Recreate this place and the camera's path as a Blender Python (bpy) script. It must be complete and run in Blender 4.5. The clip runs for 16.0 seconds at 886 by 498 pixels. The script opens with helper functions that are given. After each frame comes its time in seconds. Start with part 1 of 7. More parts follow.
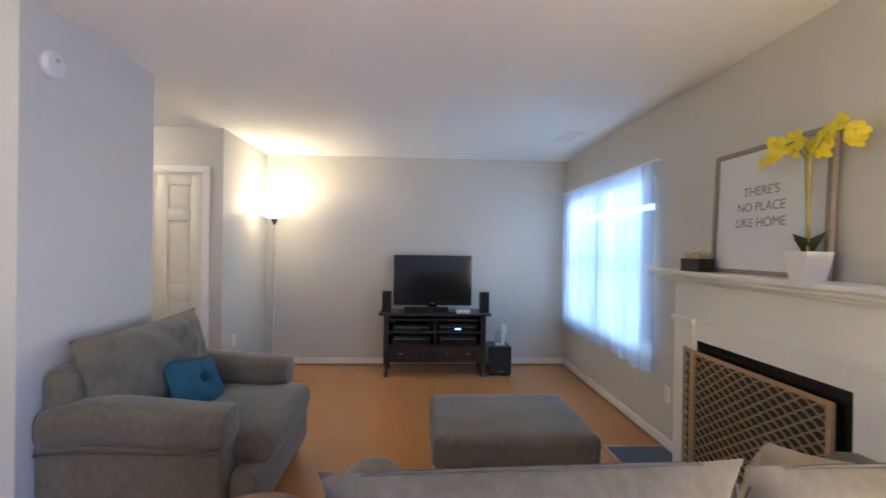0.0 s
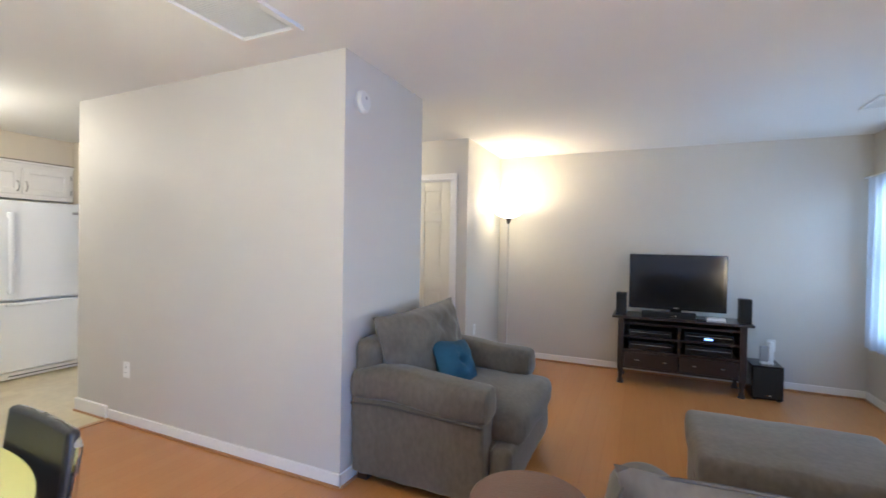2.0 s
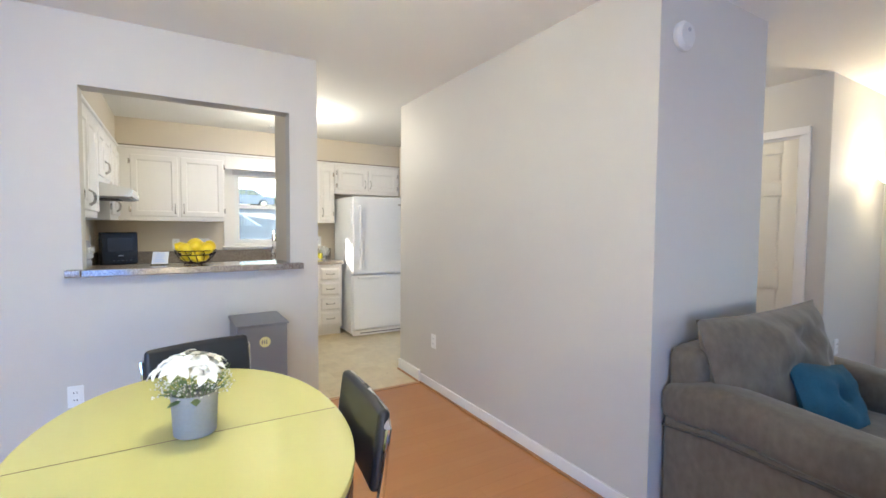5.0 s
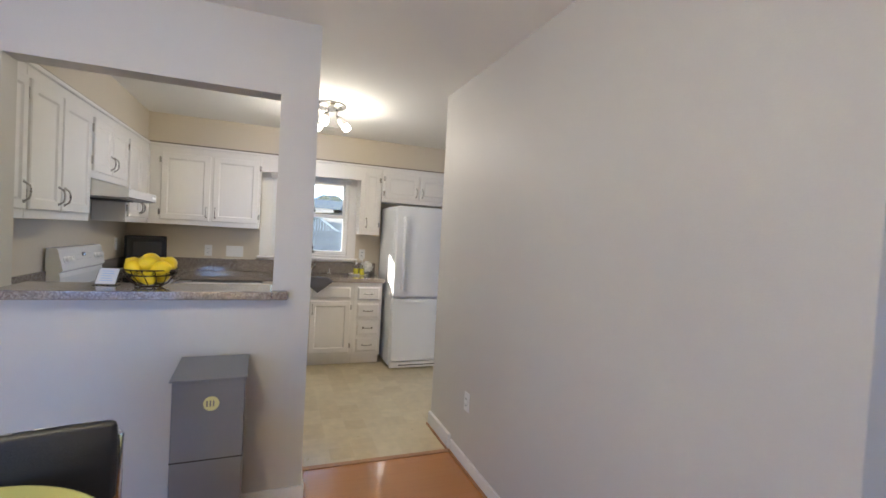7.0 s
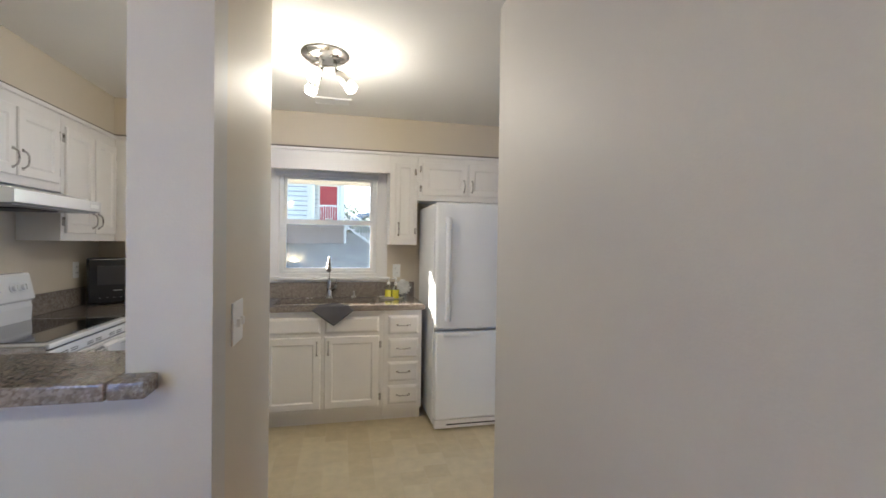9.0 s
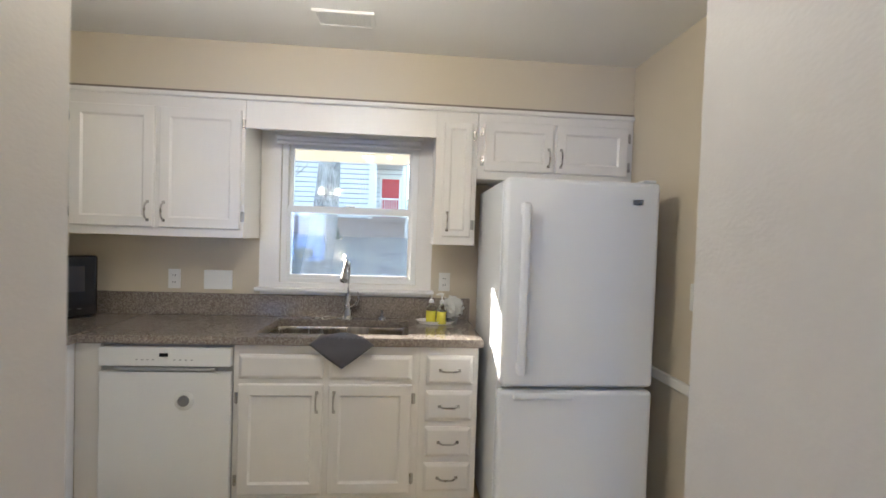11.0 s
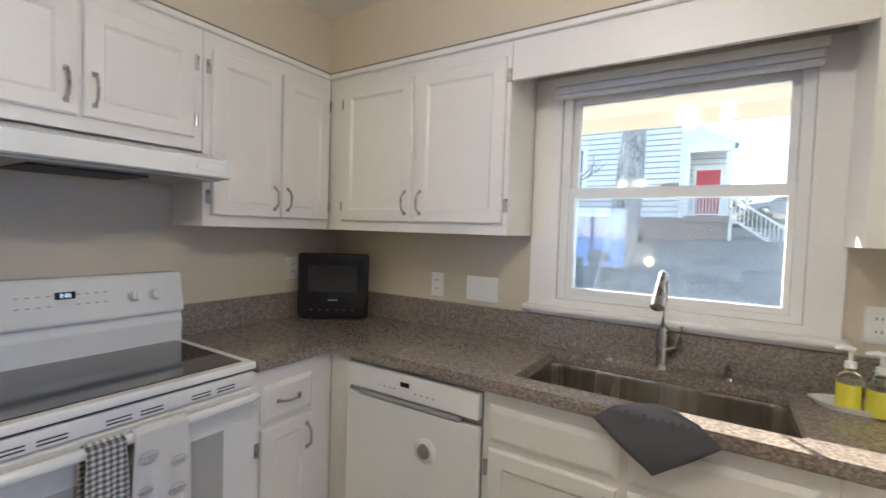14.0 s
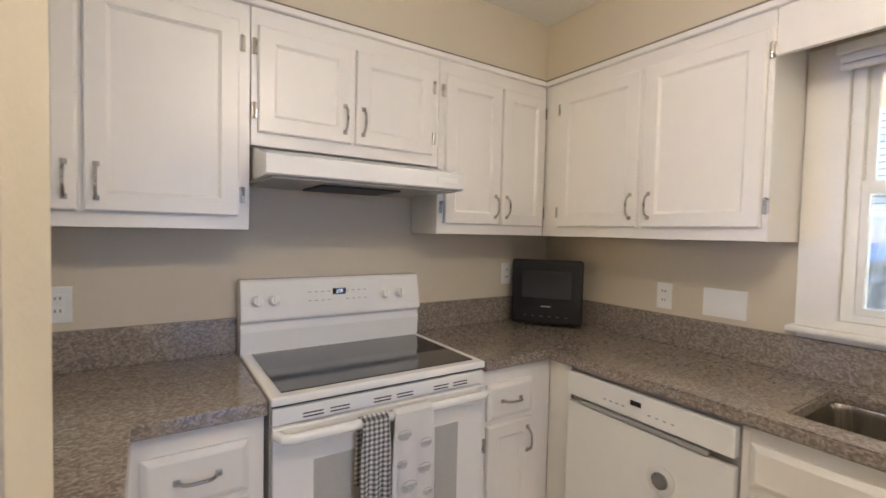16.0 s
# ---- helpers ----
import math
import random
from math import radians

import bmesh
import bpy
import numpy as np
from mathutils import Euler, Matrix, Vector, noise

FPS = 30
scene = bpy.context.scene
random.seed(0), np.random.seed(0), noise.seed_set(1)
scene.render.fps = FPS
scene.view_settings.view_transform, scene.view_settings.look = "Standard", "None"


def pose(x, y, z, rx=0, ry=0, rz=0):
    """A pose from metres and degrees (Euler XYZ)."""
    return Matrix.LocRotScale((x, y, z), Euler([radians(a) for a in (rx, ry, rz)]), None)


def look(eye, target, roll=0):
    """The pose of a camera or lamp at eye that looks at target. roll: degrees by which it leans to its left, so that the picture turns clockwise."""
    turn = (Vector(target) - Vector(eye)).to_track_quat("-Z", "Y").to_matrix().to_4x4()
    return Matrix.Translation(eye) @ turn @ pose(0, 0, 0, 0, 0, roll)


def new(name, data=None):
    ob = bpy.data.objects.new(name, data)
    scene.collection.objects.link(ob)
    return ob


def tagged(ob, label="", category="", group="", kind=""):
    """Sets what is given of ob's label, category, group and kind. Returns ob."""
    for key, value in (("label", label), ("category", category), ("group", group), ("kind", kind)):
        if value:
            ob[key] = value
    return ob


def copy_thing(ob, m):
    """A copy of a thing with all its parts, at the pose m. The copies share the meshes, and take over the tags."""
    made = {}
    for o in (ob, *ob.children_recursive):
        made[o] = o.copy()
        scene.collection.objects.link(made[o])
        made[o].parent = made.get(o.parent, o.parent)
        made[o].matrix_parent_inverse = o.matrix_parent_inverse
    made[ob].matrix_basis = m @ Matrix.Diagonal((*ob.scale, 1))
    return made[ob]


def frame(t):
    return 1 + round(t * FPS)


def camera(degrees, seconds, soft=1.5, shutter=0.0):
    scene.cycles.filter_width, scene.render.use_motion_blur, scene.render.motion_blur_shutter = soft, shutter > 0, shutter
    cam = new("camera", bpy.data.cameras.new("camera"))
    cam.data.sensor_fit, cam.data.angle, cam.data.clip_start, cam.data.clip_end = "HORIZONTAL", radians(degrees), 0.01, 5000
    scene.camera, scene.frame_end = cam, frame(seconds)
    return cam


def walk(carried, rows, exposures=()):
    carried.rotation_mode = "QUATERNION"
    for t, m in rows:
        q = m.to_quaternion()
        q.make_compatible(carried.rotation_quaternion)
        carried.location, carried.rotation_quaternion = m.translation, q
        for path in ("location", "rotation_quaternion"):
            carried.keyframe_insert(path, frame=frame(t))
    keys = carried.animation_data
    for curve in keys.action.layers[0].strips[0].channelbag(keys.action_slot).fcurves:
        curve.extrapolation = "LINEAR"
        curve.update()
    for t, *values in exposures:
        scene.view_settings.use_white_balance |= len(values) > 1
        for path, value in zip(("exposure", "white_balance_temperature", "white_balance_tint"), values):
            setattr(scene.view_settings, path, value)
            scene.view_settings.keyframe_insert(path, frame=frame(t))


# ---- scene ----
cam = camera(90.2, 16.0, soft=1.6, shutter=0.3)
PATH = [
    (0, (0.764, 0.367, 1.379), (0.867, 2.364, 1.373), 0.8),
    (0.5, (0.711, 0.362, 1.372), (0.549, 2.355, 1.372), 1.0),
    (1, (0.657, 0.343, 1.365), (0.274, 2.307, 1.361), 1.2),
    (1.5, (0.637, 0.321, 1.361), (0.035, 2.228, 1.348), 1.1),
    (2, (0.593, 0.297, 1.365), (-0.229, 2.12, 1.34), 1.0),
    (2.5, (0.556, 0.253, 1.355), (-0.514, 1.943, 1.34), 0.8),
    (3, (0.529, 0.228, 1.357), (-0.75, 1.765, 1.346), 0.6),
    (3.5, (0.494, 0.217, 1.342), (-0.943, 1.608, 1.331), 0.5),
    (4, (0.435, 0.261, 1.325), (-1.13, 1.506, 1.284), 0.6),
    (4.5, (0.353, 0.374, 1.313), (-1.299, 1.499, 1.235), 0.3),
    (7, (-0.391, 1.15, 1.405), (-2.26, 1.859, 1.349), 3.2),
    (7.5, (-0.682, 1.304, 1.4), (-2.587, 1.912, 1.344), 3.3),
    (8, (-1.003, 1.424, 1.404), (-2.926, 1.969, 1.346), 3.1),
    (8.5, (-1.307, 1.535, 1.386), (-3.243, 2.034, 1.348), 1.7),
    (10.8, (-2.716, 1.83, 1.431), (-4.705, 2.032, 1.389), 1.6),
    (11, (-2.837, 1.863, 1.418), (-4.83, 2.025, 1.368), 1.9),
    (11.5, (-3.123, 1.923, 1.381), (-5.123, 1.958, 1.335), 2.1),
    (12, (-3.409, 1.89, 1.368), (-5.405, 1.785, 1.3), 3.0),
    (12.5, (-3.587, 1.844, 1.377), (-5.562, 1.53, 1.341), 3.7),
    (13, (-3.68, 1.784, 1.39), (-5.601, 1.227, 1.371), 3.8),
    (13.5, (-3.723, 1.739, 1.393), (-5.536, 0.895, 1.348), 3.1),
    (14, (-3.728, 1.699, 1.391), (-5.41, 0.621, 1.309), 1.8),
    (14.5, (-3.715, 1.667, 1.391), (-5.247, 0.385, 1.286), 0.7),
    (15, (-3.695, 1.642, 1.39), (-5.084, 0.207, 1.292), 0.3),
    (15.5, (-3.668, 1.618, 1.386), (-4.915, 0.056, 1.305), 0.8),
    (16, (-3.642, 1.599, 1.388), (-4.74, -0.071, 1.311), 1.3),
]
EXPOSURES = [(0, 2.85, 6420, 11), (1.5, 3.00, 6310, 8), (3, 3.17, 6550, 8), (4.5, 3.13, 6300, 7), (7, 2.45, 6320, 12), (8.5, 2.31, 6380, 11), (11, 2.50, 6170, 11), (12.5, 2.42, 6000, 10), (14, 2.40, 6300, 12), (15, 2.47, 6500, 12), (16, 2.67, 7100, 16)]
walk(cam, [(t, look(eye, target, roll)) for t, eye, target, roll in PATH], EXPOSURES)

# ---- world, sun, large lights ----
world = bpy.data.worlds.new("world")
scene.world = world
world.use_nodes = True
wn, wl = world.node_tree.nodes, world.node_tree.links
sky = wn.new("ShaderNodeTexSky")
sky.sky_type, sky.sun_disc = "NISHITA", False
SUN_TO = Vector((-1.0, -0.76, 0.54)).normalized()
sky.sun_elevation = math.asin(SUN_TO.z)
sky.sun_rotation = math.atan2(SUN_TO.x, SUN_TO.y)
wl.new(sky.outputs[0], wn["Background"].inputs[0])
sky.dust_density, sky.air_density = 0.15, 1.0
wn["Background"].inputs[1].default_value = 0.15

sun = new("sun", bpy.data.lights.new("sun", "SUN"))
sun.data.energy, sun.data.angle, sun.data.color = 5.0, radians(0.5), (1.0, 0.93, 0.82)
sun.matrix_world = look(SUN_TO * 20, (0, 0, 0))


def area(name, eye, target, w, h, watts, colour):
    lamp = new(name, bpy.data.lights.new(name, "AREA"))
    lamp.data.shape, lamp.data.size, lamp.data.size_y = "RECTANGLE", w, h
    lamp.data.energy, lamp.data.color = watts, colour
    lamp.matrix_world = look(eye, target)
    return lamp


def bulb(name, place, radius, watts, colour):
    lamp = new(name, bpy.data.lights.new(name, "POINT"))
    lamp.data.energy, lamp.data.color, lamp.data.shadow_soft_size = watts, colour, radius
    lamp.location = place
    return lamp


DAY, DAY_DINING = (0.42, 0.64, 1.0), (0.09, 0.31, 1.0)
area("window_daylight_living", (2.60, 4.41, 1.26), (0, 4.41, 1.1), 1.7, 1.25, 6.5, DAY)
area("window_daylight_dining", (2.60, -0.95, 1.2), (0, -0.6, 1.0), 1.6, 1.6, 15, DAY_DINING)
area("window_daylight_back_room", (-4.2, 6.5, 1.5), (-4.2, 3, 1.0), 1.3, 1.2, 9.5, (0.22, 0.45, 1.0))
bulb("hall_light", (-2.2, 3.85, 2.25), 0.10, 2.5, (1.0, 0.90, 0.70))
WARM = (1.0, 0.83, 0.55)
bulb("floor_lamp_light", (-0.80, 5.18, 1.725), 0.06, 2.3, (1.0, 0.83, 0.62))
for n, (dx, dy) in enumerate(((0.13, 0.0), (-0.065, 0.115), (-0.065, -0.115))):
    bulb("fan_light_bulb", (-1.12 + dx, 0.60 + dy, 2.09), 0.05, 1.15, (1.0, 0.95, 0.66))
for x, y in ((-3.93, 1.42), (-4.10, 1.64), (-4.19, 1.39)):
    bulb("kitchen_light_bulb", (x - 0.055, y + 0.03, 2.20), 0.04, 1.35, (1.0, 0.93, 0.80))

# a lit lamp near the sofa throws the orchid's shadow on the ceiling
bulb("sofa_lamp_light", (2.25, 0.42, 0.90), 0.07, 10.5, (1.0, 0.81, 0.50))

# ---- materials ----


def mat(name, base, rough=0.5, metal=0.0, scale=6.0, vary=0.06, bump=0.0, fine=120.0, coat=0.0, spec=0.5, emit=None, power=1.0, stretch=(1, 1, 1)):
    """A procedural surface: broad and fine variation of colour, roughness and relief."""
    m = bpy.data.materials.new(name)
    m.use_nodes = True
    nt = m.node_tree
    p = nt.nodes["Principled BSDF"]
    co = nt.nodes.new("ShaderNodeTexCoord")
    mp = nt.nodes.new("ShaderNodeMapping")
    mp.inputs["Scale"].default_value = stretch
    nt.links.new(co.outputs["Object"], mp.inputs[0])
    a, b = nt.nodes.new("ShaderNodeTexNoise"), nt.nodes.new("ShaderNodeTexNoise")
    a.inputs["Scale"].default_value, b.inputs["Scale"].default_value = scale, fine
    a.inputs["Detail"].default_value, b.inputs["Detail"].default_value = 4, 2
    for t in (a, b):
        nt.links.new(mp.outputs[0], t.inputs["Vector"])
    add = nt.nodes.new("ShaderNodeMath")
    add.operation = "ADD"
    nt.links.new(a.outputs[0], add.inputs[0])
    nt.links.new(b.outputs[0], add.inputs[1])
    ramp = nt.nodes.new("ShaderNodeMapRange")
    ramp.inputs[1].default_value, ramp.inputs[2].default_value = 0.6, 1.4
    ramp.inputs[3].default_value, ramp.inputs[4].default_value = 1 - vary, 1 + vary
    nt.links.new(add.outputs[0], ramp.inputs[0])
    mul = nt.nodes.new("ShaderNodeVectorMath")
    mul.operation = "SCALE"
    mul.inputs[0].default_value = base
    nt.links.new(ramp.outputs[0], mul.inputs["Scale"])
    nt.links.new(mul.outputs[0], p.inputs["Base Color"])
    rr = nt.nodes.new("ShaderNodeMapRange")
    rr.inputs[3].default_value, rr.inputs[4].default_value = max(rough - 0.06, 0.02), min(rough + 0.06, 1)
    nt.links.new(a.outputs[0], rr.inputs[0])
    nt.links.new(rr.outputs[0], p.inputs["Roughness"])
    p.inputs["Metallic"].default_value = metal
    p.inputs["Specular IOR Level"].default_value = spec
    p.inputs["Coat Weight"].default_value = coat
    if bump:
        bm_ = nt.nodes.new("ShaderNodeBump")
        bm_.inputs["Strength"].default_value, bm_.inputs["Distance"].default_value = bump, 0.004
        nt.links.new(b.outputs[0], bm_.inputs["Height"])
        nt.links.new(bm_.outputs[0], p.inputs["Normal"])
    if emit:
        p.inputs["Emission Color"].default_value = (*emit, 1)
        p.inputs["Emission Strength"].default_value = power
    return m


def ramp_colours(m, source, stops):
    """Feeds the base colour from a colour ramp over a source socket."""
    nt = m.node_tree
    r = nt.nodes.new("ShaderNodeValToRGB")
    els = r.color_ramp.elements
    while len(els) < len(stops):
        els.new(0.5)
    for e, (pos, col) in zip(els, stops):
        e.position, e.color = pos, (*col, 1)
    nt.links.new(source, r.inputs[0])
    nt.links.new(r.outputs[0], nt.nodes["Principled BSDF"].inputs["Base Color"])
    return r


M_WALL = mat("greige wall paint", (0.56, 0.535, 0.485), 0.55, scale=1.2, vary=0.02, bump=0.12, fine=180)
M_WALLK = mat("beige kitchen wall paint", (0.60, 0.53, 0.415), 0.55, scale=1.2, vary=0.02, bump=0.12, fine=180)
M_CEIL = mat("white ceiling paint", (0.78, 0.77, 0.74), 0.8, scale=1.5, vary=0.02, bump=0.2, fine=160)
M_TRIM = mat("white gloss trim paint", (0.78, 0.76, 0.73), 0.3, scale=3, vary=0.02, bump=0.03, fine=60)
M_CAB = mat("white painted cabinet wood", (0.76, 0.735, 0.70), 0.32, scale=3, vary=0.012, bump=0.05, fine=40, stretch=(1, 1, 0.2))
M_DOORP = mat("cream six-panel door paint", (0.72, 0.68, 0.58), 0.4, scale=3, vary=0.02, bump=0.05)
M_APPL = mat("white appliance enamel", (0.78, 0.78, 0.77), 0.16, scale=4, vary=0.01, coat=0.3)
M_FRIDGE = mat("white textured fridge enamel", (0.74, 0.75, 0.75), 0.46, scale=1.5, vary=0.004, bump=0.25, fine=500, spec=0.3)
M_NICKEL = mat("brushed nickel", (0.42, 0.40, 0.37), 0.28, 1.0, scale=20, vary=0.08, fine=200)
M_BRASS = mat("tarnished brass hinge", (0.42, 0.33, 0.22), 0.35, 1.0, scale=20, vary=0.15)
M_SATIN = mat("satin nickel lamp pole", (0.52, 0.50, 0.47), 0.5, 0.4, scale=20, vary=0.05)
# the strong upright streaks in this steel's colour imitate reflections in the sink bowl
M_STEEL = mat("brushed stainless steel", (0.56, 0.52, 0.46), 0.27, 1.0, scale=7, vary=0.34, fine=60, stretch=(0.6, 1, 0.04))
M_CHROME = mat("polished chrome", (0.72, 0.72, 0.73), 0.07, 1.0, scale=8, vary=0.03)
M_BLACK = mat("black gloss plastic", (0.010, 0.010, 0.011), 0.18, scale=8, vary=0.1)
M_BLACKM = mat("matt black plastic", (0.016, 0.016, 0.018), 0.5, scale=8, vary=0.12, bump=0.1, fine=300)
M_BLKGLASS = mat("black ceramic glass", (0.012, 0.012, 0.013), 0.05, scale=8, vary=0.05, coat=0.5)
M_DARK = mat("dark void", (0.02, 0.02, 0.02), 0.8)
M_ESPRESSO = mat("espresso stained wood", (0.022, 0.013, 0.010), 0.3, scale=5, vary=0.3, bump=0.1, fine=60, stretch=(0.2, 1, 1), coat=0.2)
M_DKWOOD = mat("dark brown wood feet", (0.05, 0.022, 0.012), 0.35, scale=8, vary=0.2)
M_VINYL = mat("black vinyl upholstery", (0.018, 0.018, 0.020), 0.32, scale=12, vary=0.15, bump=0.25, fine=250)
M_YELLOW = mat("yellow laminate", (0.64, 0.62, 0.235), 0.25, scale=2, vary=0.012, fine=60, coat=0.15)
M_SEAM = mat("brown joint", (0.12, 0.07, 0.03), 0.7)
M_BLUE = mat("teal blue plush", (0.007, 0.082, 0.140), 0.75, scale=9, vary=0.3, bump=0.4, fine=200)
M_CAN = mat("grey painted steel", (0.235, 0.245, 0.27), 0.38, 0.35, scale=5, vary=0.04, bump=0.06, fine=300)
M_GREYTOWEL = mat("grey cotton towel", (0.11, 0.105, 0.115), 0.95, scale=14, vary=0.12, bump=0.6, fine=420)
M_TOWEL = mat("white printed tea towel", (0.66, 0.65, 0.64), 0.95, scale=10, vary=0.06, bump=0.5, fine=420)
M_VASE = mat("matt grey ceramic", (0.36, 0.355, 0.32), 0.6, scale=9, vary=0.06, bump=0.15, fine=90)
M_PETAL = mat("white silk petals", (0.82, 0.82, 0.78), 0.8, scale=20, vary=0.06)
M_GREEN = mat("green leaves", (0.17, 0.25, 0.09), 0.6, scale=20, vary=0.25)
M_SHRUB = mat("dark evergreen leaves", (0.045, 0.07, 0.03), 0.7, scale=3, vary=0.3)
M_DKLEAF = mat("dark orchid leaves", (0.025, 0.04, 0.02), 0.4, scale=20, vary=0.25)
M_ORCHID = mat("yellow orchid petals", (0.85, 0.68, 0.04), 0.6, scale=30, vary=0.15)
M_BAMBOO = mat("bamboo stake", (0.45, 0.30, 0.12), 0.6, scale=20, vary=0.25)
M_POT = mat("glazed white ceramic", (0.80, 0.78, 0.74), 0.2, scale=5, vary=0.02, coat=0.4)
M_LEMON = mat("lemon peel", (0.86, 0.62, 0.02), 0.4, scale=14, vary=0.1, bump=0.5, fine=160)
M_WIRE = mat("dark bronze wire", (0.045, 0.03, 0.022), 0.4, 0.7, scale=30, vary=0.2)
M_SOAP = mat("yellow liquid soap", (0.74, 0.68, 0.07), 0.1, scale=10, vary=0.05, coat=0.6)
M_LABEL = mat("dark paper label", (0.05, 0.06, 0.05), 0.6)
M_WHITEPL = mat("white plastic", (0.78, 0.78, 0.76), 0.35, scale=6, vary=0.02)
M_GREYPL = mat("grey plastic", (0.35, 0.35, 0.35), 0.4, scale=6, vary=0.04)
M_BROWN = mat("brown leather", (0.13, 0.055, 0.035), 0.42, scale=7, vary=0.2, bump=0.3, fine=150)
M_SLATE = mat("blue-grey slate", (0.045, 0.065, 0.10), 0.4, scale=6, vary=0.25, bump=0.3, fine=60)
M_SHOE = mat("oak shoe moulding", (0.42, 0.20, 0.085), 0.35, scale=6, vary=0.15, stretch=(0.3, 0.3, 1))
M_FRAMEW = mat("grey wood picture frame", (0.25, 0.21, 0.18), 0.5, scale=8, vary=0.2, stretch=(1, 0.2, 1))
M_PAPER = mat("white poster paper", (0.66, 0.66, 0.67), 0.6, scale=3, vary=0.01)
M_INK = mat("grey print", (0.20, 0.20, 0.21), 0.7)
M_RATTAN = mat("screen wood strips", (0.30, 0.215, 0.13), 0.6, scale=20, vary=0.25)
M_PINE = mat("light wood frame", (0.45, 0.28, 0.15), 0.5, scale=8, vary=0.15, stretch=(1, 1, 0.2))
M_RED = mat("red door paint", (0.50, 0.03, 0.05), 0.4, scale=4, vary=0.08)
M_SIDING = mat("pale grey vinyl siding", (0.70, 0.71, 0.72), 0.6, scale=2, vary=0.05, bump=0.1)
M_ROOF = mat("grey roof shingles", (0.16, 0.16, 0.17), 0.9, scale=3, vary=0.2, bump=0.4, fine=30)
M_BARK = mat("grey tree bark", (0.30, 0.29, 0.28), 0.9, scale=5, vary=0.75, bump=0.8, fine=25, stretch=(1, 1, 0.4))
M_GROUND = mat("leaf-strewn ground", (0.27, 0.235, 0.185), 0.95, scale=0.6, vary=0.45, bump=0.6, fine=12)
M_BRICK = mat("brown brick", (0.30, 0.22, 0.19), 0.85, scale=4, vary=0.2, bump=0.3, fine=30)
M_CARPET = mat("grey carpet", (0.30, 0.31, 0.34), 0.98, scale=10, vary=0.15, bump=0.7, fine=200)
M_EXTW = mat("exterior wall paint", (0.5, 0.5, 0.5), 0.8)
M_SHADEG = mat("lit frosted glass shade", (0.9, 0.88, 0.82), 0.4, emit=(1.0, 0.93, 0.78), power=1.4)
M_BULBK = mat("lit spot bulb", (0.9, 0.9, 0.85), 0.4, emit=(1.0, 0.93, 0.80), power=2.6)
M_LAMPIN = mat("lit lamp bowl", (0.9, 0.85, 0.7), 0.4, emit=(1.0, 0.86, 0.60), power=1.7)
M_LED = mat("blue display digits", (0.1, 0.2, 0.9), 0.4, emit=(0.15, 0.3, 1.0), power=0.8)
M_LCD = mat("pale clock display", (0.3, 0.4, 0.6), 0.4, emit=(0.55, 0.72, 1.0), power=0.32)
M_TV = mat("tv screen glass", (0.008, 0.008, 0.009), 0.12, scale=3, vary=0.02)
M_GRILLE = mat("speaker cloth", (0.012, 0.012, 0.013), 0.9, scale=30, vary=0.2, bump=0.5, fine=500)


def fabric(name, base, light):
    m = mat(name, base, 0.85, scale=4, vary=0.26, bump=0.15, fine=38, stretch=(1, 1, 0.6))
    p = m.node_tree.nodes["Principled BSDF"]
    p.inputs["Sheen Weight"].default_value = 0.4
    p.inputs["Sheen Roughness"].default_value = 0.4
    p.inputs["Sheen Tint"].default_value = (*light, 1)
    return m


M_SOFA = fabric("taupe grey microfibre", (0.122, 0.104, 0.079), (0.8, 0.78, 0.72))
M_PIPE = mat("dark piping cord", (0.07, 0.062, 0.052), 0.8, scale=20, vary=0.1)


def glass(name, tint=(1, 1, 1), rough=0.0):
    m = bpy.data.materials.new(name)
    m.use_nodes = True
    nt = m.node_tree
    p = nt.nodes["Principled BSDF"]
    p.inputs["Base Color"].default_value = (*tint, 1)
    p.inputs["Transmission Weight"].default_value = 1
    p.inputs["Roughness"].default_value = rough
    p.inputs["IOR"].default_value = 1.45
    n = nt.nodes.new("ShaderNodeTexNoise")
    n.inputs["Scale"].default_value = 3
    b = nt.nodes.new("ShaderNodeBump")
    b.inputs["Strength"].default_value, b.inputs["Distance"].default_value = 0.02, 0.002
    nt.links.new(n.outputs[0], b.inputs["Height"])
    nt.links.new(b.outputs[0], p.inputs["Normal"])
    return m




def thin_pane(name):
    """Thin flat glass: it lets light straight through and mirrors more at a slant."""
    m = bpy.data.materials.new(name)
    m.use_nodes = True
    nt = m.node_tree
    out = nt.nodes["Material Output"]
    nt.nodes.remove(nt.nodes["Principled BSDF"])
    clear, gloss, mix, fres = (nt.nodes.new("ShaderNode" + k) for k in ("BsdfTransparent", "BsdfAnisotropic", "MixShader", "Fresnel"))
    clear.inputs[0].default_value = (0.95, 0.97, 0.97, 1)
    gloss.inputs["Roughness"].default_value = 0.03
    fres.inputs["IOR"].default_value = 1.5
    n, b = nt.nodes.new("ShaderNodeTexNoise"), nt.nodes.new("ShaderNodeBump")
    n.inputs["Scale"].default_value = 3
    b.inputs["Strength"].default_value, b.inputs["Distance"].default_value = 0.03, 0.003
    nt.links.new(n.outputs[0], b.inputs["Height"])
    nt.links.new(b.outputs[0], gloss.inputs["Normal"])
    nt.links.new(fres.outputs[0], mix.inputs[0])
    nt.links.new(clear.outputs[0], mix.inputs[1])
    nt.links.new(gloss.outputs[0], mix.inputs[2])
    nt.links.new(mix.outputs[0], out.inputs[0])
    return m


M_GLASS = thin_pane("window glass")
M_SOAPGLASS = glass("clear bottle plastic", (0.98, 0.98, 0.85))


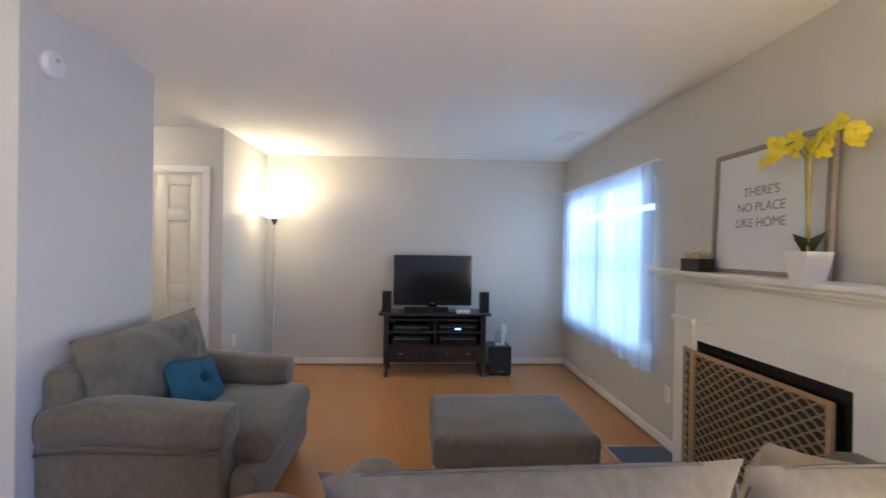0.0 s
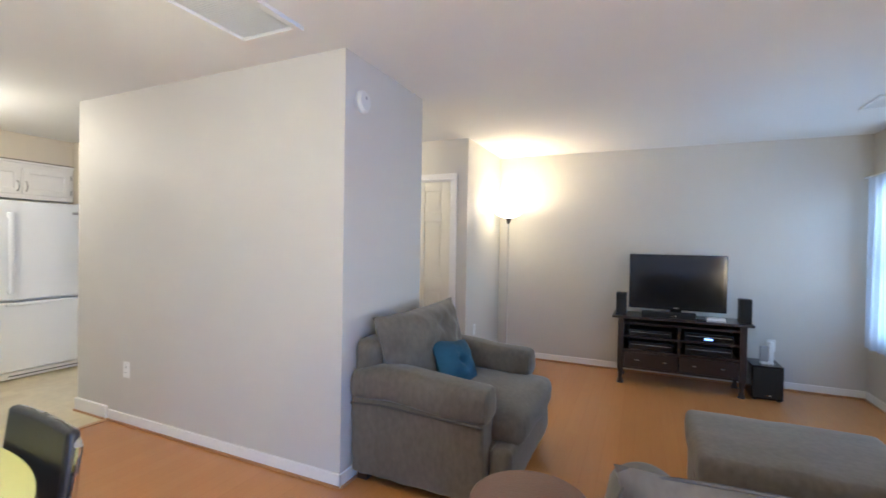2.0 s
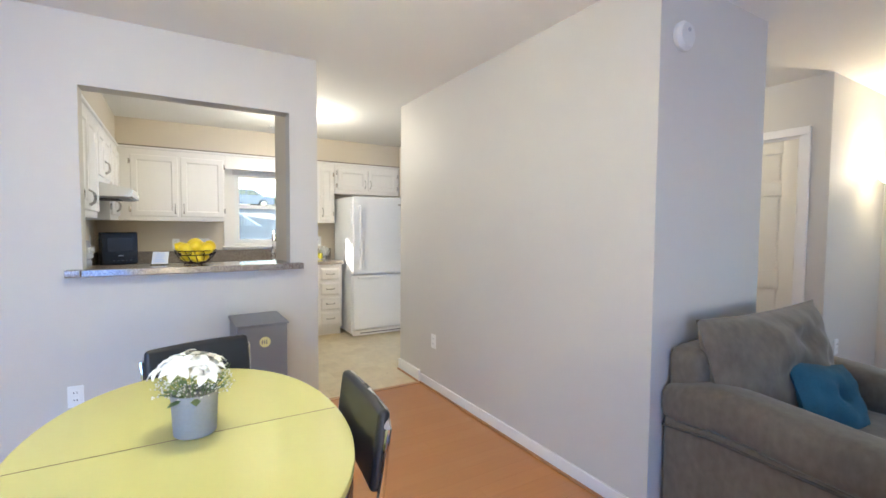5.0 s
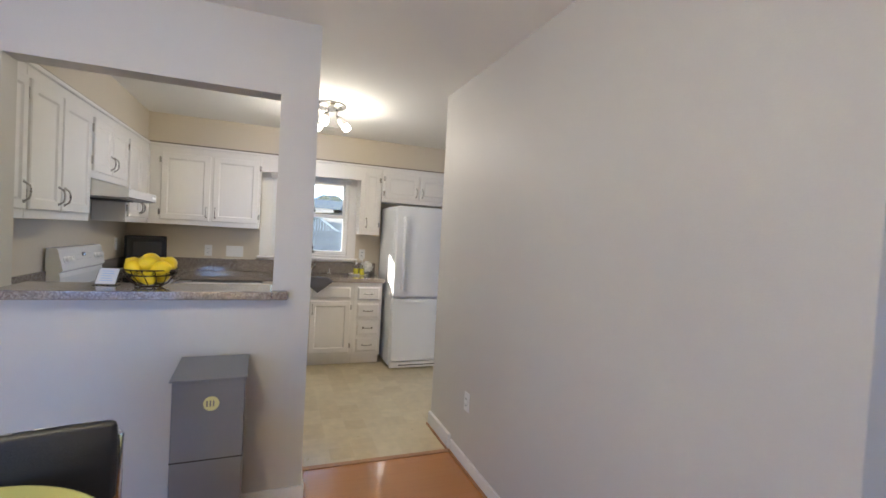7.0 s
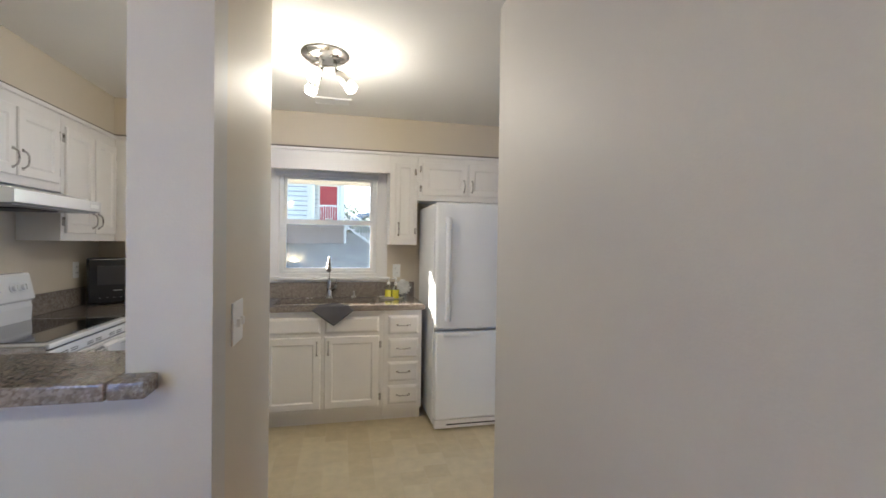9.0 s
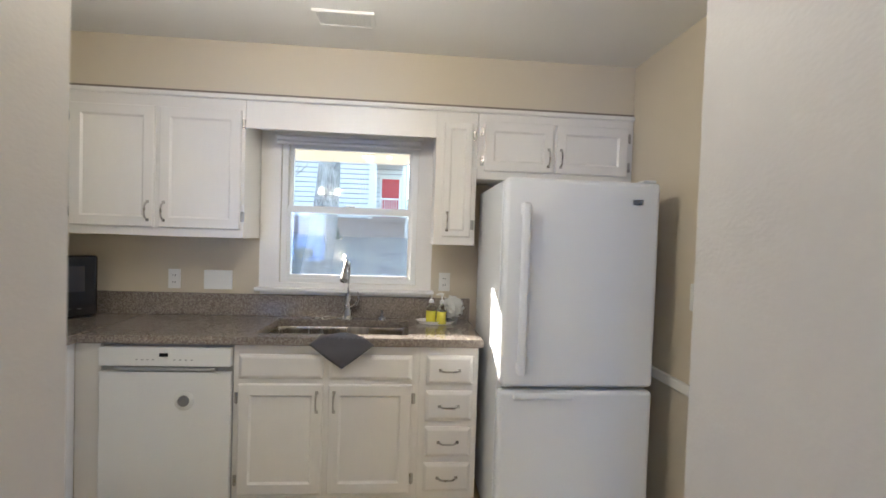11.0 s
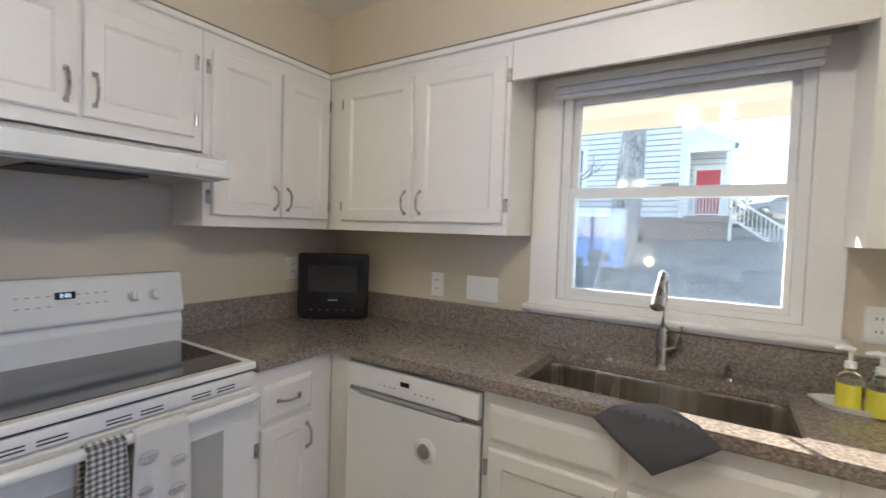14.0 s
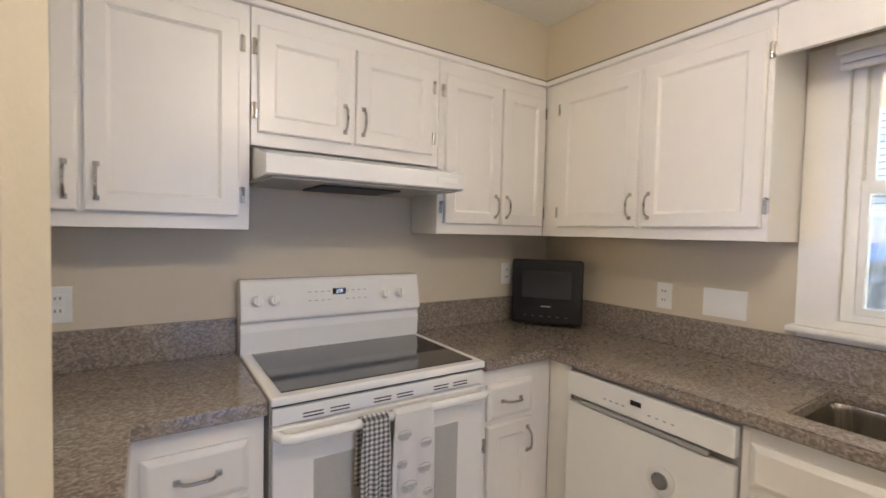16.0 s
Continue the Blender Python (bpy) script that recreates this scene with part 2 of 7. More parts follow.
def sheer_cloth():
    m = bpy.data.materials.new("sheer white curtain")
    m.use_nodes = True
    nt = m.node_tree
    out = nt.nodes["Material Output"]
    nt.nodes.remove(nt.nodes["Principled BSDF"])
    d, t, tr = nt.nodes.new("ShaderNodeBsdfDiffuse"), nt.nodes.new("ShaderNodeBsdfTranslucent"), nt.nodes.new("ShaderNodeBsdfTransparent")
    d.inputs[0].default_value = t.inputs[0].default_value = (0.66, 0.75, 0.88, 1)
    a, b = nt.nodes.new("ShaderNodeMixShader"), nt.nodes.new("ShaderNodeMixShader")
    a.inputs[0].default_value = 0.6
    nt.links.new(d.outputs[0], a.inputs[1])
    nt.links.new(t.outputs[0], a.inputs[2])
    w = nt.nodes.new("ShaderNodeTexNoise")
    w.inputs["Scale"].default_value = 60
    r = nt.nodes.new("ShaderNodeMapRange")
    r.inputs[3].default_value, r.inputs[4].default_value = 0.66, 0.80
    nt.links.new(w.outputs[0], r.inputs[0])
    nt.links.new(r.outputs[0], b.inputs[0])
    nt.links.new(tr.outputs[0], b.inputs[1])
    nt.links.new(a.outputs[0], b.inputs[2])
    nt.links.new(b.outputs[0], out.inputs[0])
    return m


M_SHEER = sheer_cloth()


def insect_screen():
    m = bpy.data.materials.new("fine grey insect screen")
    m.use_nodes = True
    nt = m.node_tree
    out = nt.nodes["Material Output"]
    nt.nodes.remove(nt.nodes["Principled BSDF"])
    d, tl, tr = nt.nodes.new("ShaderNodeBsdfDiffuse"), nt.nodes.new("ShaderNodeBsdfTranslucent"), nt.nodes.new("ShaderNodeBsdfTransparent")
    d.inputs[0].default_value = (0.16, 0.18, 0.22, 1)
    tl.inputs[0].default_value = (0.08, 0.09, 0.11, 1)
    a, b = nt.nodes.new("ShaderNodeMixShader"), nt.nodes.new("ShaderNodeMixShader")
    nt.links.new(d.outputs[0], a.inputs[1])
    nt.links.new(tl.outputs[0], a.inputs[2])
    n = nt.nodes.new("ShaderNodeTexNoise")
    n.inputs["Scale"].default_value = 4
    r = nt.nodes.new("ShaderNodeMapRange")
    r.inputs[3].default_value, r.inputs[4].default_value = 0.10, 0.28
    nt.links.new(n.outputs[0], r.inputs[0])
    nt.links.new(r.outputs[0], b.inputs[0])
    nt.links.new(tr.outputs[0], b.inputs[1])
    nt.links.new(a.outputs[0], b.inputs[2])
    nt.links.new(b.outputs[0], out.inputs[0])
    return m


M_SCREEN = insect_screen()


def granite():
    m = mat("speckled grey-brown granite", (0.3, 0.25, 0.2), 0.13, coat=0.3)
    nt = m.node_tree
    co = nt.nodes.new("ShaderNodeTexCoord")
    v = nt.nodes.new("ShaderNodeTexVoronoi")
    v.inputs["Scale"].default_value = 150
    n = nt.nodes.new("ShaderNodeTexNoise")
    n.inputs["Scale"].default_value, n.inputs["Detail"].default_value, n.inputs["Roughness"].default_value = 60, 6, 0.75
    nt.links.new(co.outputs["Object"], v.inputs["Vector"])
    nt.links.new(co.outputs["Object"], n.inputs["Vector"])
    mix = nt.nodes.new("ShaderNodeMix")
    mix.data_type = "FLOAT"
    mix.inputs[0].default_value = 0.55
    sep = nt.nodes.new("ShaderNodeSeparateColor")
    nt.links.new(v.outputs["Color"], sep.inputs[0])
    nt.links.new(sep.outputs[0], mix.inputs[2])
    nt.links.new(n.outputs[0], mix.inputs[3])
    ramp_colours(m, mix.outputs[0], ((0.0, (0.11, 0.086, 0.070)), (0.34, (0.185, 0.150, 0.122)), (0.5, (0.24, 0.20, 0.165)), (0.62, (0.29, 0.25, 0.215)), (0.85, (0.37, 0.345, 0.32))))
    return m


M_GRANITE = granite()


def wood_floor():
    m = mat("orange-brown laminate planks", (0.4, 0.2, 0.08), 0.22, coat=0.25)
    nt = m.node_tree
    co = nt.nodes.new("ShaderNodeTexCoord")
    br = nt.nodes.new("ShaderNodeTexBrick")
    br.inputs["Scale"].default_value = 1.0
    br.inputs["Brick Width"].default_value, br.inputs["Row Height"].default_value = 1.2, 0.095
    br.inputs["Mortar Size"].default_value = 0.0012
    br.inputs["Color1"].default_value, br.inputs["Color2"].default_value = (0.47, 0.205, 0.066, 1), (0.455, 0.195, 0.061, 1)
    br.inputs["Mortar"].default_value = (0.41, 0.17, 0.052, 1)
    rot = nt.nodes.new("ShaderNodeMapping")
    rot.inputs["Rotation"].default_value = (0, 0, radians(90))
    nt.links.new(co.outputs["Object"], rot.inputs[0])
    nt.links.new(rot.outputs[0], br.inputs["Vector"])
    st = nt.nodes.new("ShaderNodeMapping")
    st.inputs["Scale"].default_value = (2, 40, 1)
    nt.links.new(rot.outputs[0], st.inputs[0])
    g = nt.nodes.new("ShaderNodeTexNoise")
    g.inputs["Scale"].default_value, g.inputs["Detail"].default_value = 1.6, 5
    nt.links.new(st.outputs[0], g.inputs["Vector"])
    r = nt.nodes.new("ShaderNodeMapRange")
    r.inputs[3].default_value, r.inputs[4].default_value = 0.94, 1.06
    nt.links.new(g.outputs[0], r.inputs[0])
    s = nt.nodes.new("ShaderNodeVectorMath")
    s.operation = "SCALE"
    nt.links.new(br.outputs[0], s.inputs[0])
    nt.links.new(r.outputs[0], s.inputs["Scale"])
    nt.links.new(s.outputs[0], nt.nodes["Principled BSDF"].inputs["Base Color"])
    return m


M_FLOOR = wood_floor()


def vinyl_floor():
    m = mat("cream mottled vinyl tiles", (0.5, 0.42, 0.28), 0.3, coat=0.15)
    nt = m.node_tree
    co = nt.nodes.new("ShaderNodeTexCoord")
    br = nt.nodes.new("ShaderNodeTexBrick")
    br.inputs["Scale"].default_value = 1.0
    br.inputs["Brick Width"].default_value, br.inputs["Row Height"].default_value = 0.152, 0.152
    br.inputs["Mortar Size"].default_value = 0.002
    br.inputs["Color1"].default_value, br.inputs["Color2"].default_value = (0.54, 0.44, 0.265, 1), (0.62, 0.53, 0.345, 1)
    br.inputs["Mortar"].default_value = (0.59, 0.50, 0.33, 1)
    br.offset, br.squash, br.squash_frequency = 0.37, 1.6, 3
    nt.links.new(co.outputs["Object"], br.inputs["Vector"])
    g = nt.nodes.new("ShaderNodeTexNoise")
    g.inputs["Scale"].default_value, g.inputs["Detail"].default_value = 14, 6
    nt.links.new(co.outputs["Object"], g.inputs["Vector"])
    r = nt.nodes.new("ShaderNodeMapRange")
    r.inputs[3].default_value, r.inputs[4].default_value = 0.82, 1.18
    nt.links.new(g.outputs[0], r.inputs[0])
    s = nt.nodes.new("ShaderNodeVectorMath")
    s.operation = "SCALE"
    nt.links.new(br.outputs[0], s.inputs[0])
    nt.links.new(r.outputs[0], s.inputs["Scale"])
    nt.links.new(s.outputs[0], nt.nodes["Principled BSDF"].inputs["Base Color"])
    return m


M_VINYLFLOOR = vinyl_floor()


def check_cloth():
    m = mat("grey and white checked cotton", (0.6, 0.6, 0.6), 0.95, bump=0.4, fine=400)
    nt = m.node_tree
    co = nt.nodes.new("ShaderNodeTexCoord")
    sep = nt.nodes.new("ShaderNodeSeparateXYZ")
    nt.links.new(co.outputs["Object"], sep.inputs[0])
    total = nt.nodes.new("ShaderNodeMath")
    total.operation = "ADD"
    for slot, source in enumerate(("X", "Z")):
        wave, step = nt.nodes.new("ShaderNodeMath"), nt.nodes.new("ShaderNodeMath")
        wave.operation, step.operation = "PINGPONG", "GREATER_THAN"
        wave.inputs[1].default_value, step.inputs[1].default_value = 0.0075, 0.0037
        nt.links.new(sep.outputs[source], wave.inputs[0])
        nt.links.new(wave.outputs[0], step.inputs[0])
        nt.links.new(step.outputs[0], total.inputs[slot])
    half = nt.nodes.new("ShaderNodeMath")
    half.operation = "MULTIPLY"
    half.inputs[1].default_value = 0.5
    nt.links.new(total.outputs[0], half.inputs[0])
    ramp_colours(m, half.outputs[0], ((0.1, (0.62, 0.61, 0.59)), (0.5, (0.27, 0.27, 0.27)), (0.9, (0.08, 0.08, 0.085))))
    return m


M_CHECK = check_cloth()

# ---- mesh tools ----


def bm_box(bm, a, b, bevel=0.0, seg=2):
    """A box between two corners, with rounded edges where a bevel is given."""
    lo, hi = [min(p, q) for p, q in zip(a, b)], [max(p, q) for p, q in zip(a, b)]
    made = bmesh.ops.create_cube(bm, size=1.0)["verts"]
    for v in made:
        v.co = Vector([l + (c + 0.5) * (h - l) for l, h, c in zip(lo, hi, v.co)])
    if bevel:
        edges = list({e for v in made for e in v.link_edges})
        bmesh.ops.bevel(bm, geom=edges, offset=bevel, segments=seg, profile=0.5, affect="EDGES")
    return bm


def box(a, b, bevel=0.0, seg=2):
    return bm_box(bmesh.new(), a, b, bevel, seg)


def bm_lathe(bm, profile, n=24, place=(0, 0, 0), axis="z", arc=360.0):
    """A turned shape from rows of (radius, height)."""
    rings = []
    for r, h in profile:
        ring = []
        for k in range(n):
            a = radians(arc) * k / n
            p = (r * math.cos(a), r * math.sin(a), h)
            if axis == "x":
                p = (p[2], p[0], p[1])
            elif axis == "y":
                p = (p[0], p[2], p[1])
            ring.append(bm.verts.new(Vector(p) + Vector(place)))
        rings.append(ring)
    for r0, r1 in zip(rings, rings[1:]):
        for k in range(n):
            bm.faces.new((r0[k], r0[(k + 1) % n], r1[(k + 1) % n], r1[k]))
    for ring, (r, h) in ((rings[0], profile[0]), (rings[-1], profile[-1])):
        if r > 1e-4:
            bm.faces.new(ring)
    bmesh.ops.remove_doubles(bm, verts=[v for ring in rings for v in ring], dist=1e-5)
    bmesh.ops.recalc_face_normals(bm, faces=bm.faces[:])
    return bm


def lathe(profile, n=24, place=(0, 0, 0), axis="z"):
    return bm_lathe(bmesh.new(), profile, n, place, axis)


def bm_tube(bm, pts, r, n=8, closed=False):
    """A round bar along points."""
    pts = [Vector(p) for p in pts]
    rings, up = [], Vector((0, 0, 1))
    for i, p in enumerate(pts):
        prev, nxt = pts[i - 1] if i or closed else p, pts[(i + 1) % len(pts)] if i < len(pts) - 1 or closed else p
        d = (nxt - prev).normalized()
        side = d.cross(up)
        if side.length < 1e-3:
            side = d.cross(Vector((1, 0, 0)))
        side.normalize()
        top = side.cross(d).normalized()
        rad = r[i] if isinstance(r, (list, tuple)) else r
        rings.append([bm.verts.new(p + rad * (math.cos(2 * math.pi * k / n) * side + math.sin(2 * math.pi * k / n) * top)) for k in range(n)])
    pairs = list(zip(rings, rings[1:])) + ([(rings[-1], rings[0])] if closed else [])
    for r0, r1 in pairs:
        for k in range(n):
            bm.faces.new((r0[k], r0[(k + 1) % n], r1[(k + 1) % n], r1[k]))
    if not closed:
        bm.faces.new(rings[0]), bm.faces.new(rings[-1])
    bmesh.ops.recalc_face_normals(bm, faces=bm.faces[:])
    return bm


def tube(pts, r, n=8, closed=False):
    return bm_tube(bmesh.new(), pts, r, n, closed)


def bm_rings(bm, w, h, rings, place=(0, 0, 0)):
    """A panel in the x-z plane that faces -y, from rings of (inset, depth behind the front)."""
    loops = []
    for inset, depth in rings:
        loops.append([bm.verts.new(Vector(place) + Vector((x, depth, z))) for x, z in ((inset, inset), (w - inset, inset), (w - inset, h - inset), (inset, h - inset))])
    for a, b in zip(loops, loops[1:]):
        for k in range(4):
            bm.faces.new((a[k], a[(k + 1) % 4], b[(k + 1) % 4], b[k]))
    bm.faces.new(loops[-1])
    bm.faces.new(loops[0])
    bmesh.ops.recalc_face_normals(bm, faces=bm.faces[:])
    return bm


def cells(axis, a0, a1, us, vs, holes, bm=None):
    """A slab between a0 and a1 along an axis, over the other two, with rectangular holes (u0, u1, v0, v1)."""
    bm = bm or bmesh.new()
    us = sorted({*us, *(c for h in holes for c in h[:2])})
    vs = sorted({*vs, *(c for h in holes for c in h[2:])})
    solid = lambda i, j: 0 <= i < len(us) - 1 and 0 <= j < len(vs) - 1 and not any(h[0] - 1e-6 <= us[i] and us[i + 1] <= h[1] + 1e-6 and h[2] - 1e-6 <= vs[j] and vs[j + 1] <= h[3] + 1e-6 for h in holes)
    order = {"x": lambda a, u, v: (a, u, v), "y": lambda a, u, v: (u, a, v), "z": lambda a, u, v: (u, v, a)}[axis]
    q = lambda *ps: bm.faces.new([bm.verts.new(order(*p)) for p in ps])
    for i in range(len(us) - 1):
        for j in range(len(vs) - 1):
            if not solid(i, j):
                continue
            u0, u1, v0, v1 = us[i], us[i + 1], vs[j], vs[j + 1]
            for a in (a0, a1):
                q((a, u0, v0), (a, u1, v0), (a, u1, v1), (a, u0, v1))
            if not solid(i - 1, j):
                q((a0, u0, v0), (a1, u0, v0), (a1, u0, v1), (a0, u0, v1))
            if not solid(i + 1, j):
                q((a0, u1, v0), (a1, u1, v0), (a1, u1, v1), (a0, u1, v1))
            if not solid(i, j - 1):
                q((a0, u0, v0), (a1, u0, v0), (a1, u1, v0), (a0, u1, v0))
            if not solid(i, j + 1):
                q((a0, u0, v1), (a1, u0, v1), (a1, u1, v1), (a0, u1, v1))
    bmesh.ops.remove_doubles(bm, verts=bm.verts[:], dist=1e-5)
    bmesh.ops.recalc_face_normals(bm, faces=bm.faces[:])
    return bm


def soft_box(a, b, r, puff=0.0, lumps=0.0, seg=4, cut=6, seed=0.0):
    """An upholstered block: rounded, bulging, and a little uneven."""
    bm = box(a, b, 0)
    bmesh.ops.bevel(bm, geom=bm.edges[:], offset=r, segments=seg, profile=0.5, affect="EDGES")
    bmesh.ops.triangulate(bm, faces=[f for f in bm.faces if len(f.verts) > 4])
    bmesh.ops.subdivide_edges(bm, edges=[e for e in bm.edges if e.calc_length() > 0.08], cuts=cut, use_grid_fill=True)
    lo, hi = Vector([min(p, q) for p, q in zip(a, b)]), Vector([max(p, q) for p, q in zip(a, b)])
    mid, half = (lo + hi) / 2, (hi - lo) / 2
    bm.normal_update()
    for v in bm.verts:
        u = Vector([(c - m) / h for c, m, h in zip(v.co, mid, half)])
        k = (1 - u.x ** 4 * 0.9) * (1 - u.y ** 4 * 0.9) * (1 - u.z ** 4 * 0.9)
        out = Vector([puff * (1 - min(1, abs(q)) ** 2) * (1 - min(1, abs(s)) ** 2) * math.copysign(1, c) * abs(c) ** 3 for c, q, s in ((u.x, u.y, u.z), (u.y, u.x, u.z), (u.z, u.x, u.y))])
        wob = noise.noise(v.co * 7 + Vector((seed, seed, 0))) * lumps + noise.noise(v.co * 17 + Vector((0, seed, seed))) * lumps * 0.4
        v.co += out + v.normal * wob
    return bm


def pillow(w, h, t, n=14, crease=0.0, seed=0.0, tuft=False):
    """A cushion in the x-z plane, pinched at its corners, with soft folds."""
    bm = bmesh.new()
    grid = {}
    for side in (1, -1):
        for i in range(n + 1):
            for j in range(n + 1):
                u, v = 2 * i / n - 1, 2 * j / n - 1
                edge = max(abs(u), abs(v)) > 0.999
                if edge and side == -1:
                    grid[side, i, j] = grid[1, i, j]
                    continue
                pin = 1 - 0.07 * (u * u * (1 - v * v) + 0) * 1.0
                bulge = max(0.0, (1 - abs(u) ** 2.4) * (1 - abs(v) ** 2.4)) ** 0.6
                x = u * w / 2 * (1 - 0.08 * (1 - v * v))
                z = v * h / 2 * (1 - 0.06 * (1 - u * u))
                y = side * t / 2 * bulge
                f = (noise.noise(Vector((u * 2.2 + seed, v * 2.2, side * 3.0))) - 0.55 * abs(noise.noise(Vector((u * 4.5 + seed, v * 2.0, 7.0 + side))))) * crease * bulge
                if tuft:
                    y -= side * 0.45 * t * math.exp(-((u * u + v * v) / 0.03))
                grid[side, i, j] = bm.verts.new((x, -y + f * side, z))
        for i in range(n):
            for j in range(n):
                bm.faces.new([grid[side, p, q] for p, q in ((i, j), (i + 1, j), (i + 1, j + 1), (i, j + 1))])
    bmesh.ops.recalc_face_normals(bm, faces=bm.faces[:])
    return bm


def moved(bm, m):
    bmesh.ops.transform(bm, matrix=m, verts=bm.verts[:])
    return bm


def part(name, bm, material, parent=None, label="", smooth=True, kind=""):
    """Links a bmesh as one mesh object, under a thing or a part where one is given."""
    me = bpy.data.meshes.new(name)
    bm.to_mesh(me)
    bm.free()
    me.materials.append(material)
    if smooth:
        me.shade_smooth()
        me.set_sharp_from_angle(angle=radians(35))
    ob = new(name, me)
    if smooth and len(me.polygons) < 500:
        flat = ob.modifiers.new("flat_faces", "WEIGHTED_NORMAL")
        flat.keep_sharp, flat.weight = True, 80
    if parent:
        ob.parent = parent
    return tagged(ob, label, kind=kind)


def thing(name, label, category, place=(0, 0, 0), rz=0.0, group="", rx=0.0, ry=0.0):
    ob = new(name)
    ob.matrix_world = pose(*place, rx, ry, rz)
    ob.empty_display_size = 0.1
    return tagged(ob, label, category, group)


def structure(name, bm, material, label, parent=None, smooth=False):
    return part(name, bm, material, parent, label, smooth, "structure")


def solo(name, bm, material, label, category, place=(0, 0, 0), rz=0.0, group=""):
    ob = part(name, bm, material)
    ob.matrix_world = pose(*place, 0, 0, rz)
    return tagged(ob, label, category, group)


# ---- the shell of the place ----
H = 2.43
XW, YS, XP = -5.57, -0.23, -2.738
structure("ground", cells("z", -0.9, -0.5, (-400, 400), (-400, 400), [(-5.72, 2.63, -2.75, 6.7)]), M_GROUND, "brown leaf-covered ground around the house")
structure("floor", box((-3.035, -2.62, -0.1), (2.52, 5.65, 0.0)), M_FLOOR, "glossy orange-brown laminate floor of the living and dining room")
structure("floor", box((-5.72, -0.3, -0.1), (-3.036, 3.2, 0.0)), M_VINYLFLOOR, "cream mottled vinyl tile floor of the kitchen")
structure("floor", box((-5.72, 3.201, -0.1), (-3.036, 6.7, -0.004)), M_CARPET, "grey carpet of the back room")
structure("trim", box((-3.055, 1.322, 0.0), (-3.015, 2.288, 0.006), 0.002), M_SHOE, "oak strip between the laminate and the vinyl floor")
structure("ceiling", box((-5.75, -2.75, H), (2.66, 6.7, H + 0.15)), M_CEIL, "flat white painted ceiling")
structure("wall_east", cells("x", 2.50, 2.64, (-2.62, 5.71), (-0.1, H), [(3.56, 5.36, 0.60, 1.95), (-1.8, -0.1, 0.35, 2.03)]), M_WALL, "greige wall with the curtained window and the fireplace")
structure("wall_north", box((-1.14, 5.575, -0.1), (2.50, 5.71, H)), M_WALL, "greige wall behind the television")
structure("wall_jog", box((-1.14, 4.455, -0.1), (-1.02, 5.575, H)), M_WALL, "greige wall beside the floor lamp")
structure("wall_hall", cells("y", 4.455, 4.575, (-3.6, -1.14), (-0.1, H), [(-1.93, -1.195, -0.1, 2.02)]), M_WALL, "greige wall of the hall with a panelled door")
structure("wall_hall_end", box((-3.72, 3.26, -0.1), (-3.6, 4.575, H)), M_WALL, "greige end wall of the hall")
structure("wall_closet_back", box((-2.05, 5.0, -0.1), (-1.15, 5.1, H)), M_WALL, "wall behind the hall door")
structure("wall_partition", box((-3.46, 2.29, -0.1), (-0.91, 2.41, H)), M_WALL, "long greige partition wall of the dining area")
structure("wall_pier", box((-1.03, 2.41, -0.1), (-0.91, 3.22, H)), M_WALL, "greige end of the partition behind the armchair")
structure("wall_hall_south", box((-3.46, 3.10, -0.1), (-1.03, 3.22, H)), M_WALL, "greige south wall of the hall")
structure("wall_partition_end", box((-3.46, 2.41, -0.1), (-3.34, 3.10, H)), M_WALLK, "beige end of the partition on the kitchen side")
structure("wall_kitchen_north", cells("y", 3.14, 3.26, (-5.57, -3.46), (-0.1, H), [(-4.53, -3.74, -0.1, 2.0)]), M_WALLK, "beige kitchen wall with an open doorway")
structure("wall_kitchen_west", cells("x", XW - 0.15, XW, (-0.35, 6.7), (-0.6, H), [(1.10, 1.92, 1.12, 1.985)]), M_WALLK, "beige kitchen wall with the window over the sink")
structure("wall_kitchen_south", box((XW, -0.35, -0.1), (-2.86, YS, H)), M_WALLK, "beige kitchen wall behind the range")
structure("wall_pass", cells("x", -2.86, XP, (-2.62, 1.325), (-0.1, H), [(0.075, 1.145, 1.05, 2.06)]), M_WALL, "greige wall with the pass-through opening")
structure("wall_return", box((-3.585, 1.21, -0.1), (-2.86, 1.325, H)), M_WALLK, "beige return wall at the kitchen entrance")
structure("wall_south", box((-2.86, -2.75, -0.1), (2.64, -2.62, H)), M_WALL, "plain greige south wall")
structure("wall_back_room", cells("y", 6.6, 6.7, (-5.57, -2.98), (-0.1, H), []), M_WALL, "end wall of the back room")
structure("wall_back_room_side", box((-3.6, 4.49, -0.1), (-3.5, 6.6, H)), M_WALL, "side wall of the back room")
# soffit above the wall cabinets
structure("wall_soffit", box((XW, YS, 2.145), (-5.305, 3.14, H)), M_WALLK, "beige soffit above the wall cabinets")
structure("wall_soffit", box((-5.305, YS, 2.145), (-2.86, -0.012, H)), M_WALLK, "beige soffit above the range-side cabinets")


def board(p, q, face, t=0.014, h=0.078, label="white painted baseboard with an oak shoe"):
    """A baseboard along a wall from p to q; face: the way it looks."""
    (x0, y0), (x1, y1) = p, q
    fx, fy = face
    base = box((x0, y0, 0.0), (x1 + fx * t, y1 + fy * t, h), 0.004, 2)
    ob = structure("baseboard", base, M_TRIM, label)
    shoe = box((x0 + fx * (t + 0.001), y0 + fy * (t + 0.001), 0.0), (x1 + fx * (t + 0.012), y1 + fy * (t + 0.012), 0.016), 0.004, 2)
    part("shoe_moulding", shoe, M_SHOE, ob, "thin oak shoe moulding")


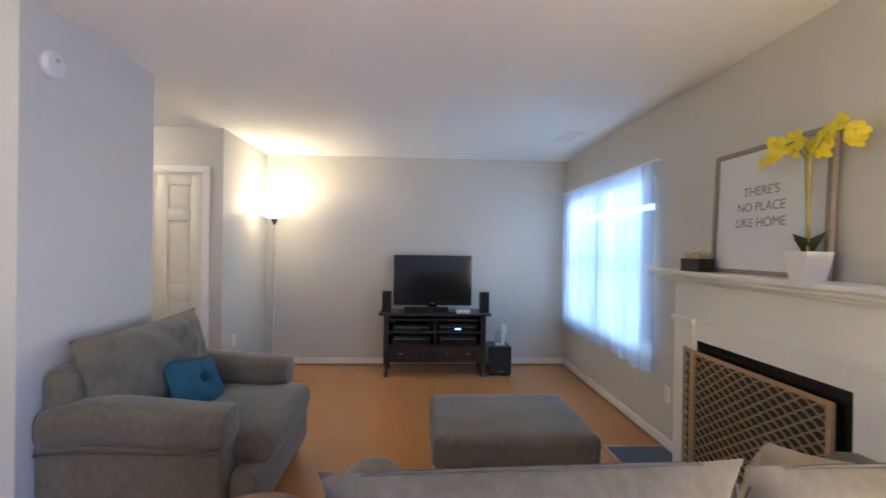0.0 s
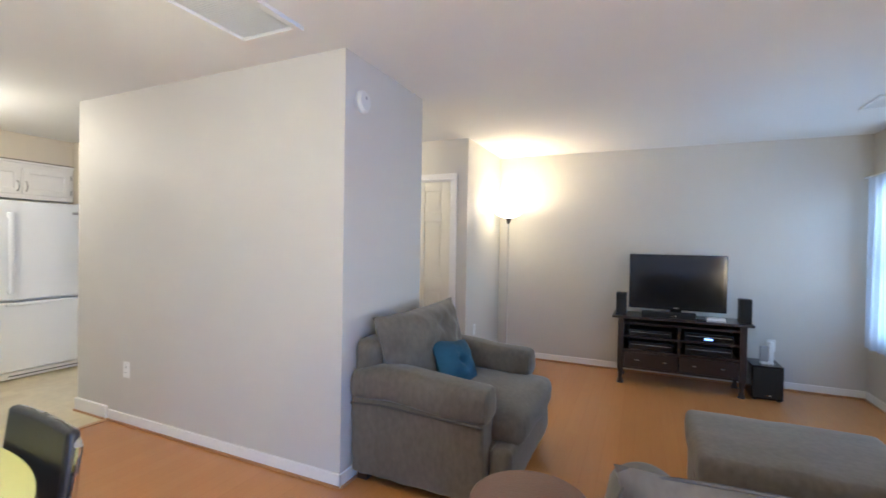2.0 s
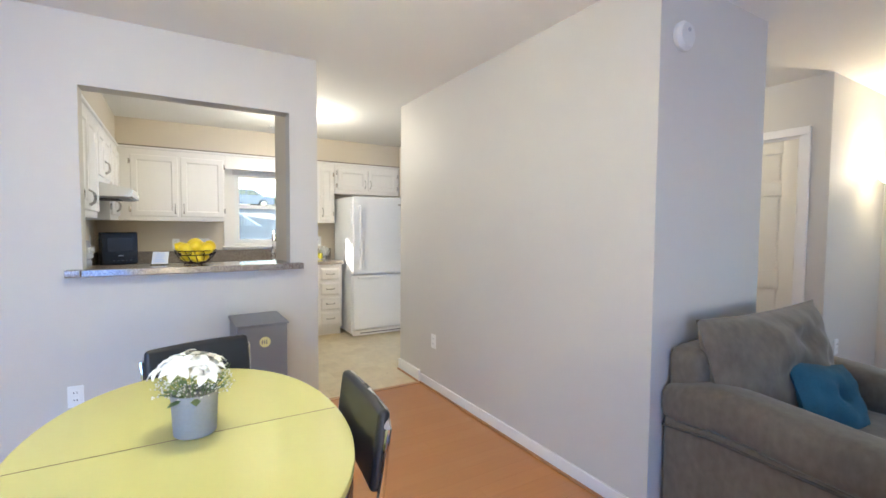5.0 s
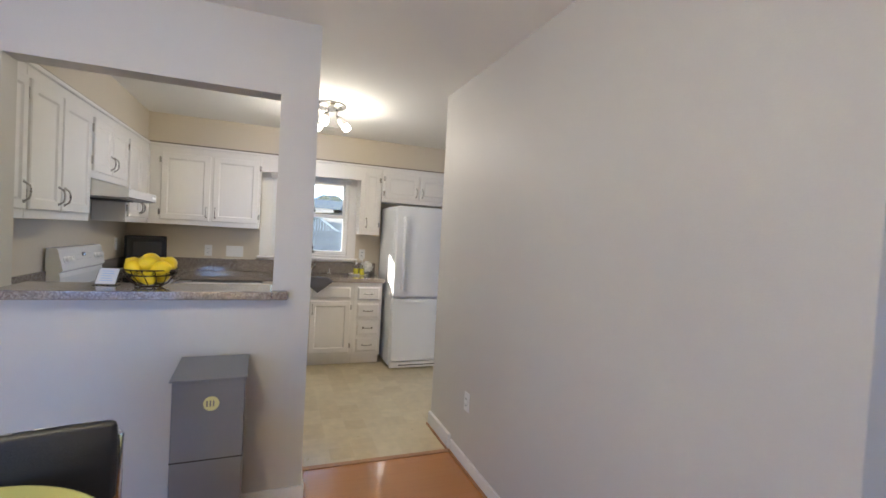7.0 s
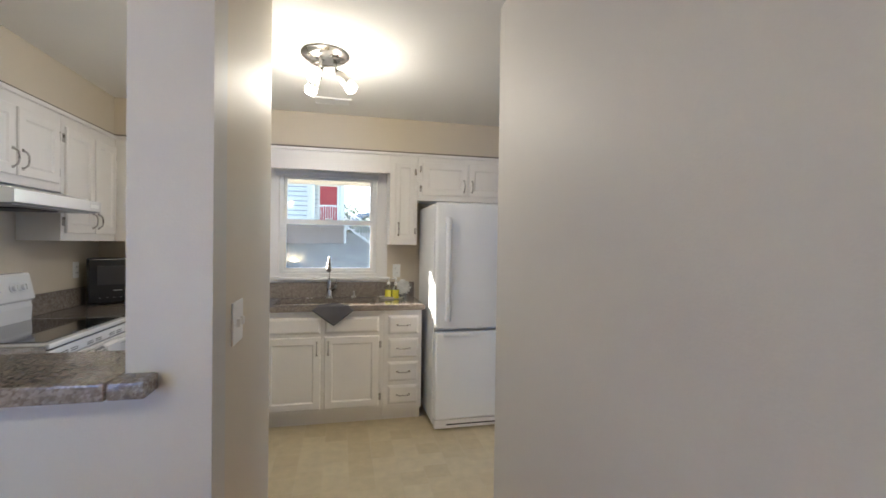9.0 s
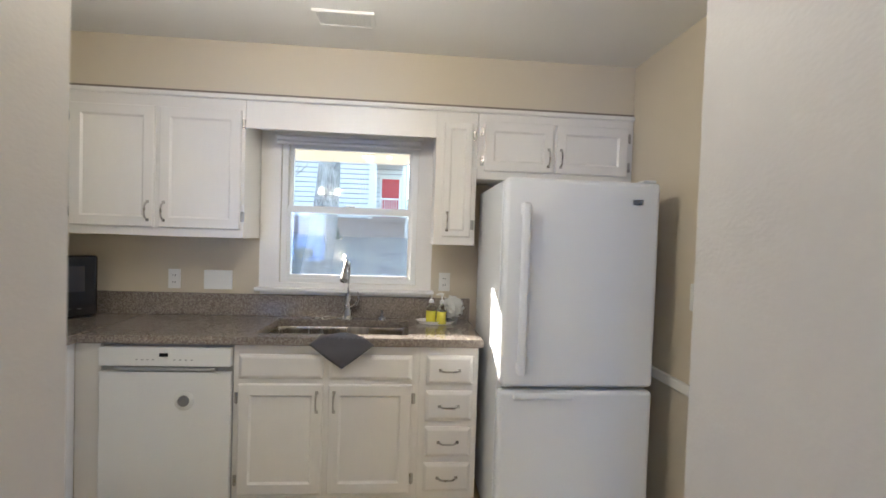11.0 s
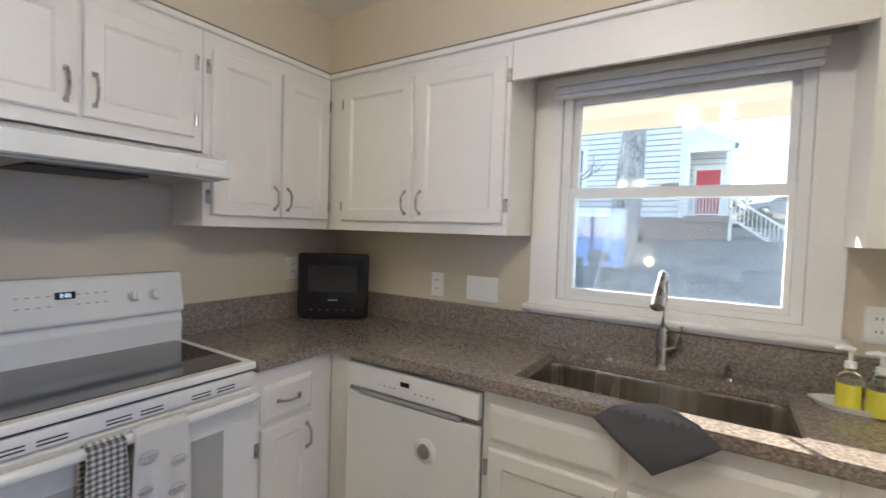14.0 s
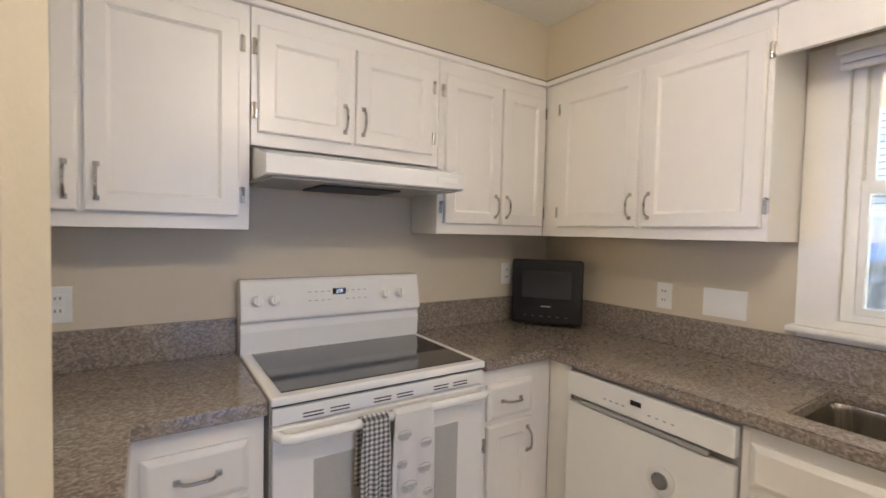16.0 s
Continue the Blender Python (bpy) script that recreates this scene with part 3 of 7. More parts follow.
board((-3.035, 2.29), (-0.896, 2.29), (0, -1))
board((-0.91, 2.276), (-0.91, 3.22), (1, 0))
board((-1.02, 5.575), (2.50, 5.575), (0, -1))
board((-1.02, 4.441), (-1.02, 5.56), (1, 0))
board((-1.13, 4.455), (-1.006, 4.455), (0, -1))
board((2.50, 3.24), (2.50, 5.56), (-1, 0))
board((2.50, -2.6), (2.50, 1.68), (-1, 0))
board((XP, -2.6), (XP, 1.339), (1, 0))
board((-3.585, 1.325), (-2.725, 1.325), (0, 1))
board((-3.46, 2.29), (-3.056, 2.29), (0, -1), 0.022, 0.10)
board((-5.57, 3.14), (-4.61, 3.14), (0, -1))
structure("trim", box((-5.56, 3.116, 0.75), (-4.61, 3.14, 0.80), 0.008), M_TRIM, "white chair rail on the kitchen wall")


def casing(x0, x1, z1, y, out, w=0.072, jamb=(0.0, 0.0), label="white painted door casing"):
    """Casing round an opening in a wall along x."""
    t = out * 0.018
    bm = bmesh.new()
    bm_box(bm, (x0 - w, y, 0.0), (x0, y + t, z1), 0.004)
    bm_box(bm, (x1, y, 0.0), (x1 + w, y + t, z1), 0.004)
    bm_box(bm, (x0 - w, y, z1), (x1 + w, y + t * 1.1, z1 + w), 0.004)
    if jamb[0] != jamb[1]:
        for a, b in (((x0, jamb[0], 0), (x0 + 0.016, jamb[1], z1)), ((x1 - 0.016, jamb[0], 0), (x1, jamb[1], z1)), ((x0 + 0.016, jamb[0], z1 - 0.016), (x1 - 0.016, jamb[1], z1))):
            bm_box(bm, a, b)
    return structure("trim", bm, M_TRIM, label)


casing(-4.53, -3.74, 2.0, 3.14, -1, 0.075, (3.142, 3.258))
casing(-1.93, -1.195, 2.02, 4.455, -1, 0.062, (4.457, 4.573))

# hall door, six panels
door = tagged(thing("door_1", "closed cream six-panel door with brass hinges in the hall", "door", (-1.912, 4.470, 0.01)), kind="structure")
DW, DH = 0.70, 2.0
part("door_leaf", box((0, 0.012, 0), (DW, 0.042, DH), 0.002), M_DOORP, door)
bm = bmesh.new()
for x0 in (0.0, 0.30, 0.60):
    bm_box(bm, (x0, 0, 0), (x0 + 0.10, 0.012, DH), 0.003)
for z0, z1 in ((0, 0.22), (0.86, 1.0), (1.58, 1.68), (1.90, 2.0)):
    for x0 in (0.10, 0.40):
        bm_box(bm, (x0, 0.0005, z0), (x0 + 0.20, 0.012, z1), 0.003)
part("door_rails", bm, M_DOORP, door)
for x0 in (0.10, 0.40):
    for z0, z1 in ((0.22, 0.86), (1.0, 1.58), (1.68, 1.90)):
        part("door_panel", moved(bm_rings(bmesh.new(), 0.16, z1 - z0 - 0.04, [(0, 0.010), (0.0, 0.006), (0.03, 0.001)]), pose(x0 + 0.02, 0, z0 + 0.02)), M_DOORP, door)
for z in (0.25, 1.02, 1.78):
    part("hinge", box((DW - 0.004, -0.006, z), (DW + 0.012, 0.006, z + 0.085), 0.002), M_BRASS, door, "tarnished brass hinge")
part("door_knob", lathe([(0.0, -0.055), (0.02, -0.052), (0.027, -0.035), (0.012, -0.02), (0.012, -0.004), (0.026, 0.0)], 16, (0.06, 0, 0.92), "y"), M_BRASS, door, "brass door knob")


def outlet(name, place, rz, label, w=0.07, h=0.115, switch=0, holes=True):
    """A wall plate facing local -y."""
    ob = thing(name, label, "wall outlet" if not switch else "light switch", place, rz)
    part("plate", box((-w / 2, -0.006, -h / 2), (w / 2, 0, h / 2), 0.0025), M_WHITEPL, ob)
    gang = max(1, switch)
    for g in range(gang):
        cx = (g - (gang - 1) / 2) * 0.046
        if switch:
            part("rocker", box((cx - 0.005, -0.017, -0.012), (cx + 0.005, -0.006, 0.012), 0.002), M_WHITEPL, ob)
        elif holes:
            for cz in (-0.02, 0.02):
                part("socket", box((cx - 0.016, -0.0085, cz - 0.014), (cx + 0.016, -0.006, cz + 0.014), 0.002), M_WHITEPL, ob)
                bm = bmesh.new()
                bm_box(bm, (cx - 0.008, -0.0092, cz - 0.004), (cx - 0.005, -0.0084, cz + 0.006))
                bm_box(bm, (cx + 0.005, -0.0092, cz - 0.004), (cx + 0.008, -0.0084, cz + 0.006))
                part("slots", bm, M_DARK, ob)
    return ob


outlet("wall_outlet", (-2.83, 2.29, 0.40), 0, "white duplex outlet low on the long partition wall")
outlet("wall_outlet", (XP, 0.03, 0.41), 90, "white duplex outlet below the pass-through wall")
outlet("wall_outlet", (-1.02, 4.71, 0.46), 90, "white outlet on the wall beside the floor lamp")
outlet("wall_outlet", (2.50, 3.35, 0.38), -90, "white outlet between the curtain and the fireplace")
outlet("wall_outlet", (1.77, 5.575, 0.42), 0, "white outlet behind the subwoofer")
outlet("wall_outlet", (XW, 0.495, 1.125), 90, "white outlet above the backsplash beside the corner")
outlet("wall_switch_plate", (XW, 0.745, 1.125), 90, "wide white blank plate above the backsplash", 0.165, 0.115, 0, False)
outlet("wall_outlet", (XW, 2.10, 1.145), 90, "white outlet beside the kitchen window")
outlet("wall_outlet", (-5.26, YS, 1.17), 180, "white outlet behind the microwave")
outlet("wall_outlet", (-3.39, YS, 1.13), 180, "white outlet above the granite counter beside the range")
outlet("light_switch", (-4.68, 3.14, 1.19), 0, "white light switch beside the kitchen doorway", 0.075, 0.12, 1)
outlet("light_switch", (-2.98, 1.325, 1.16), 180, "two white light switches on the kitchen return wall", 0.12, 0.12, 2)

# smoke alarm on the pier
det = thing("smoke_alarm", "round white smoke alarm high on the end of the partition", "smoke alarm", (-0.91, 2.44, 2.175), 0)
M_OLDPL = mat("yellowed white plastic", (0.62, 0.61, 0.58), 0.5, scale=6, vary=0.03)
part("housing", lathe([(0.0, 0.0), (0.062, 0.0), (0.064, 0.018), (0.05, 0.034), (0.018, 0.036), (0.0, 0.036)], 28, axis="x"), M_OLDPL, det)
part("button", lathe([(0.0, 0.036), (0.010, 0.036), (0.010, 0.039), (0.0, 0.040)], 12, (0, 0, 0.02), "x"), M_GREYPL, det)


def vent(name, x0, x1, y0, y1, slats, along, label, deep=0.012):
    """A grille on the ceiling; along: the way the slats run."""
    ob = thing(name, label, "ceiling vent", ((x0 + x1) / 2, (y0 + y1) / 2, H))
    w, d = (x1 - x0) / 2, (y1 - y0) / 2
    m = min(w, d) * 0.14 + 0.008
    bm = cells("z", -deep, -0.001, (-w, w), (-d, d), [(-w + m, w - m, -d + m, d - m)])
    part("frame", bm, M_CEIL, ob, smooth=False)
    part("backing", box((-w + m, -d + m, -0.004), (w - m, d - m, -0.001)), M_WHITEPL, ob, "shaded duct behind the grille")
    for k in range(slats):
        if along == "x":
            c = -d + m + (k + 0.5) * (2 * d - 2 * m) / slats
            bm = moved(box((-w + m, -0.005, -0.0012), (w - m, 0.005, 0.0012)), pose(0, c, -0.008, 35))
        else:
            c = -w + m + (k + 0.5) * (2 * w - 2 * m) / slats
            bm = moved(box((-0.005, -d + m, -0.0012), (0.005, d - m, 0.0012)), pose(c, 0, -0.008, 0, 35))
        part("slat", bm, M_WHITEPL, ob, smooth=False)
    return ob


vent("return_vent", -1.37, -0.965, 1.45, 2.02, 34, "x", "large white return air grille on the dining ceiling", 0.02)
vent("kitchen_vent", -5.035, -4.885, 1.40, 1.68, 18, "x", "small white supply vent on the kitchen ceiling")
vent("living_vent", 2.05, 2.21, 4.26, 4.60, 14, "y", "small white supply vent on the living room ceiling")

# ---- kitchen cabinets ----


def pull(parent, x, z, length=0.095, upright=True, y=-0.018):
    """A small arched bar pull."""
    h = length / 2
    n = 7
    pts = []
    for k in range(n):
        s = -h + length * k / (n - 1)
        out = y - 0.026 * (1 - (s / h) ** 4) - 0.002
        pts.append((x, out, z + s) if upright else (x + s, out, z))
    bm = tube(pts, 0.0048, 8)
    for s in (-h, h):
        c = (x, y, z + s) if upright else (x + s, y, z)
        bm_box(bm, (c[0] - 0.008, y - 0.004, c[2] - 0.008), (c[0] + 0.008, y + 0.001, c[2] + 0.008), 0.002)
    part("handle", bm, M_NICKEL, parent, "brushed nickel bar handle")


def hinge(parent, x, z):
    bm = box((x - 0.010, -0.0065, z - 0.026), (x + 0.010, -0.0005, z + 0.026), 0.002)
    bm_lathe(bm, [(0.0, -0.028), (0.0045, -0.026), (0.0045, 0.026), (0.0, 0.028)], 8, (x, -0.008, z))
    part("hinge", bm, M_NICKEL, parent, "nickel surface hinge")


def panel_door(cab, x0, x1, z0, z1, handle="", hinges="", drawer=False, flat=False, name=""):
    """A framed door or drawer front; handle: l, r, m with t or b; hinges: l or r."""
    w, h = x1 - x0, z1 - z0
    s = 0.032 if flat else min(0.052, w * 0.22)
    rings = [(0.0, 0.017), (0.0, 0.005), (0.005, 0.0), (0.022, 0.0)] if drawer else [(0.0, 0.017), (0.0, 0.005), (0.005, 0.0), (s, 0.0), (s + 0.004, 0.004), (s + 0.010, 0.009)]
    if drawer:
        rings = [(0.0, 0.017), (0.0, 0.009), (0.012, 0.002), (0.018, 0.0)]
    d = part(name or ("drawer" if drawer else "door"), moved(bm_rings(bmesh.new(), w, h, rings), pose(x0, -0.018, z0)), M_CAB, cab, smooth=False)
    if handle == "m":
        pull(d, (x0 + x1) / 2, (z0 + z1) / 2, 0.095, False)
    elif handle:
        hx = x0 + 0.028 if handle[0] == "l" else x1 - 0.028
        hz = z0 + 0.085 if handle[1] == "b" else z1 - 0.085
        pull(d, hx, hz)
    if hinges:
        hx = x0 - 0.010 if hinges == "l" else x1 + 0.010
        for hz in (z0 + min(0.07, h * 0.2), z1 - min(0.07, h * 0.2)):
            hinge(cab, hx, hz)
    return d


def body(cab, w, d, z0, z1, x0=0.0, toe=0.0):
    bm = bmesh.new()
    bm_box(bm, (x0, 0, z0 + toe), (x0 + w, d, z1), 0.0015)
    part("body", bm, M_CAB, cab, smooth=False)
    if toe:
        part("toe_kick", box((x0 + 0.002, 0.06, z0), (x0 + w - 0.002, d, z0 + toe - 0.001)), M_CAB, cab, smooth=False)


def uppers(label, place, rz, w, z0, z1, doors, depth=0.26, group="wall cabinets"):
    cab = thing("wall_cabinet", label, "kitchen cabinet", place, rz, group)
    body(cab, w - 0.002, depth, z0, z1)
    for x0, x1, a, b, handle, hg in doors:
        panel_door(cab, x0, x1, a, b, handle, hg)
    return cab


WX = -5.295
uppers("white two-door wall cabinet above the dishwasher counter", (WX, 0.0, 0), 90, 0.983, 1.38, 2.12, [(0.107, 0.525, 1.425, 2.06, "rb", "l"), (0.55, 0.965, 1.425, 2.06, "lb", "r")], 0.27)
uppers("narrow white single-door wall cabinet beside the window", (WX, 2.005, 0), 90, 0.233, 1.38, 2.12, [(0.045, 0.205, 1.425, 2.06, "lb", "r")], 0.27)
uppers("short white two-door wall cabinet above the fridge", (WX, 2.24, 0), 90, 0.898, 1.755, 2.12, [(0.035, 0.428, 1.80, 2.075, "rb", "l"), (0.443, 0.862, 1.80, 2.075, "lb", "r")], 0.27)
uppers("white two-door corner wall cabinet beside the range hood", (-4.657, 0.0, 0), 180, 0.638, 1.38, 2.12, [(0.030, 0.338, 1.425, 2.06, "rb", "l"), (0.350, 0.622, 1.425, 2.06, "lb", "r")], 0.225)
uppers("short white two-door wall cabinet above the range hood", (-3.915, 0.0, 0), 180, 0.741, 1.665, 2.12, [(0.020, 0.350, 1.71, 2.06, "rb", "l"), (0.366, 0.704, 1.71, 2.06, "lb", "r")], 0.225)
uppers("white two-door wall cabinet above the counter beside the pass-through", (-3.12, 0.0, 0), 180, 0.794, 1.38, 2.12, [(0.012, 0.346, 1.425, 2.06, "rb", "l"), (0.360, 0.758, 1.425, 2.06, "lb", "r")], 0.225)
uppers("narrow white wall cabinet against the pass-through wall", (-2.865, 0.0, 0), 180, 0.254, 1.38, 2.12, [(0.03, 0.235, 1.425, 2.06, "rb", "l")], 0.225)

val = thing("valance", "white valance board bridging the cabinets over the window", "valance", (WX, 0.984, 1.972), 90)
part("board", box((0, 0, 0), (1.020, 0.02, 0.148), 0.001), M_CAB, val, smooth=False)
part("top_rail", box((0, 0.021, 0.13), (1.020, 0.26, 0.147)), M_CAB, val, smooth=False)
# thin moulding that crowns the cabinets
bm = bmesh.new()
bm_box(bm, (-5.302, -0.006, 2.120), (-5.276, 3.139, 2.144), 0.006)
bm_box(bm, (-5.274, -0.006, 2.120), (-2.862, 0.018, 2.144), 0.006)
structure("trim", bm, M_TRIM, "thin white moulding along the tops of the wall cabinets")

# dark brown strip just above the moulding, slightly proud of the soffit
bm = bmesh.new()
bm_box(bm, (-5.304, -0.009, 2.1455), (-5.300, 3.139, 2.160))
bm_box(bm, (-5.299, -0.011, 2.1455), (-2.862, -0.007, 2.160))
structure("trim", bm, mat("dark brown strip", (0.20, 0.17, 0.14), 0.7), "thin dark strip between the cabinet moulding and the soffit")

# range hood
hood = thing("range_hood", "white under-cabinet range hood above the electric range", "range hood", (-3.922, -0.225, 0), 180)
bm = bmesh.new()
prof = [(0.0, 1.663), (0.20, 1.663), (0.40, 1.618), (0.44, 1.61), (0.44, 1.553), (0.43, 1.548), (0.0, 1.548)]
L = [[bm.verts.new((x, -p[0], p[1])) for p in prof] for x in (0.0, 0.718)]
for k in range(len(prof)):
    bm.faces.new((L[0][k], L[0][(k + 1) % 7], L[1][(k + 1) % 7], L[1][k]))
bm.faces.new(L[0]), bm.faces.new(L[1])
bmesh.ops.recalc_face_normals(bm, faces=bm.faces[:])
part("shell", bm, M_APPL, hood, smooth=False)
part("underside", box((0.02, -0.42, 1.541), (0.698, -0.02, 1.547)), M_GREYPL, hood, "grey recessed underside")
part("filter", box((0.20, -0.34, 1.533), (0.50, -0.10, 1.5405), 0.002), M_BLACKM, hood, "dark mesh filter")
part("switch_plate", box((0.60, -0.4425, 1.57), (0.69, -0.4402, 1.59), 0.001), M_WHITEPL, hood)

# base cabinets: west run
BX = -5.035


def base_cab(label, place, rz, w, drawers, doors, depth=0.52, h=0.872, toe=0.10):
    cab = thing("base_cabinet", label, "kitchen cabinet", place, rz, "base cabinets")
    body(cab, w - 0.003, depth, 0, h, 0, toe)
    for d in drawers:
        panel_door(cab, *d[:4], handle=d[4], drawer=True)
    for d in doors:
        panel_door(cab, *d)
    return cab


sinkcab = thing("base_cabinet", "white sink base cabinet with two doors under false drawer fronts", "kitchen cabinet", (BX, 1.045, 0), 90, "base cabinets")
part("toe_kick", box((0.002, 0.06, 0.0), (0.896, 0.52, 0.099)), M_CAB, sinkcab, smooth=False)
for nm, a, b in (("side_panel", (0, 0.0, 0.10), (0.018, 0.52, 0.872)), ("side_panel", (0.879, 0.0, 0.10), (0.897, 0.52, 0.872)),
                 ("face_frame", (0.0185, 0, 0.10), (0.8785, 0.018, 0.872)), ("bottom_panel", (0.0185, 0.019, 0.10), (0.8785, 0.52, 0.118))):
    part(nm, box(a, b), M_CAB, sinkcab, smooth=False)
for x0, x1 in ((0.025, 0.428), (0.455, 0.862)):
    panel_door(sinkcab, x0, x1, 0.705, 0.825, drawer=True, name="false_drawer_front")
panel_door(sinkcab, 0.025, 0.428, 0.135, 0.680, "rt", "l")
panel_door(sinkcab, 0.455, 0.862, 0.135, 0.680, "lt", "r")
base_cab("white base cabinet with a stack of four drawers beside the fridge", (BX, 1.943, 0), 90, 0.30, [(0.035, 0.270, a, b, "m") for a, b in ((0.685, 0.828), (0.500, 0.650), (0.318, 0.468), (0.140, 0.285))], [])
base_cab("white blank corner filler beside the dishwasher", (BX, 0.320, 0), 90, 0.118, [], [])

dw = thing("dishwasher", "white built-in dishwasher with a round magnet on its door", "dishwasher", (BX, 0.441, 0), 90)
part("tub", box((0.002, 0.004, 0.09), (0.600, 0.50, 0.866)), M_GREYPL, dw, smooth=False)
part("toe_panel", box((0.006, 0.03, 0.012), (0.594, 0.05, 0.088)), M_APPL, dw)
part("door", box((0.001, -0.030, 0.095), (0.600, -0.002, 0.742), 0.006), M_APPL, dw)
part("control_panel", box((0.001, -0.034, 0.768), (0.600, -0.002, 0.858), 0.006), M_APPL, dw)
part("pocket_handle", box((0.07, -0.036, 0.748), (0.53, -0.006, 0.762), 0.004), M_GREYPL, dw, "grey pocket handle slot")
part("display", box((0.275, -0.0355, 0.815), (0.315, -0.0338, 0.832)), M_BLACK, dw, "small black display")
bm = bmesh.new()
for k in range(8):
    x = 0.17 + k * 0.024 if k < 4 else 0.235 + k * 0.026
    bm_box(bm, (x, -0.0353, 0.798), (x + 0.010, -0.0338, 0.803))
part("control_marks", bm, M_GREYPL, dw, "row of small grey key marks")
mag = thing("door_magnet", "round silver and white magnet stuck on the dishwasher door", "magnet", (BX + 0.0305, 0.832, 0.607), 90)
part("ring", lathe([(0.0, 0.0), (0.045, 0.0), (0.047, -0.004), (0.040, -0.008), (0.0, -0.008)], 28, axis="y"), M_WHITEPL, mag)
part("centre", lathe([(0.0, -0.008), (0.027, -0.009), (0.026, -0.014), (0.0, -0.015)], 24, axis="y"), M_NICKEL, mag)

# base cabinets: south run
BY = 0.320
base_cab("white base cabinet with one drawer and one door beside the range", (-4.662, BY, 0), 180, 0.3745, [(0.03, 0.262, 0.675, 0.815, "m")], [(0.03, 0.262, 0.115, 0.655, "rt", "l")])
base_cab("white base cabinet with a drawer and a door beside the range", (-3.59, BY, 0), 180, 0.312, [(0.025, 0.270, 0.675, 0.815, "m")], [(0.025, 0.270, 0.115, 0.655, "lt", "r")])
pen = thing("base_cabinet", "white base cabinet run under the pass-through", "kitchen cabinet", (-3.575, 1.200, 0), -90, "base cabinets")
body(pen, 0.875, 0.69, 0, 0.872, 0, 0.10)

# worktops
CT0, CT1 = 0.874, 0.914
bm = cells("z", CT0, CT1, (XW, -5.0), (0.3471, 2.26), [(-5.465, -5.10, 1.13, 1.88)])
wt = thing("worktop", "speckled granite worktop with a sink cut-out under the window", "countertop", (0, 0, 0))
bm2 = cells("z", CT0, CT1, (XW, -4.662), (YS, 0.347), [], bm)
bmesh.ops.bevel(bm2, geom=[e for e in bm2.edges if len(e.link_faces) == 2 and e.calc_face_angle(0) > 1.2], offset=0.006, segments=2, affect="EDGES", clamp_overlap=True)
part("slab", bm2, M_GRANITE, wt)
bm = box((XW + 0.001, YS + 0.022, CT1 + 0.0005), (XW + 0.021, 2.26, 1.045), 0.002)
bm_box(bm, (XW + 0.001, YS + 0.001, CT1 + 0.0005), (-4.662, YS + 0.021, 1.045), 0.002)
part("backsplash", bm, M_GRANITE, wt)
wt = thing("worktop", "speckled granite worktop turning along the pass-through wall", "countertop", (0, 0, 0))
bm = box((-3.905, YS, CT0), (-2.865, 0.347, CT1), 0.005)
bm_box(bm, (-3.600, 0.3472, CT0), (-2.865, 1.205, CT1), 0.005)
part("slab", bm, M_GRANITE, wt)
part("backsplash", box((-3.905, YS + 0.001, CT1 + 0.0005), (-2.866, YS + 0.021, 1.045), 0.002), M_GRANITE, wt)
bar = thing("bar_top", "speckled granite sill slab in the pass-through opening", "countertop", (0, 0, 0))
bm = box((-2.968, 0.079, 1.052), (-2.655, 1.141, 1.092), 0.006)
bm_box(bm, (-2.735, 0.01, 1.0525), (-2.657, 0.0785, 1.0915), 0.006)
bm_box(bm, (-2.735, 1.1415, 1.0525), (-2.657, 1.215, 1.0915), 0.006)
part("slab", bm, M_GRANITE, bar)

# sink and tap
sink = thing("sink", "undermounted brushed stainless steel single-bowl sink", "sink", (-5.2825, 1.505, 0.874))
bm = bmesh.new()
prev = None
for inset, z in ((-0.015, -0.001), (0.0, -0.001), (0.004, -0.02), (0.012, -0.18), (0.03, -0.20), (0.13, -0.205)):
    w, d, r = 0.1875 - inset, 0.38 - inset, 0.045
    ring = []
    for cx, cy, a0 in ((w - r, d - r, 0), (-w + r, d - r, 90), (-w + r, -d + r, 180), (w - r, -d + r, 270)):
        for k in range(6):
            a = radians(a0 + 18 * k)
            ring.append(bm.verts.new((cx + r * math.cos(a), cy + r * math.sin(a), z)))
    if prev:
        for k in range(24):
            bm.faces.new((prev[k], prev[(k + 1) % 24], ring[(k + 1) % 24], ring[k]))
    prev = ring
bm.faces.new(prev)
bmesh.ops.recalc_face_normals(bm, faces=bm.faces[:])
bmesh.ops.reverse_faces(bm, faces=bm.faces[:])
part("bowl", bm, M_STEEL, sink)
part("drain", lathe([(0.0, -0.2045), (0.042, -0.2045), (0.045, -0.201), (0.036, -0.2015), (0.0, -0.203)], 24), M_CHROME, sink)

tap = thing("faucet", "brushed nickel pull-down kitchen faucet with a side lever", "faucet", (-5.508, 1.520, CT1))
part("base", lathe([(0.0, 0.0), (0.028, 0.0), (0.028, 0.006), (0.020, 0.02), (0.019, 0.12), (0.015, 0.15), (0.0, 0.15)], 24), M_NICKEL, tap)
arc = [(0, 0, 0.14)] + [(0.075 - 0.075 * math.cos(a), 0, 0.27 + 0.085 * math.sin(a)) for a in [radians(10 * k) for k in range(15)]]
part("neck", tube(arc, 0.0115, 14), M_NICKEL, tap)
end, d = Vector(arc[-1]), (Vector(arc[-1]) - Vector(arc[-2])).normalized()
part("spray_head", tube([end - d * 0.005, end + d * 0.02, end + d * 0.075, end + d * 0.10, end + d * 0.103], [0.0125, 0.015, 0.021, 0.022, 0.016], 16), M_NICKEL, tap)
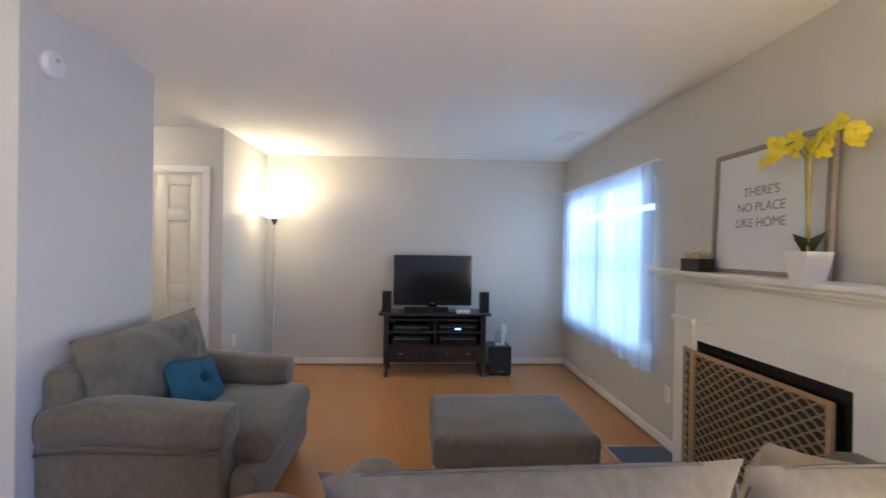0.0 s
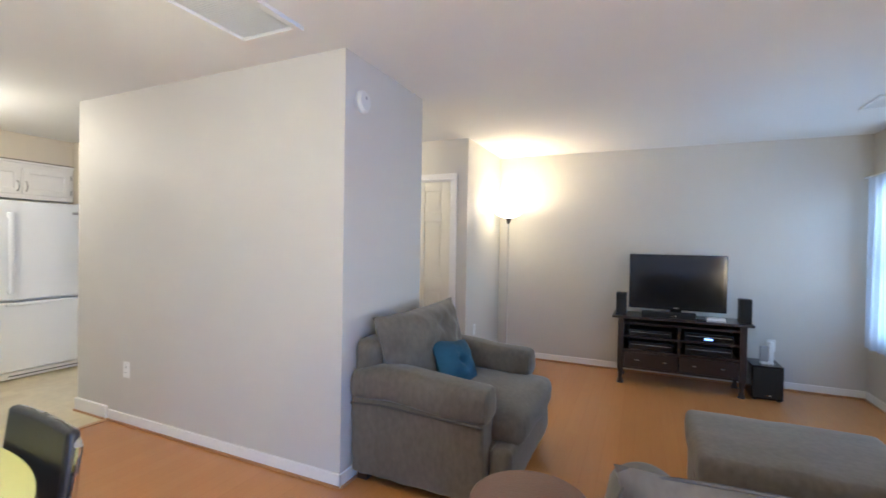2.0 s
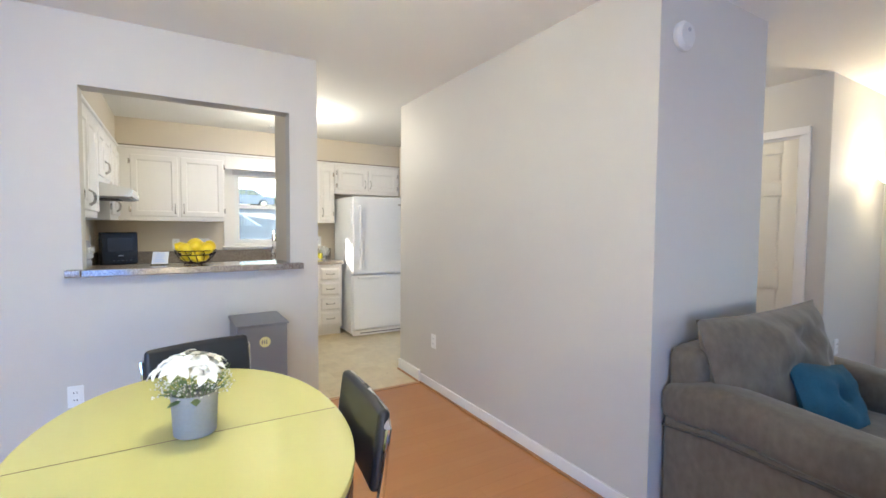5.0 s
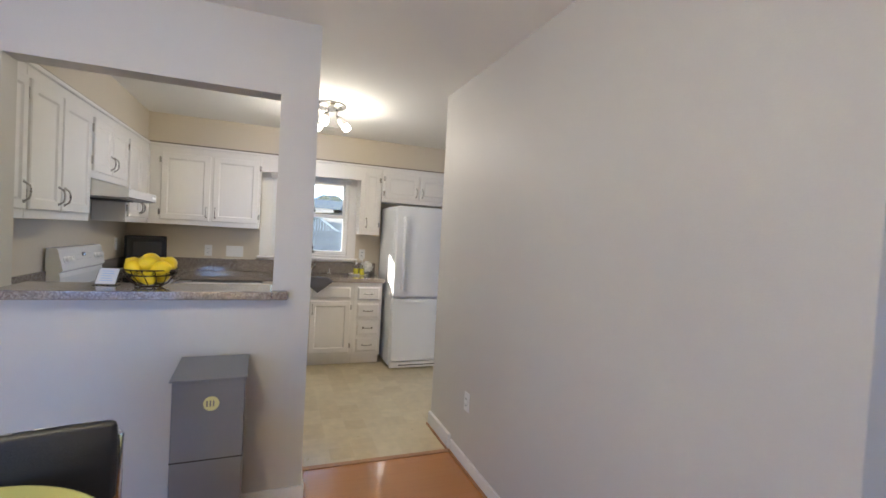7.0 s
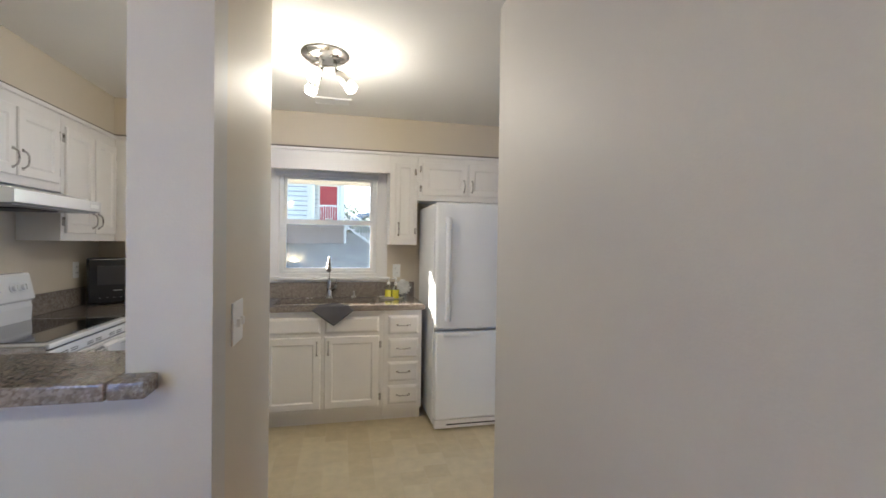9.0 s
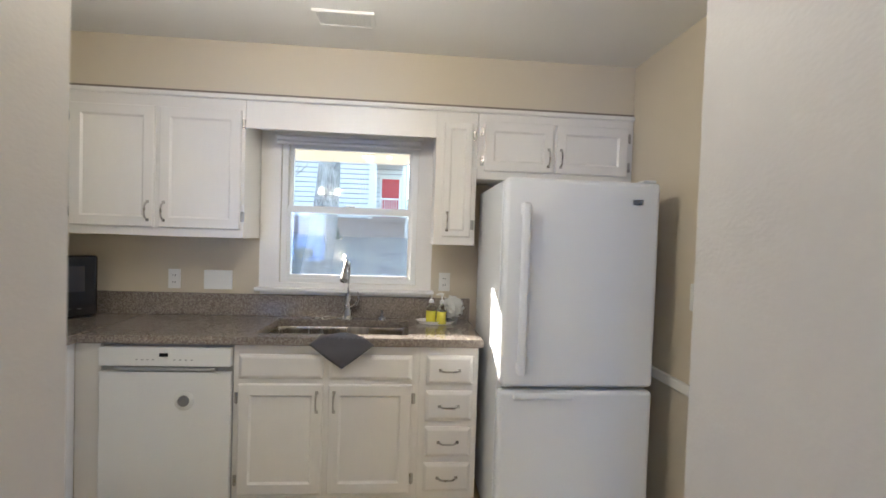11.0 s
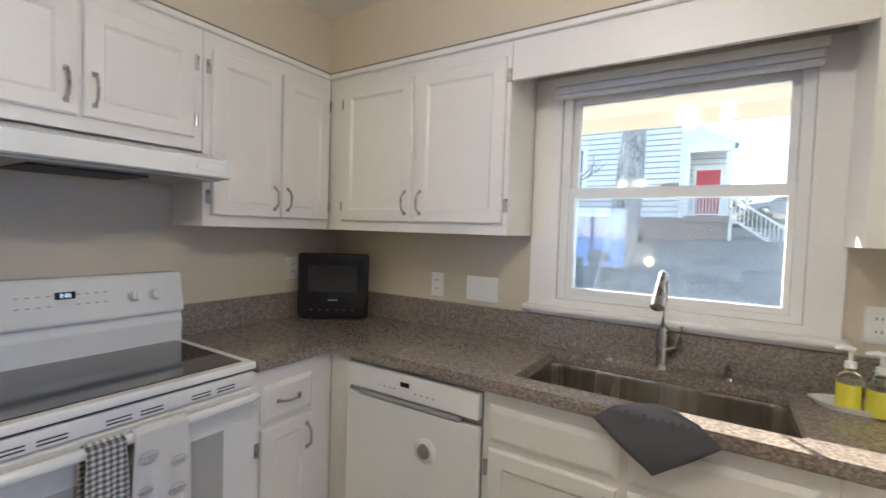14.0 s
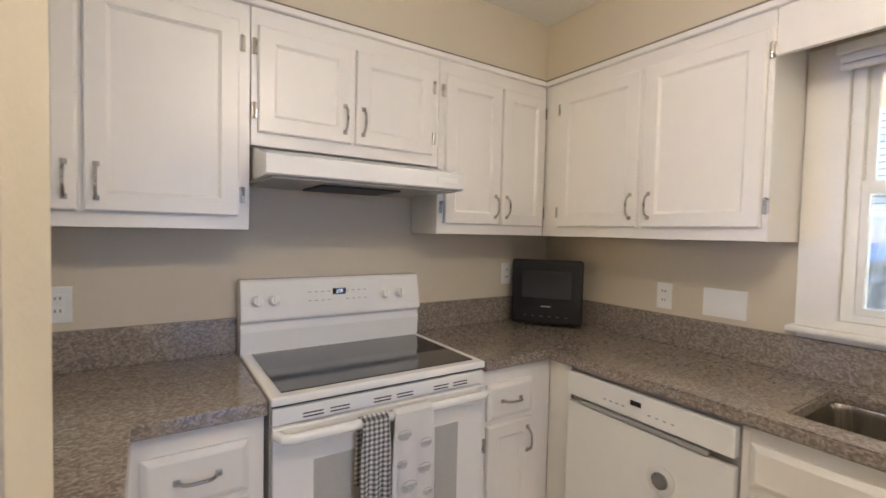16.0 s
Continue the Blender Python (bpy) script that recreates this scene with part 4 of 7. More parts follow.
part("lever", tube([(0.0, 0.015, 0.07), (0.006, 0.045, 0.085), (0.012, 0.062, 0.12), (0.012, 0.060, 0.165)], [0.016, 0.011, 0.008, 0.006], 10), M_NICKEL, tap)
dis = thing("soap_dispenser", "small brushed nickel soap pump beside the faucet", "soap dispenser", (-5.50, 1.725, CT1))
part("collar", lathe([(0.0, 0.0), (0.022, 0.0), (0.02, 0.012), (0.009, 0.02), (0.008, 0.05), (0.0, 0.052)], 18), M_NICKEL, dis)
part("spout", tube([(0, 0, 0.048), (0.02, 0, 0.056), (0.055, 0, 0.052)], 0.006, 8), M_NICKEL, dis)
solo("sink_hole_cap", lathe([(0.0, 0.004), (0.024, 0.004), (0.028, 0.0), (0.0, 0.0)], 22), M_NICKEL, "flat round nickel cap on the worktop beside the faucet", "hole cover", (-5.505, 1.355, CT1))

# kitchen window
win = tagged(thing("window_1", "white double-hung window over the kitchen sink", "window", (XW, 1.51, 0), 90), kind="structure")
W2 = 0.41
bm = cells("y", -0.020, 0.0, (-0.525, 0.505), (1.09, 2.04), [(-W2, W2, 1.12, 1.985)])
part("window_casing", moved(bm, pose(0, 0, 0)), M_TRIM, win, smooth=False)
bm = cells("y", 0.004, 0.146, (-W2 + 0.001, W2 - 0.001), (1.121, 1.984), [(-0.375, 0.375, 1.145, 1.965)])
part("window_frame", bm, M_WHITEPL, win, smooth=False)
part("upper_sash", cells("y", 0.040, 0.068, (-0.374, 0.374), (1.545, 1.964), [(-0.350, 0.350, 1.585, 1.935)]), M_WHITEPL, win, smooth=False)
part("lower_sash", cells("y", 0.010, 0.038, (-0.374, 0.374), (1.146, 1.585), [(-0.355, 0.355, 1.168, 1.545)]), M_WHITEPL, win, smooth=False)
for nm, a in (("upper_pane", (-0.352, 0.053, 1.583, 0.352, 0.056, 1.937)), ("lower_pane", (-0.357, 0.022, 1.176, 0.357, 0.025, 1.547))):
    p = part(nm, box(a[:3], a[3:]), M_GLASS, win, smooth=False)
    p.visible_shadow = False
p = part("insect_screen", box((-0.365, 0.075, 1.15), (0.365, 0.0755, 1.56)), M_SCREEN, win, "fine insect screen over the lower half", smooth=False)
p.visible_shadow = False
part("sash_lock", box((-0.03, -0.0, 1.586), (0.03, 0.035, 1.598), 0.004), M_WHITEPL, win)
part("window_sill", box((-0.545, -0.055, 1.066), (0.525, 0.10, 1.0895), 0.008), M_TRIM, win)
part("apron", box((-0.52, -0.016, 1.047), (0.50, -0.001, 1.065), 0.003), M_TRIM, win)
blind = thing("roller_blind", "white blind rolled up at the head of the kitchen window", "window blind", (XW + 0.04, 1.51, 0), 90)
part("headrail", box((-0.44, -0.024, 1.992), (0.43, 0.018, 2.028), 0.006), M_WHITEPL, blind)
part("stacked_slats", box((-0.43, -0.018, 1.962), (0.42, 0.014, 1.9915), 0.008), M_WHITEPL, blind)
part("bottom_rail", box((-0.43, -0.021, 1.944), (0.42, 0.016, 1.9605), 0.006), M_WHITEPL, blind)

# fridge
fr = thing("refrigerator", "white bottom-freezer refrigerator standing beside the worktop", "refrigerator", (-4.77, 2.292, 0), 90)
FW = 0.722
part("cabinet", box((0.0, 0.075, 0.03), (FW, 0.72, 1.692), 0.008), M_FRIDGE, fr)
part("upper_door", box((0.002, 0.0, 0.757), (FW - 0.002, 0.070, 1.70), 0.022, 4), M_FRIDGE, fr)
part("freezer_door", box((0.002, 0.0, 0.085), (FW - 0.002, 0.070, 0.742), 0.022, 4), M_FRIDGE, fr)
part("grille", box((0.01, 0.03, 0.012), (FW - 0.01, 0.074, 0.075), 0.004), M_WHITEPL, fr)
part("grille_slot", box((0.10, 0.0285, 0.035), (FW - 0.04, 0.0298, 0.045)), M_DARK, fr, "dark slot in the toe grille")
bm = box((0.066, -0.062, 0.825), (0.104, -0.034, 1.585), 0.013, 4)
for z in (0.825, 1.53):
    bm_box(bm, (0.070, -0.040, z), (0.100, 0.004, z + 0.055), 0.010, 3)
part("upper_handle", bm, M_FRIDGE, fr)
part("freezer_handle", box((0.06, -0.022, 0.705), (0.34, 0.006, 0.741), 0.012, 3), M_FRIDGE, fr)
part("badge", box((0.585, -0.004, 1.595), (0.635, -0.0005, 1.62), 0.002), M_NICKEL, fr, "small silver badge")
part("hinge_cap", box((0.64, 0.01, 1.7005), (0.70, 0.075, 1.712), 0.004), M_WHITEPL, fr)

# range
rg = thing("range", "white freestanding electric range with a black glass cooktop", "stove", (-3.908, 0.345, 0), 180)
RW = 0.748
part("body", box((0.004, 0.02, 0.02), (RW - 0.004, 0.53, 0.895), 0.004), M_APPL, rg)
part("cooktop", box((0.0, -0.012, 0.896), (RW, 0.485, 0.922), 0.007, 3), M_APPL, rg)
part("glass_top", box((0.035, 0.02, 0.9225), (RW - 0.035, 0.462, 0.9255), 0.0012), M_BLKGLASS, rg)
bm = bmesh.new()
prof = [(0.490, 0.90), (0.482, 1.0), (0.490, 1.03), (0.468, 1.045), (0.498, 1.185), (0.510, 1.193), (0.562, 1.193), (0.562, 0.90)]
L = [[bm.verts.new((x, p[0], p[1])) for p in prof] for x in (0.0, RW)]
for k in range(8):
    bm.faces.new((L[0][k], L[0][(k + 1) % 8], L[1][(k + 1) % 8], L[1][k]))
bm.faces.new(L[0]), bm.faces.new(L[1])
bmesh.ops.recalc_face_normals(bm, faces=bm.faces[:])
bmesh.ops.bevel(bm, geom=bm.edges[:], offset=0.003, segments=2, affect="EDGES")
part("backguard", bm, M_APPL, rg)
TIP = pose(0, 0.481, 1.115, -11)
for x in (0.055, 0.115, 0.575, 0.645):
    k = part("knob", moved(lathe([(0.0, 0.0), (0.022, 0.0), (0.022, -0.006), (0.017, -0.010), (0.016, -0.026), (0.0, -0.027)], 20, (x, 0, 0), "y"), TIP), M_WHITEPL, rg)
    part("pointer", moved(box((x - 0.003, -0.033, -0.018), (x + 0.003, -0.0265, 0.018), 0.001), TIP), M_WHITEPL, k)
part("clock_display", moved(box((0.345, -0.003, 0.010), (0.400, 0.001, 0.034)), TIP), M_BLACK, rg, "black clock window")
txt = bpy.data.curves.new("clock_digits", "FONT")
txt.body, txt.size, txt.align_x, txt.extrude = "2:05", 0.018, "CENTER", 0.0003
tob = new("clock_text", txt)
tme = bpy.data.meshes.new_from_object(tob)
bpy.data.objects.remove(tob)
bm = bmesh.new()
bm.from_mesh(tme)
part("clock_digits", moved(bm, TIP @ pose(0.3725, -0.0036, 0.016, 90)), M_LCD, rg, "lit pale blue clock digits", smooth=False)
bm = bmesh.new()
for k in range(10):
    if k in (4, 5):
        continue
    for z in (0.022, -0.012):
        x = 0.245 + 0.026 * k
        bm_box(bm, (x, -0.0008, z), (x + 0.012, 0.0005, z + 0.0035))
part("key_marks", moved(bm, TIP), M_GREYPL, rg, "small grey key marks")
part("gap", box((0.008, 0.006, 0.872), (RW - 0.008, 0.02, 0.8955)), M_DARK, rg, "dark gap under the cooktop")
part("vent_trim", box((0.006, -0.006, 0.840), (RW - 0.006, 0.0195, 0.888), 0.004), M_APPL, rg)
for g in (0.09, 0.17, 0.31, 0.39, 0.53, 0.61):
    for z in (0.850, 0.860):
        part("vent_slot", box((g, -0.0068, z), (g + 0.06, -0.0055, z + 0.004)), M_DARK, rg, "dark vent slot", smooth=False)
part("oven_door", box((0.006, -0.014, 0.20), (RW - 0.006, 0.0195, 0.836), 0.007), M_APPL, rg)
part("oven_window", box((0.12, -0.0155, 0.36), (RW - 0.12, -0.0138, 0.725), 0.0006), mat("grey oven glass", (0.42, 0.42, 0.41), 0.12, coat=0.5), rg, "grey oven window")
part("oven_handle", tube([(0.02, -0.010, 0.815), (0.03, -0.050, 0.818), (0.05, -0.058, 0.818), (RW - 0.05, -0.058, 0.818), (RW - 0.03, -0.050, 0.818), (RW - 0.02, -0.010, 0.815)], 0.015, 12), M_APPL, rg)
part("storage_drawer", box((0.006, -0.010, 0.035), (RW - 0.006, 0.0195, 0.188), 0.006), M_APPL, rg)


def hung_towel(name, label, material, x0, x1, length, back, seed):
    """A towel folded over the oven handle."""
    nx, rows = 12, []
    path = [(-0.036, 0.818 - back + back * k / 5) for k in range(5)] + [(-0.040, 0.828), (-0.058, 0.838), (-0.078, 0.828)] + [(-0.080, 0.818 - length * k / 12) for k in range(1, 13)]
    bm = bmesh.new()
    for k, (y, z) in enumerate(path):
        drop = max(0.0, 0.80 - z)
        rows.append([bm.verts.new((x0 + (x1 - x0) * (0.5 + (i / nx - 0.5) * (1 - 0.15 * math.exp(-drop * 12))), y - 0.012 * drop * 3 * math.sin(i * 1.3 + seed) * (1 if k > 6 else 0.2), z - 0.01 * (i / nx) * (k > 12))) for i in range(nx + 1)])
    for a, b in zip(rows, rows[1:]):
        for i in range(nx):
            bm.faces.new((a[i], a[i + 1], b[i + 1], b[i]))
    ob = solo(name, bm, material, label, "dish towel", (-3.908, 0.345, 0), 180)
    s = ob.modifiers.new("thick", "SOLIDIFY")
    s.thickness = 0.003
    return ob


hung_towel("dish_towel", "grey and white checked towel hanging on the oven handle", M_CHECK, 0.235, 0.335, 0.36, 0.2, 0.0)
hung_towel("dish_towel", "white tea towel with grey kitchen prints on the oven handle", M_TOWEL, 0.335, 0.495, 0.34, 0.2, 2.0)
printed = [o for o in bpy.data.objects if o.name.startswith("dish_towel")][-1]
M_PRINT = mat("faded grey print", (0.40, 0.40, 0.41), 0.95, scale=60, vary=0.25)
for cx, cz, r in ((0.375, 0.765, 0.024), (0.452, 0.725, 0.022), (0.395, 0.600, 0.028), (0.462, 0.565, 0.018), (0.368, 0.675, 0.018), (0.448, 0.645, 0.024), (0.43, 0.52, 0.022), (0.375, 0.535, 0.016)):
    bm = bmesh.new()
    bm.faces.new([bm.verts.new((cx + r * math.cos(a), 0, cz + r * 0.55 * min(0.35, math.sin(a)))) for a in [radians(30 * k) for k in range(12)]])
    pts = [(cx + r * math.cos(a), 0, cz + r * 0.7 * math.sin(a)) for a in [radians(45 * k) for k in range(8)]]
    bm_tube(bm, pts, 0.0011, 5, True)
    part("print_mark", moved(bm, pose(0, -0.0905, 0)), M_PRINT, printed, "grey line drawing of a pot", smooth=False)

# microwave set across the corner
mw = thing("microwave", "black countertop microwave set across the worktop corner", "microwave", (-5.372, -0.025, CT1), 126.4)
bm = box((-0.165, 0.0, 0.012), (0.165, 0.125, 0.335))
for v in bm.verts:
    if v.co.y > 0.1:
        v.co.x *= 0.32
bmesh.ops.bevel(bm, geom=bm.edges[:], offset=0.006, segments=2, affect="EDGES")
part("case", bm, M_BLACKM, mw)
part("front", box((-0.18, -0.055, 0.008), (0.18, -0.0005, 0.343), 0.016, 4), M_BLACK, mw)
part("window", box((-0.125, -0.0575, 0.145), (0.125, -0.0548, 0.285), 0.001), mat("dark mesh glass", (0.03, 0.03, 0.033), 0.12, coat=0.4), mw, "dark mesh door window")
M_DIM = mat("dim grey marks", (0.10, 0.10, 0.10), 0.5)
part("logo_bar", box((-0.025, -0.0568, 0.100), (0.025, -0.0548, 0.106)), M_GREYPL, mw, "small grey bar mark")
bm = bmesh.new()
for k in range(6):
    bm_box(bm, (-0.115 + 0.042 * k, -0.0564, 0.050), (-0.100 + 0.042 * k, -0.0548, 0.054))
part("button_marks", bm, M_DIM, mw)
part("feet", bm_box(box((-0.15, -0.04, 0), (-0.12, -0.01, 0.0085)), (0.12, -0.04, 0), (0.15, -0.01, 0.0085)), M_BLACKM, mw)

# things by the sink
tray = thing("soap_tray", "white oval ceramic tray on the worktop beside the fridge", "tray", (-5.43, 2.045, CT1), 90)
bm = lathe([(0.0, 0.004), (0.095, 0.004), (0.115, 0.018), (0.12, 0.018), (0.10, 0.0), (0.0, 0.0)], 32)
part("dish", moved(bm, Matrix.Diagonal((1.0, 0.55, 1, 1))), M_POT, tray)
for n, (x, y, lab) in enumerate(((-5.415, 2.015, "clear pump bottle of yellow liquid soap with a dark label"), (-5.39, 2.075, "clear pump bottle of yellow hand soap with a dark label"))):
    b = thing("soap_bottle", lab, "soap bottle", (x, y, CT1 + 0.005), 80 - 10 * n, "soap bottles")
    part("bottle", lathe([(0.0, 0.0735), (0.0295, 0.0735), (0.030, 0.085), (0.024, 0.10), (0.012, 0.108), (0.012, 0.118), (0.0, 0.118)], 20), M_SOAPGLASS, b)
    part("liquid", lathe([(0.0, 0.0), (0.027, 0.0), (0.030, 0.006), (0.030, 0.073), (0.0, 0.073)], 20), M_SOAP, b, "yellow liquid soap")
    bm = bmesh.new()
    cols = [[bm.verts.new((0.0306 * math.cos(a), 0.0306 * math.sin(a), z)) for z in (0.022, 0.068)] for a in [radians(-25 + 10 * q) for q in range(9)]]
    for p, q in zip(cols, cols[1:]):
        bm.faces.new((p[0], q[0], q[1], p[1]))
    part("paper_label", bm, M_LABEL, b, "dark paper label")
    part("collar", lathe([(0.0, 0.118), (0.014, 0.118), (0.013, 0.135), (0.005, 0.138), (0.005, 0.165), (0.0, 0.165)], 14), M_WHITEPL, b)
    part("pump", tube([(0.008, 0, 0.168), (-0.01, 0, 0.172), (-0.035, 0, 0.166)], [0.009, 0.008, 0.005], 8), M_WHITEPL, b)
random.seed(5)
puff = thing("bath_puff", "white gathered mesh puff beside the soap bottles", "scrubber", (-5.44, 2.140, CT1 + 0.095))
bm = bmesh.new()
for k in range(420):
    d = Vector((random.gauss(0, 1), random.gauss(0, 1), random.gauss(0, 1))).normalized()
    c, t = d * random.uniform(0.03, 0.066), d.orthogonal().normalized() * 0.011
    s = d.cross(t).normalized() * 0.016
    vs = [bm.verts.new(c + p + d * random.uniform(-0.008, 0.012)) for p in (t, s, -t, -s)]
    bm.faces.new(vs)
part("mesh_folds", bm, M_PETAL, puff)
solo("puff_holder", lathe([(0.0, 0.0), (0.035, 0.0), (0.038, 0.03), (0.036, 0.045), (0.033, 0.045), (0.033, 0.006), (0.0, 0.006)], 20), mat("grey glass cup", (0.2, 0.2, 0.2), 0.15, coat=0.4), "small grey cup holding the white puff", "cup", (-5.44, 2.140, CT1))

# towel over the worktop edge
bm = bmesh.new()
grid = {}
n = 14
for i in range(n + 1):
    for j in range(n + 1):
        u, v = i / n, j / n
        x = 1.562 + (u - v) * 0.155
        s = (u + v) * 0.14
        lay = 0.10
        if s < lay:
            p = (-5.09 + s, x, CT1 + 0.008 + 0.002 * math.sin(u * 9))
        else:
            p = (-4.992 + 0.010 + 0.006 * math.sin(u * 7 + v * 5) * (s - lay) * 6, x + 0.02 * (s - lay), CT1 + 0.007 - (s - lay) * 0.85)
        grid[i, j] = bm.verts.new(p)
for i in range(n):
    for j in range(n):
        bm.faces.new((grid[i, j], grid[i + 1, j], grid[i + 1, j + 1], grid[i, j + 1]))
cl = solo("dish_cloth", bm, M_GREYTOWEL, "grey cotton towel draped over the sink edge of the worktop", "dish towel")
s = cl.modifiers.new("thick", "SOLIDIFY")
s.thickness = 0.005

# ceiling spotlight fixture
kl = thing("kitchen_ceiling_light", "brushed nickel ceiling light with three lit spot heads", "ceiling light", (-4.14, 1.52, H))
part("canopy", lathe([(0.0, 0.0), (0.125, 0.0), (0.13, -0.012), (0.11, -0.03), (0.05, -0.038), (0.0, -0.04)], 32), M_NICKEL, kl)
for dx, dy in ((0.14, -0.06), (-0.03, 0.16), (-0.12, -0.09)):
    d = Vector((dx, dy, -0.16)).normalized()
    a = Vector((dx * 0.35, dy * 0.35, -0.035))
    b = a + Vector((0, 0, -0.045))
    hd = part("spot_head", tube([a, b, b + d * 0.02, b + d * 0.03, b + d * 0.09], [0.008, 0.008, 0.018, 0.026, 0.034], 16), M_NICKEL, kl)
    g = part("bulb", moved(lathe([(0.0, 0.0), (0.028, 0.004), (0.036, 0.03), (0.030, 0.055), (0.0, 0.066)], 18), Matrix.Translation(b + d * 0.088) @ d.to_track_quat("Z", "Y").to_matrix().to_4x4()), M_BULBK, hd, "lit frosted bulb")
    g.visible_shadow = False

# ---- dining area ----
tbl = thing("dining_table", "oval yellow laminate dining table with a ribbed metal edge", "dining table", (-1.113, 0.537, 0))


def oval(a, b, n=72, e=2.15):
    pts = []
    for k in range(n):
        t = 2 * math.pi * k / n
        c, s = math.cos(t), math.sin(t)
        pts.append((a * math.copysign(abs(c) ** (2 / e), c), b * math.copysign(abs(s) ** (2 / e), s)))
    return pts


def bm_oval(bm, rows, n=72):
    loops = [[bm.verts.new((x, y, z)) for x, y in oval(a, b, n)] for a, b, z in rows]
    for p, q in zip(loops, loops[1:]):
        for k in range(n):
            bm.faces.new((p[k], p[(k + 1) % n], q[(k + 1) % n], q[k]))
    bm.faces.new(loops[0]), bm.faces.new(loops[-1])
    bmesh.ops.recalc_face_normals(bm, faces=bm.faces[:])
    return bm


TA, TB = 0.612, 0.402
top = part("tabletop", bm_oval(bmesh.new(), [(TA - 0.004, TB - 0.004, 0.728), (TA, TB, 0.73), (TA, TB, 0.748), (TA - 0.003, TB - 0.003, 0.75)]), M_YELLOW, tbl)
part("seam", box((0.013, -TB + 0.006, 0.7485), (0.0155, TB - 0.006, 0.7505)), M_SEAM, tbl, "dark joint between the table leaves", smooth=False)
rows, z = [(TA - 0.006, TB - 0.006, 0.727)], 0.727
for k in range(4):
    rows += [(TA - 0.004, TB - 0.004, z - 0.004), (TA - 0.004, TB - 0.004, z - 0.015), (TA - 0.012, TB - 0.012, z - 0.018)]
    z -= 0.0195
rows.append((TA - 0.012, TB - 0.012, z))
part("ribbed_apron", bm_oval(bmesh.new(), rows), mat("ribbed brown metal edge", (0.16, 0.12, 0.11), 0.25, 0.8, vary=0.1), tbl, "ribbed dark metal table edge")
for sx in (-1, 1):
    for sy in (-1, 1):
        leg = part("leg", tube([(sx * 0.36, sy * 0.22, 0.655), (sx * 0.40, sy * 0.25, 0.40), (sx * 0.46, sy * 0.29, 0.014)], 0.016, 12), M_CHROME, tbl)
        part("foot", lathe([(0.0, 0.0), (0.02, 0.0), (0.022, 0.014), (0.0, 0.016)], 14, (sx * 0.46, sy * 0.29, 0)), M_BLACKM, leg)


def dinette_chair(label, place, rz):
    """A chrome tube chair; it faces local -y, and its backrest stands at y = 0."""
    ch = thing("dining_chair", label, "chair", place, rz, "chairs round the table")
    W = 0.185
    for s in (-1, 1):
        part("back_post", tube([(s * W, -0.04, 0.44), (s * (W + 0.006), 0.0, 0.47), (s * (W + 0.010), 0.012, 0.62), (s * (W + 0.012), 0.033, 0.81), (s * (W - 0.02), 0.036, 0.843), (s * 0.02, 0.038, 0.848)], 0.010, 10), M_CHROME, ch)
        lg = part("back_leg", tube([(s * W, -0.05, 0.43), (s * (W + 0.01), 0.0, 0.36), (s * (W + 0.015), 0.09, 0.012)], 0.010, 10), M_CHROME, ch)
        lf = part("front_leg", tube([(s * W, -0.05, 0.418), (s * W, -0.36, 0.418), (s * (W + 0.005), -0.395, 0.39), (s * (W + 0.012), -0.43, 0.012)], 0.010, 10), M_CHROME, ch)
        for p, c in ((lg, (s * (W + 0.015), 0.09, 0)), (lf, (s * (W + 0.012), -0.43, 0))):
            part("rubber_foot", lathe([(0.0, 0.0), (0.014, 0.0), (0.014, 0.014), (0.0, 0.016)], 12, c), M_BLACKM, p)
    bm = soft_box((-0.205, -0.43, 0.432), (0.205, -0.02, 0.482), 0.022, 0.012, 0.0, 3, 3)
    part("seat", bm, M_VINYL, ch)
    bm = soft_box((-0.19, -0.016, -0.105), (0.19, 0.018, 0.105), 0.014, 0.006, 0.0, 3, 3)
    for v in bm.verts:
        v.co.y += 0.25 * v.co.x ** 2 * -1.0 + 0.01
    part("backrest", moved(bm, pose(0, 0.014, 0.748, -7)), M_VINYL, ch)
    return ch


dinette_chair("black vinyl chair with a chrome tube frame behind the table", (-0.955, 0.945, 0), -4)
dinette_chair("black vinyl chair with a chrome tube frame beside the pass-through wall", (-1.743, 0.588, 0), 106)
dinette_chair("black vinyl chair with a chrome tube frame beside the sofa", (-0.305, 0.481, 0.0), -88)

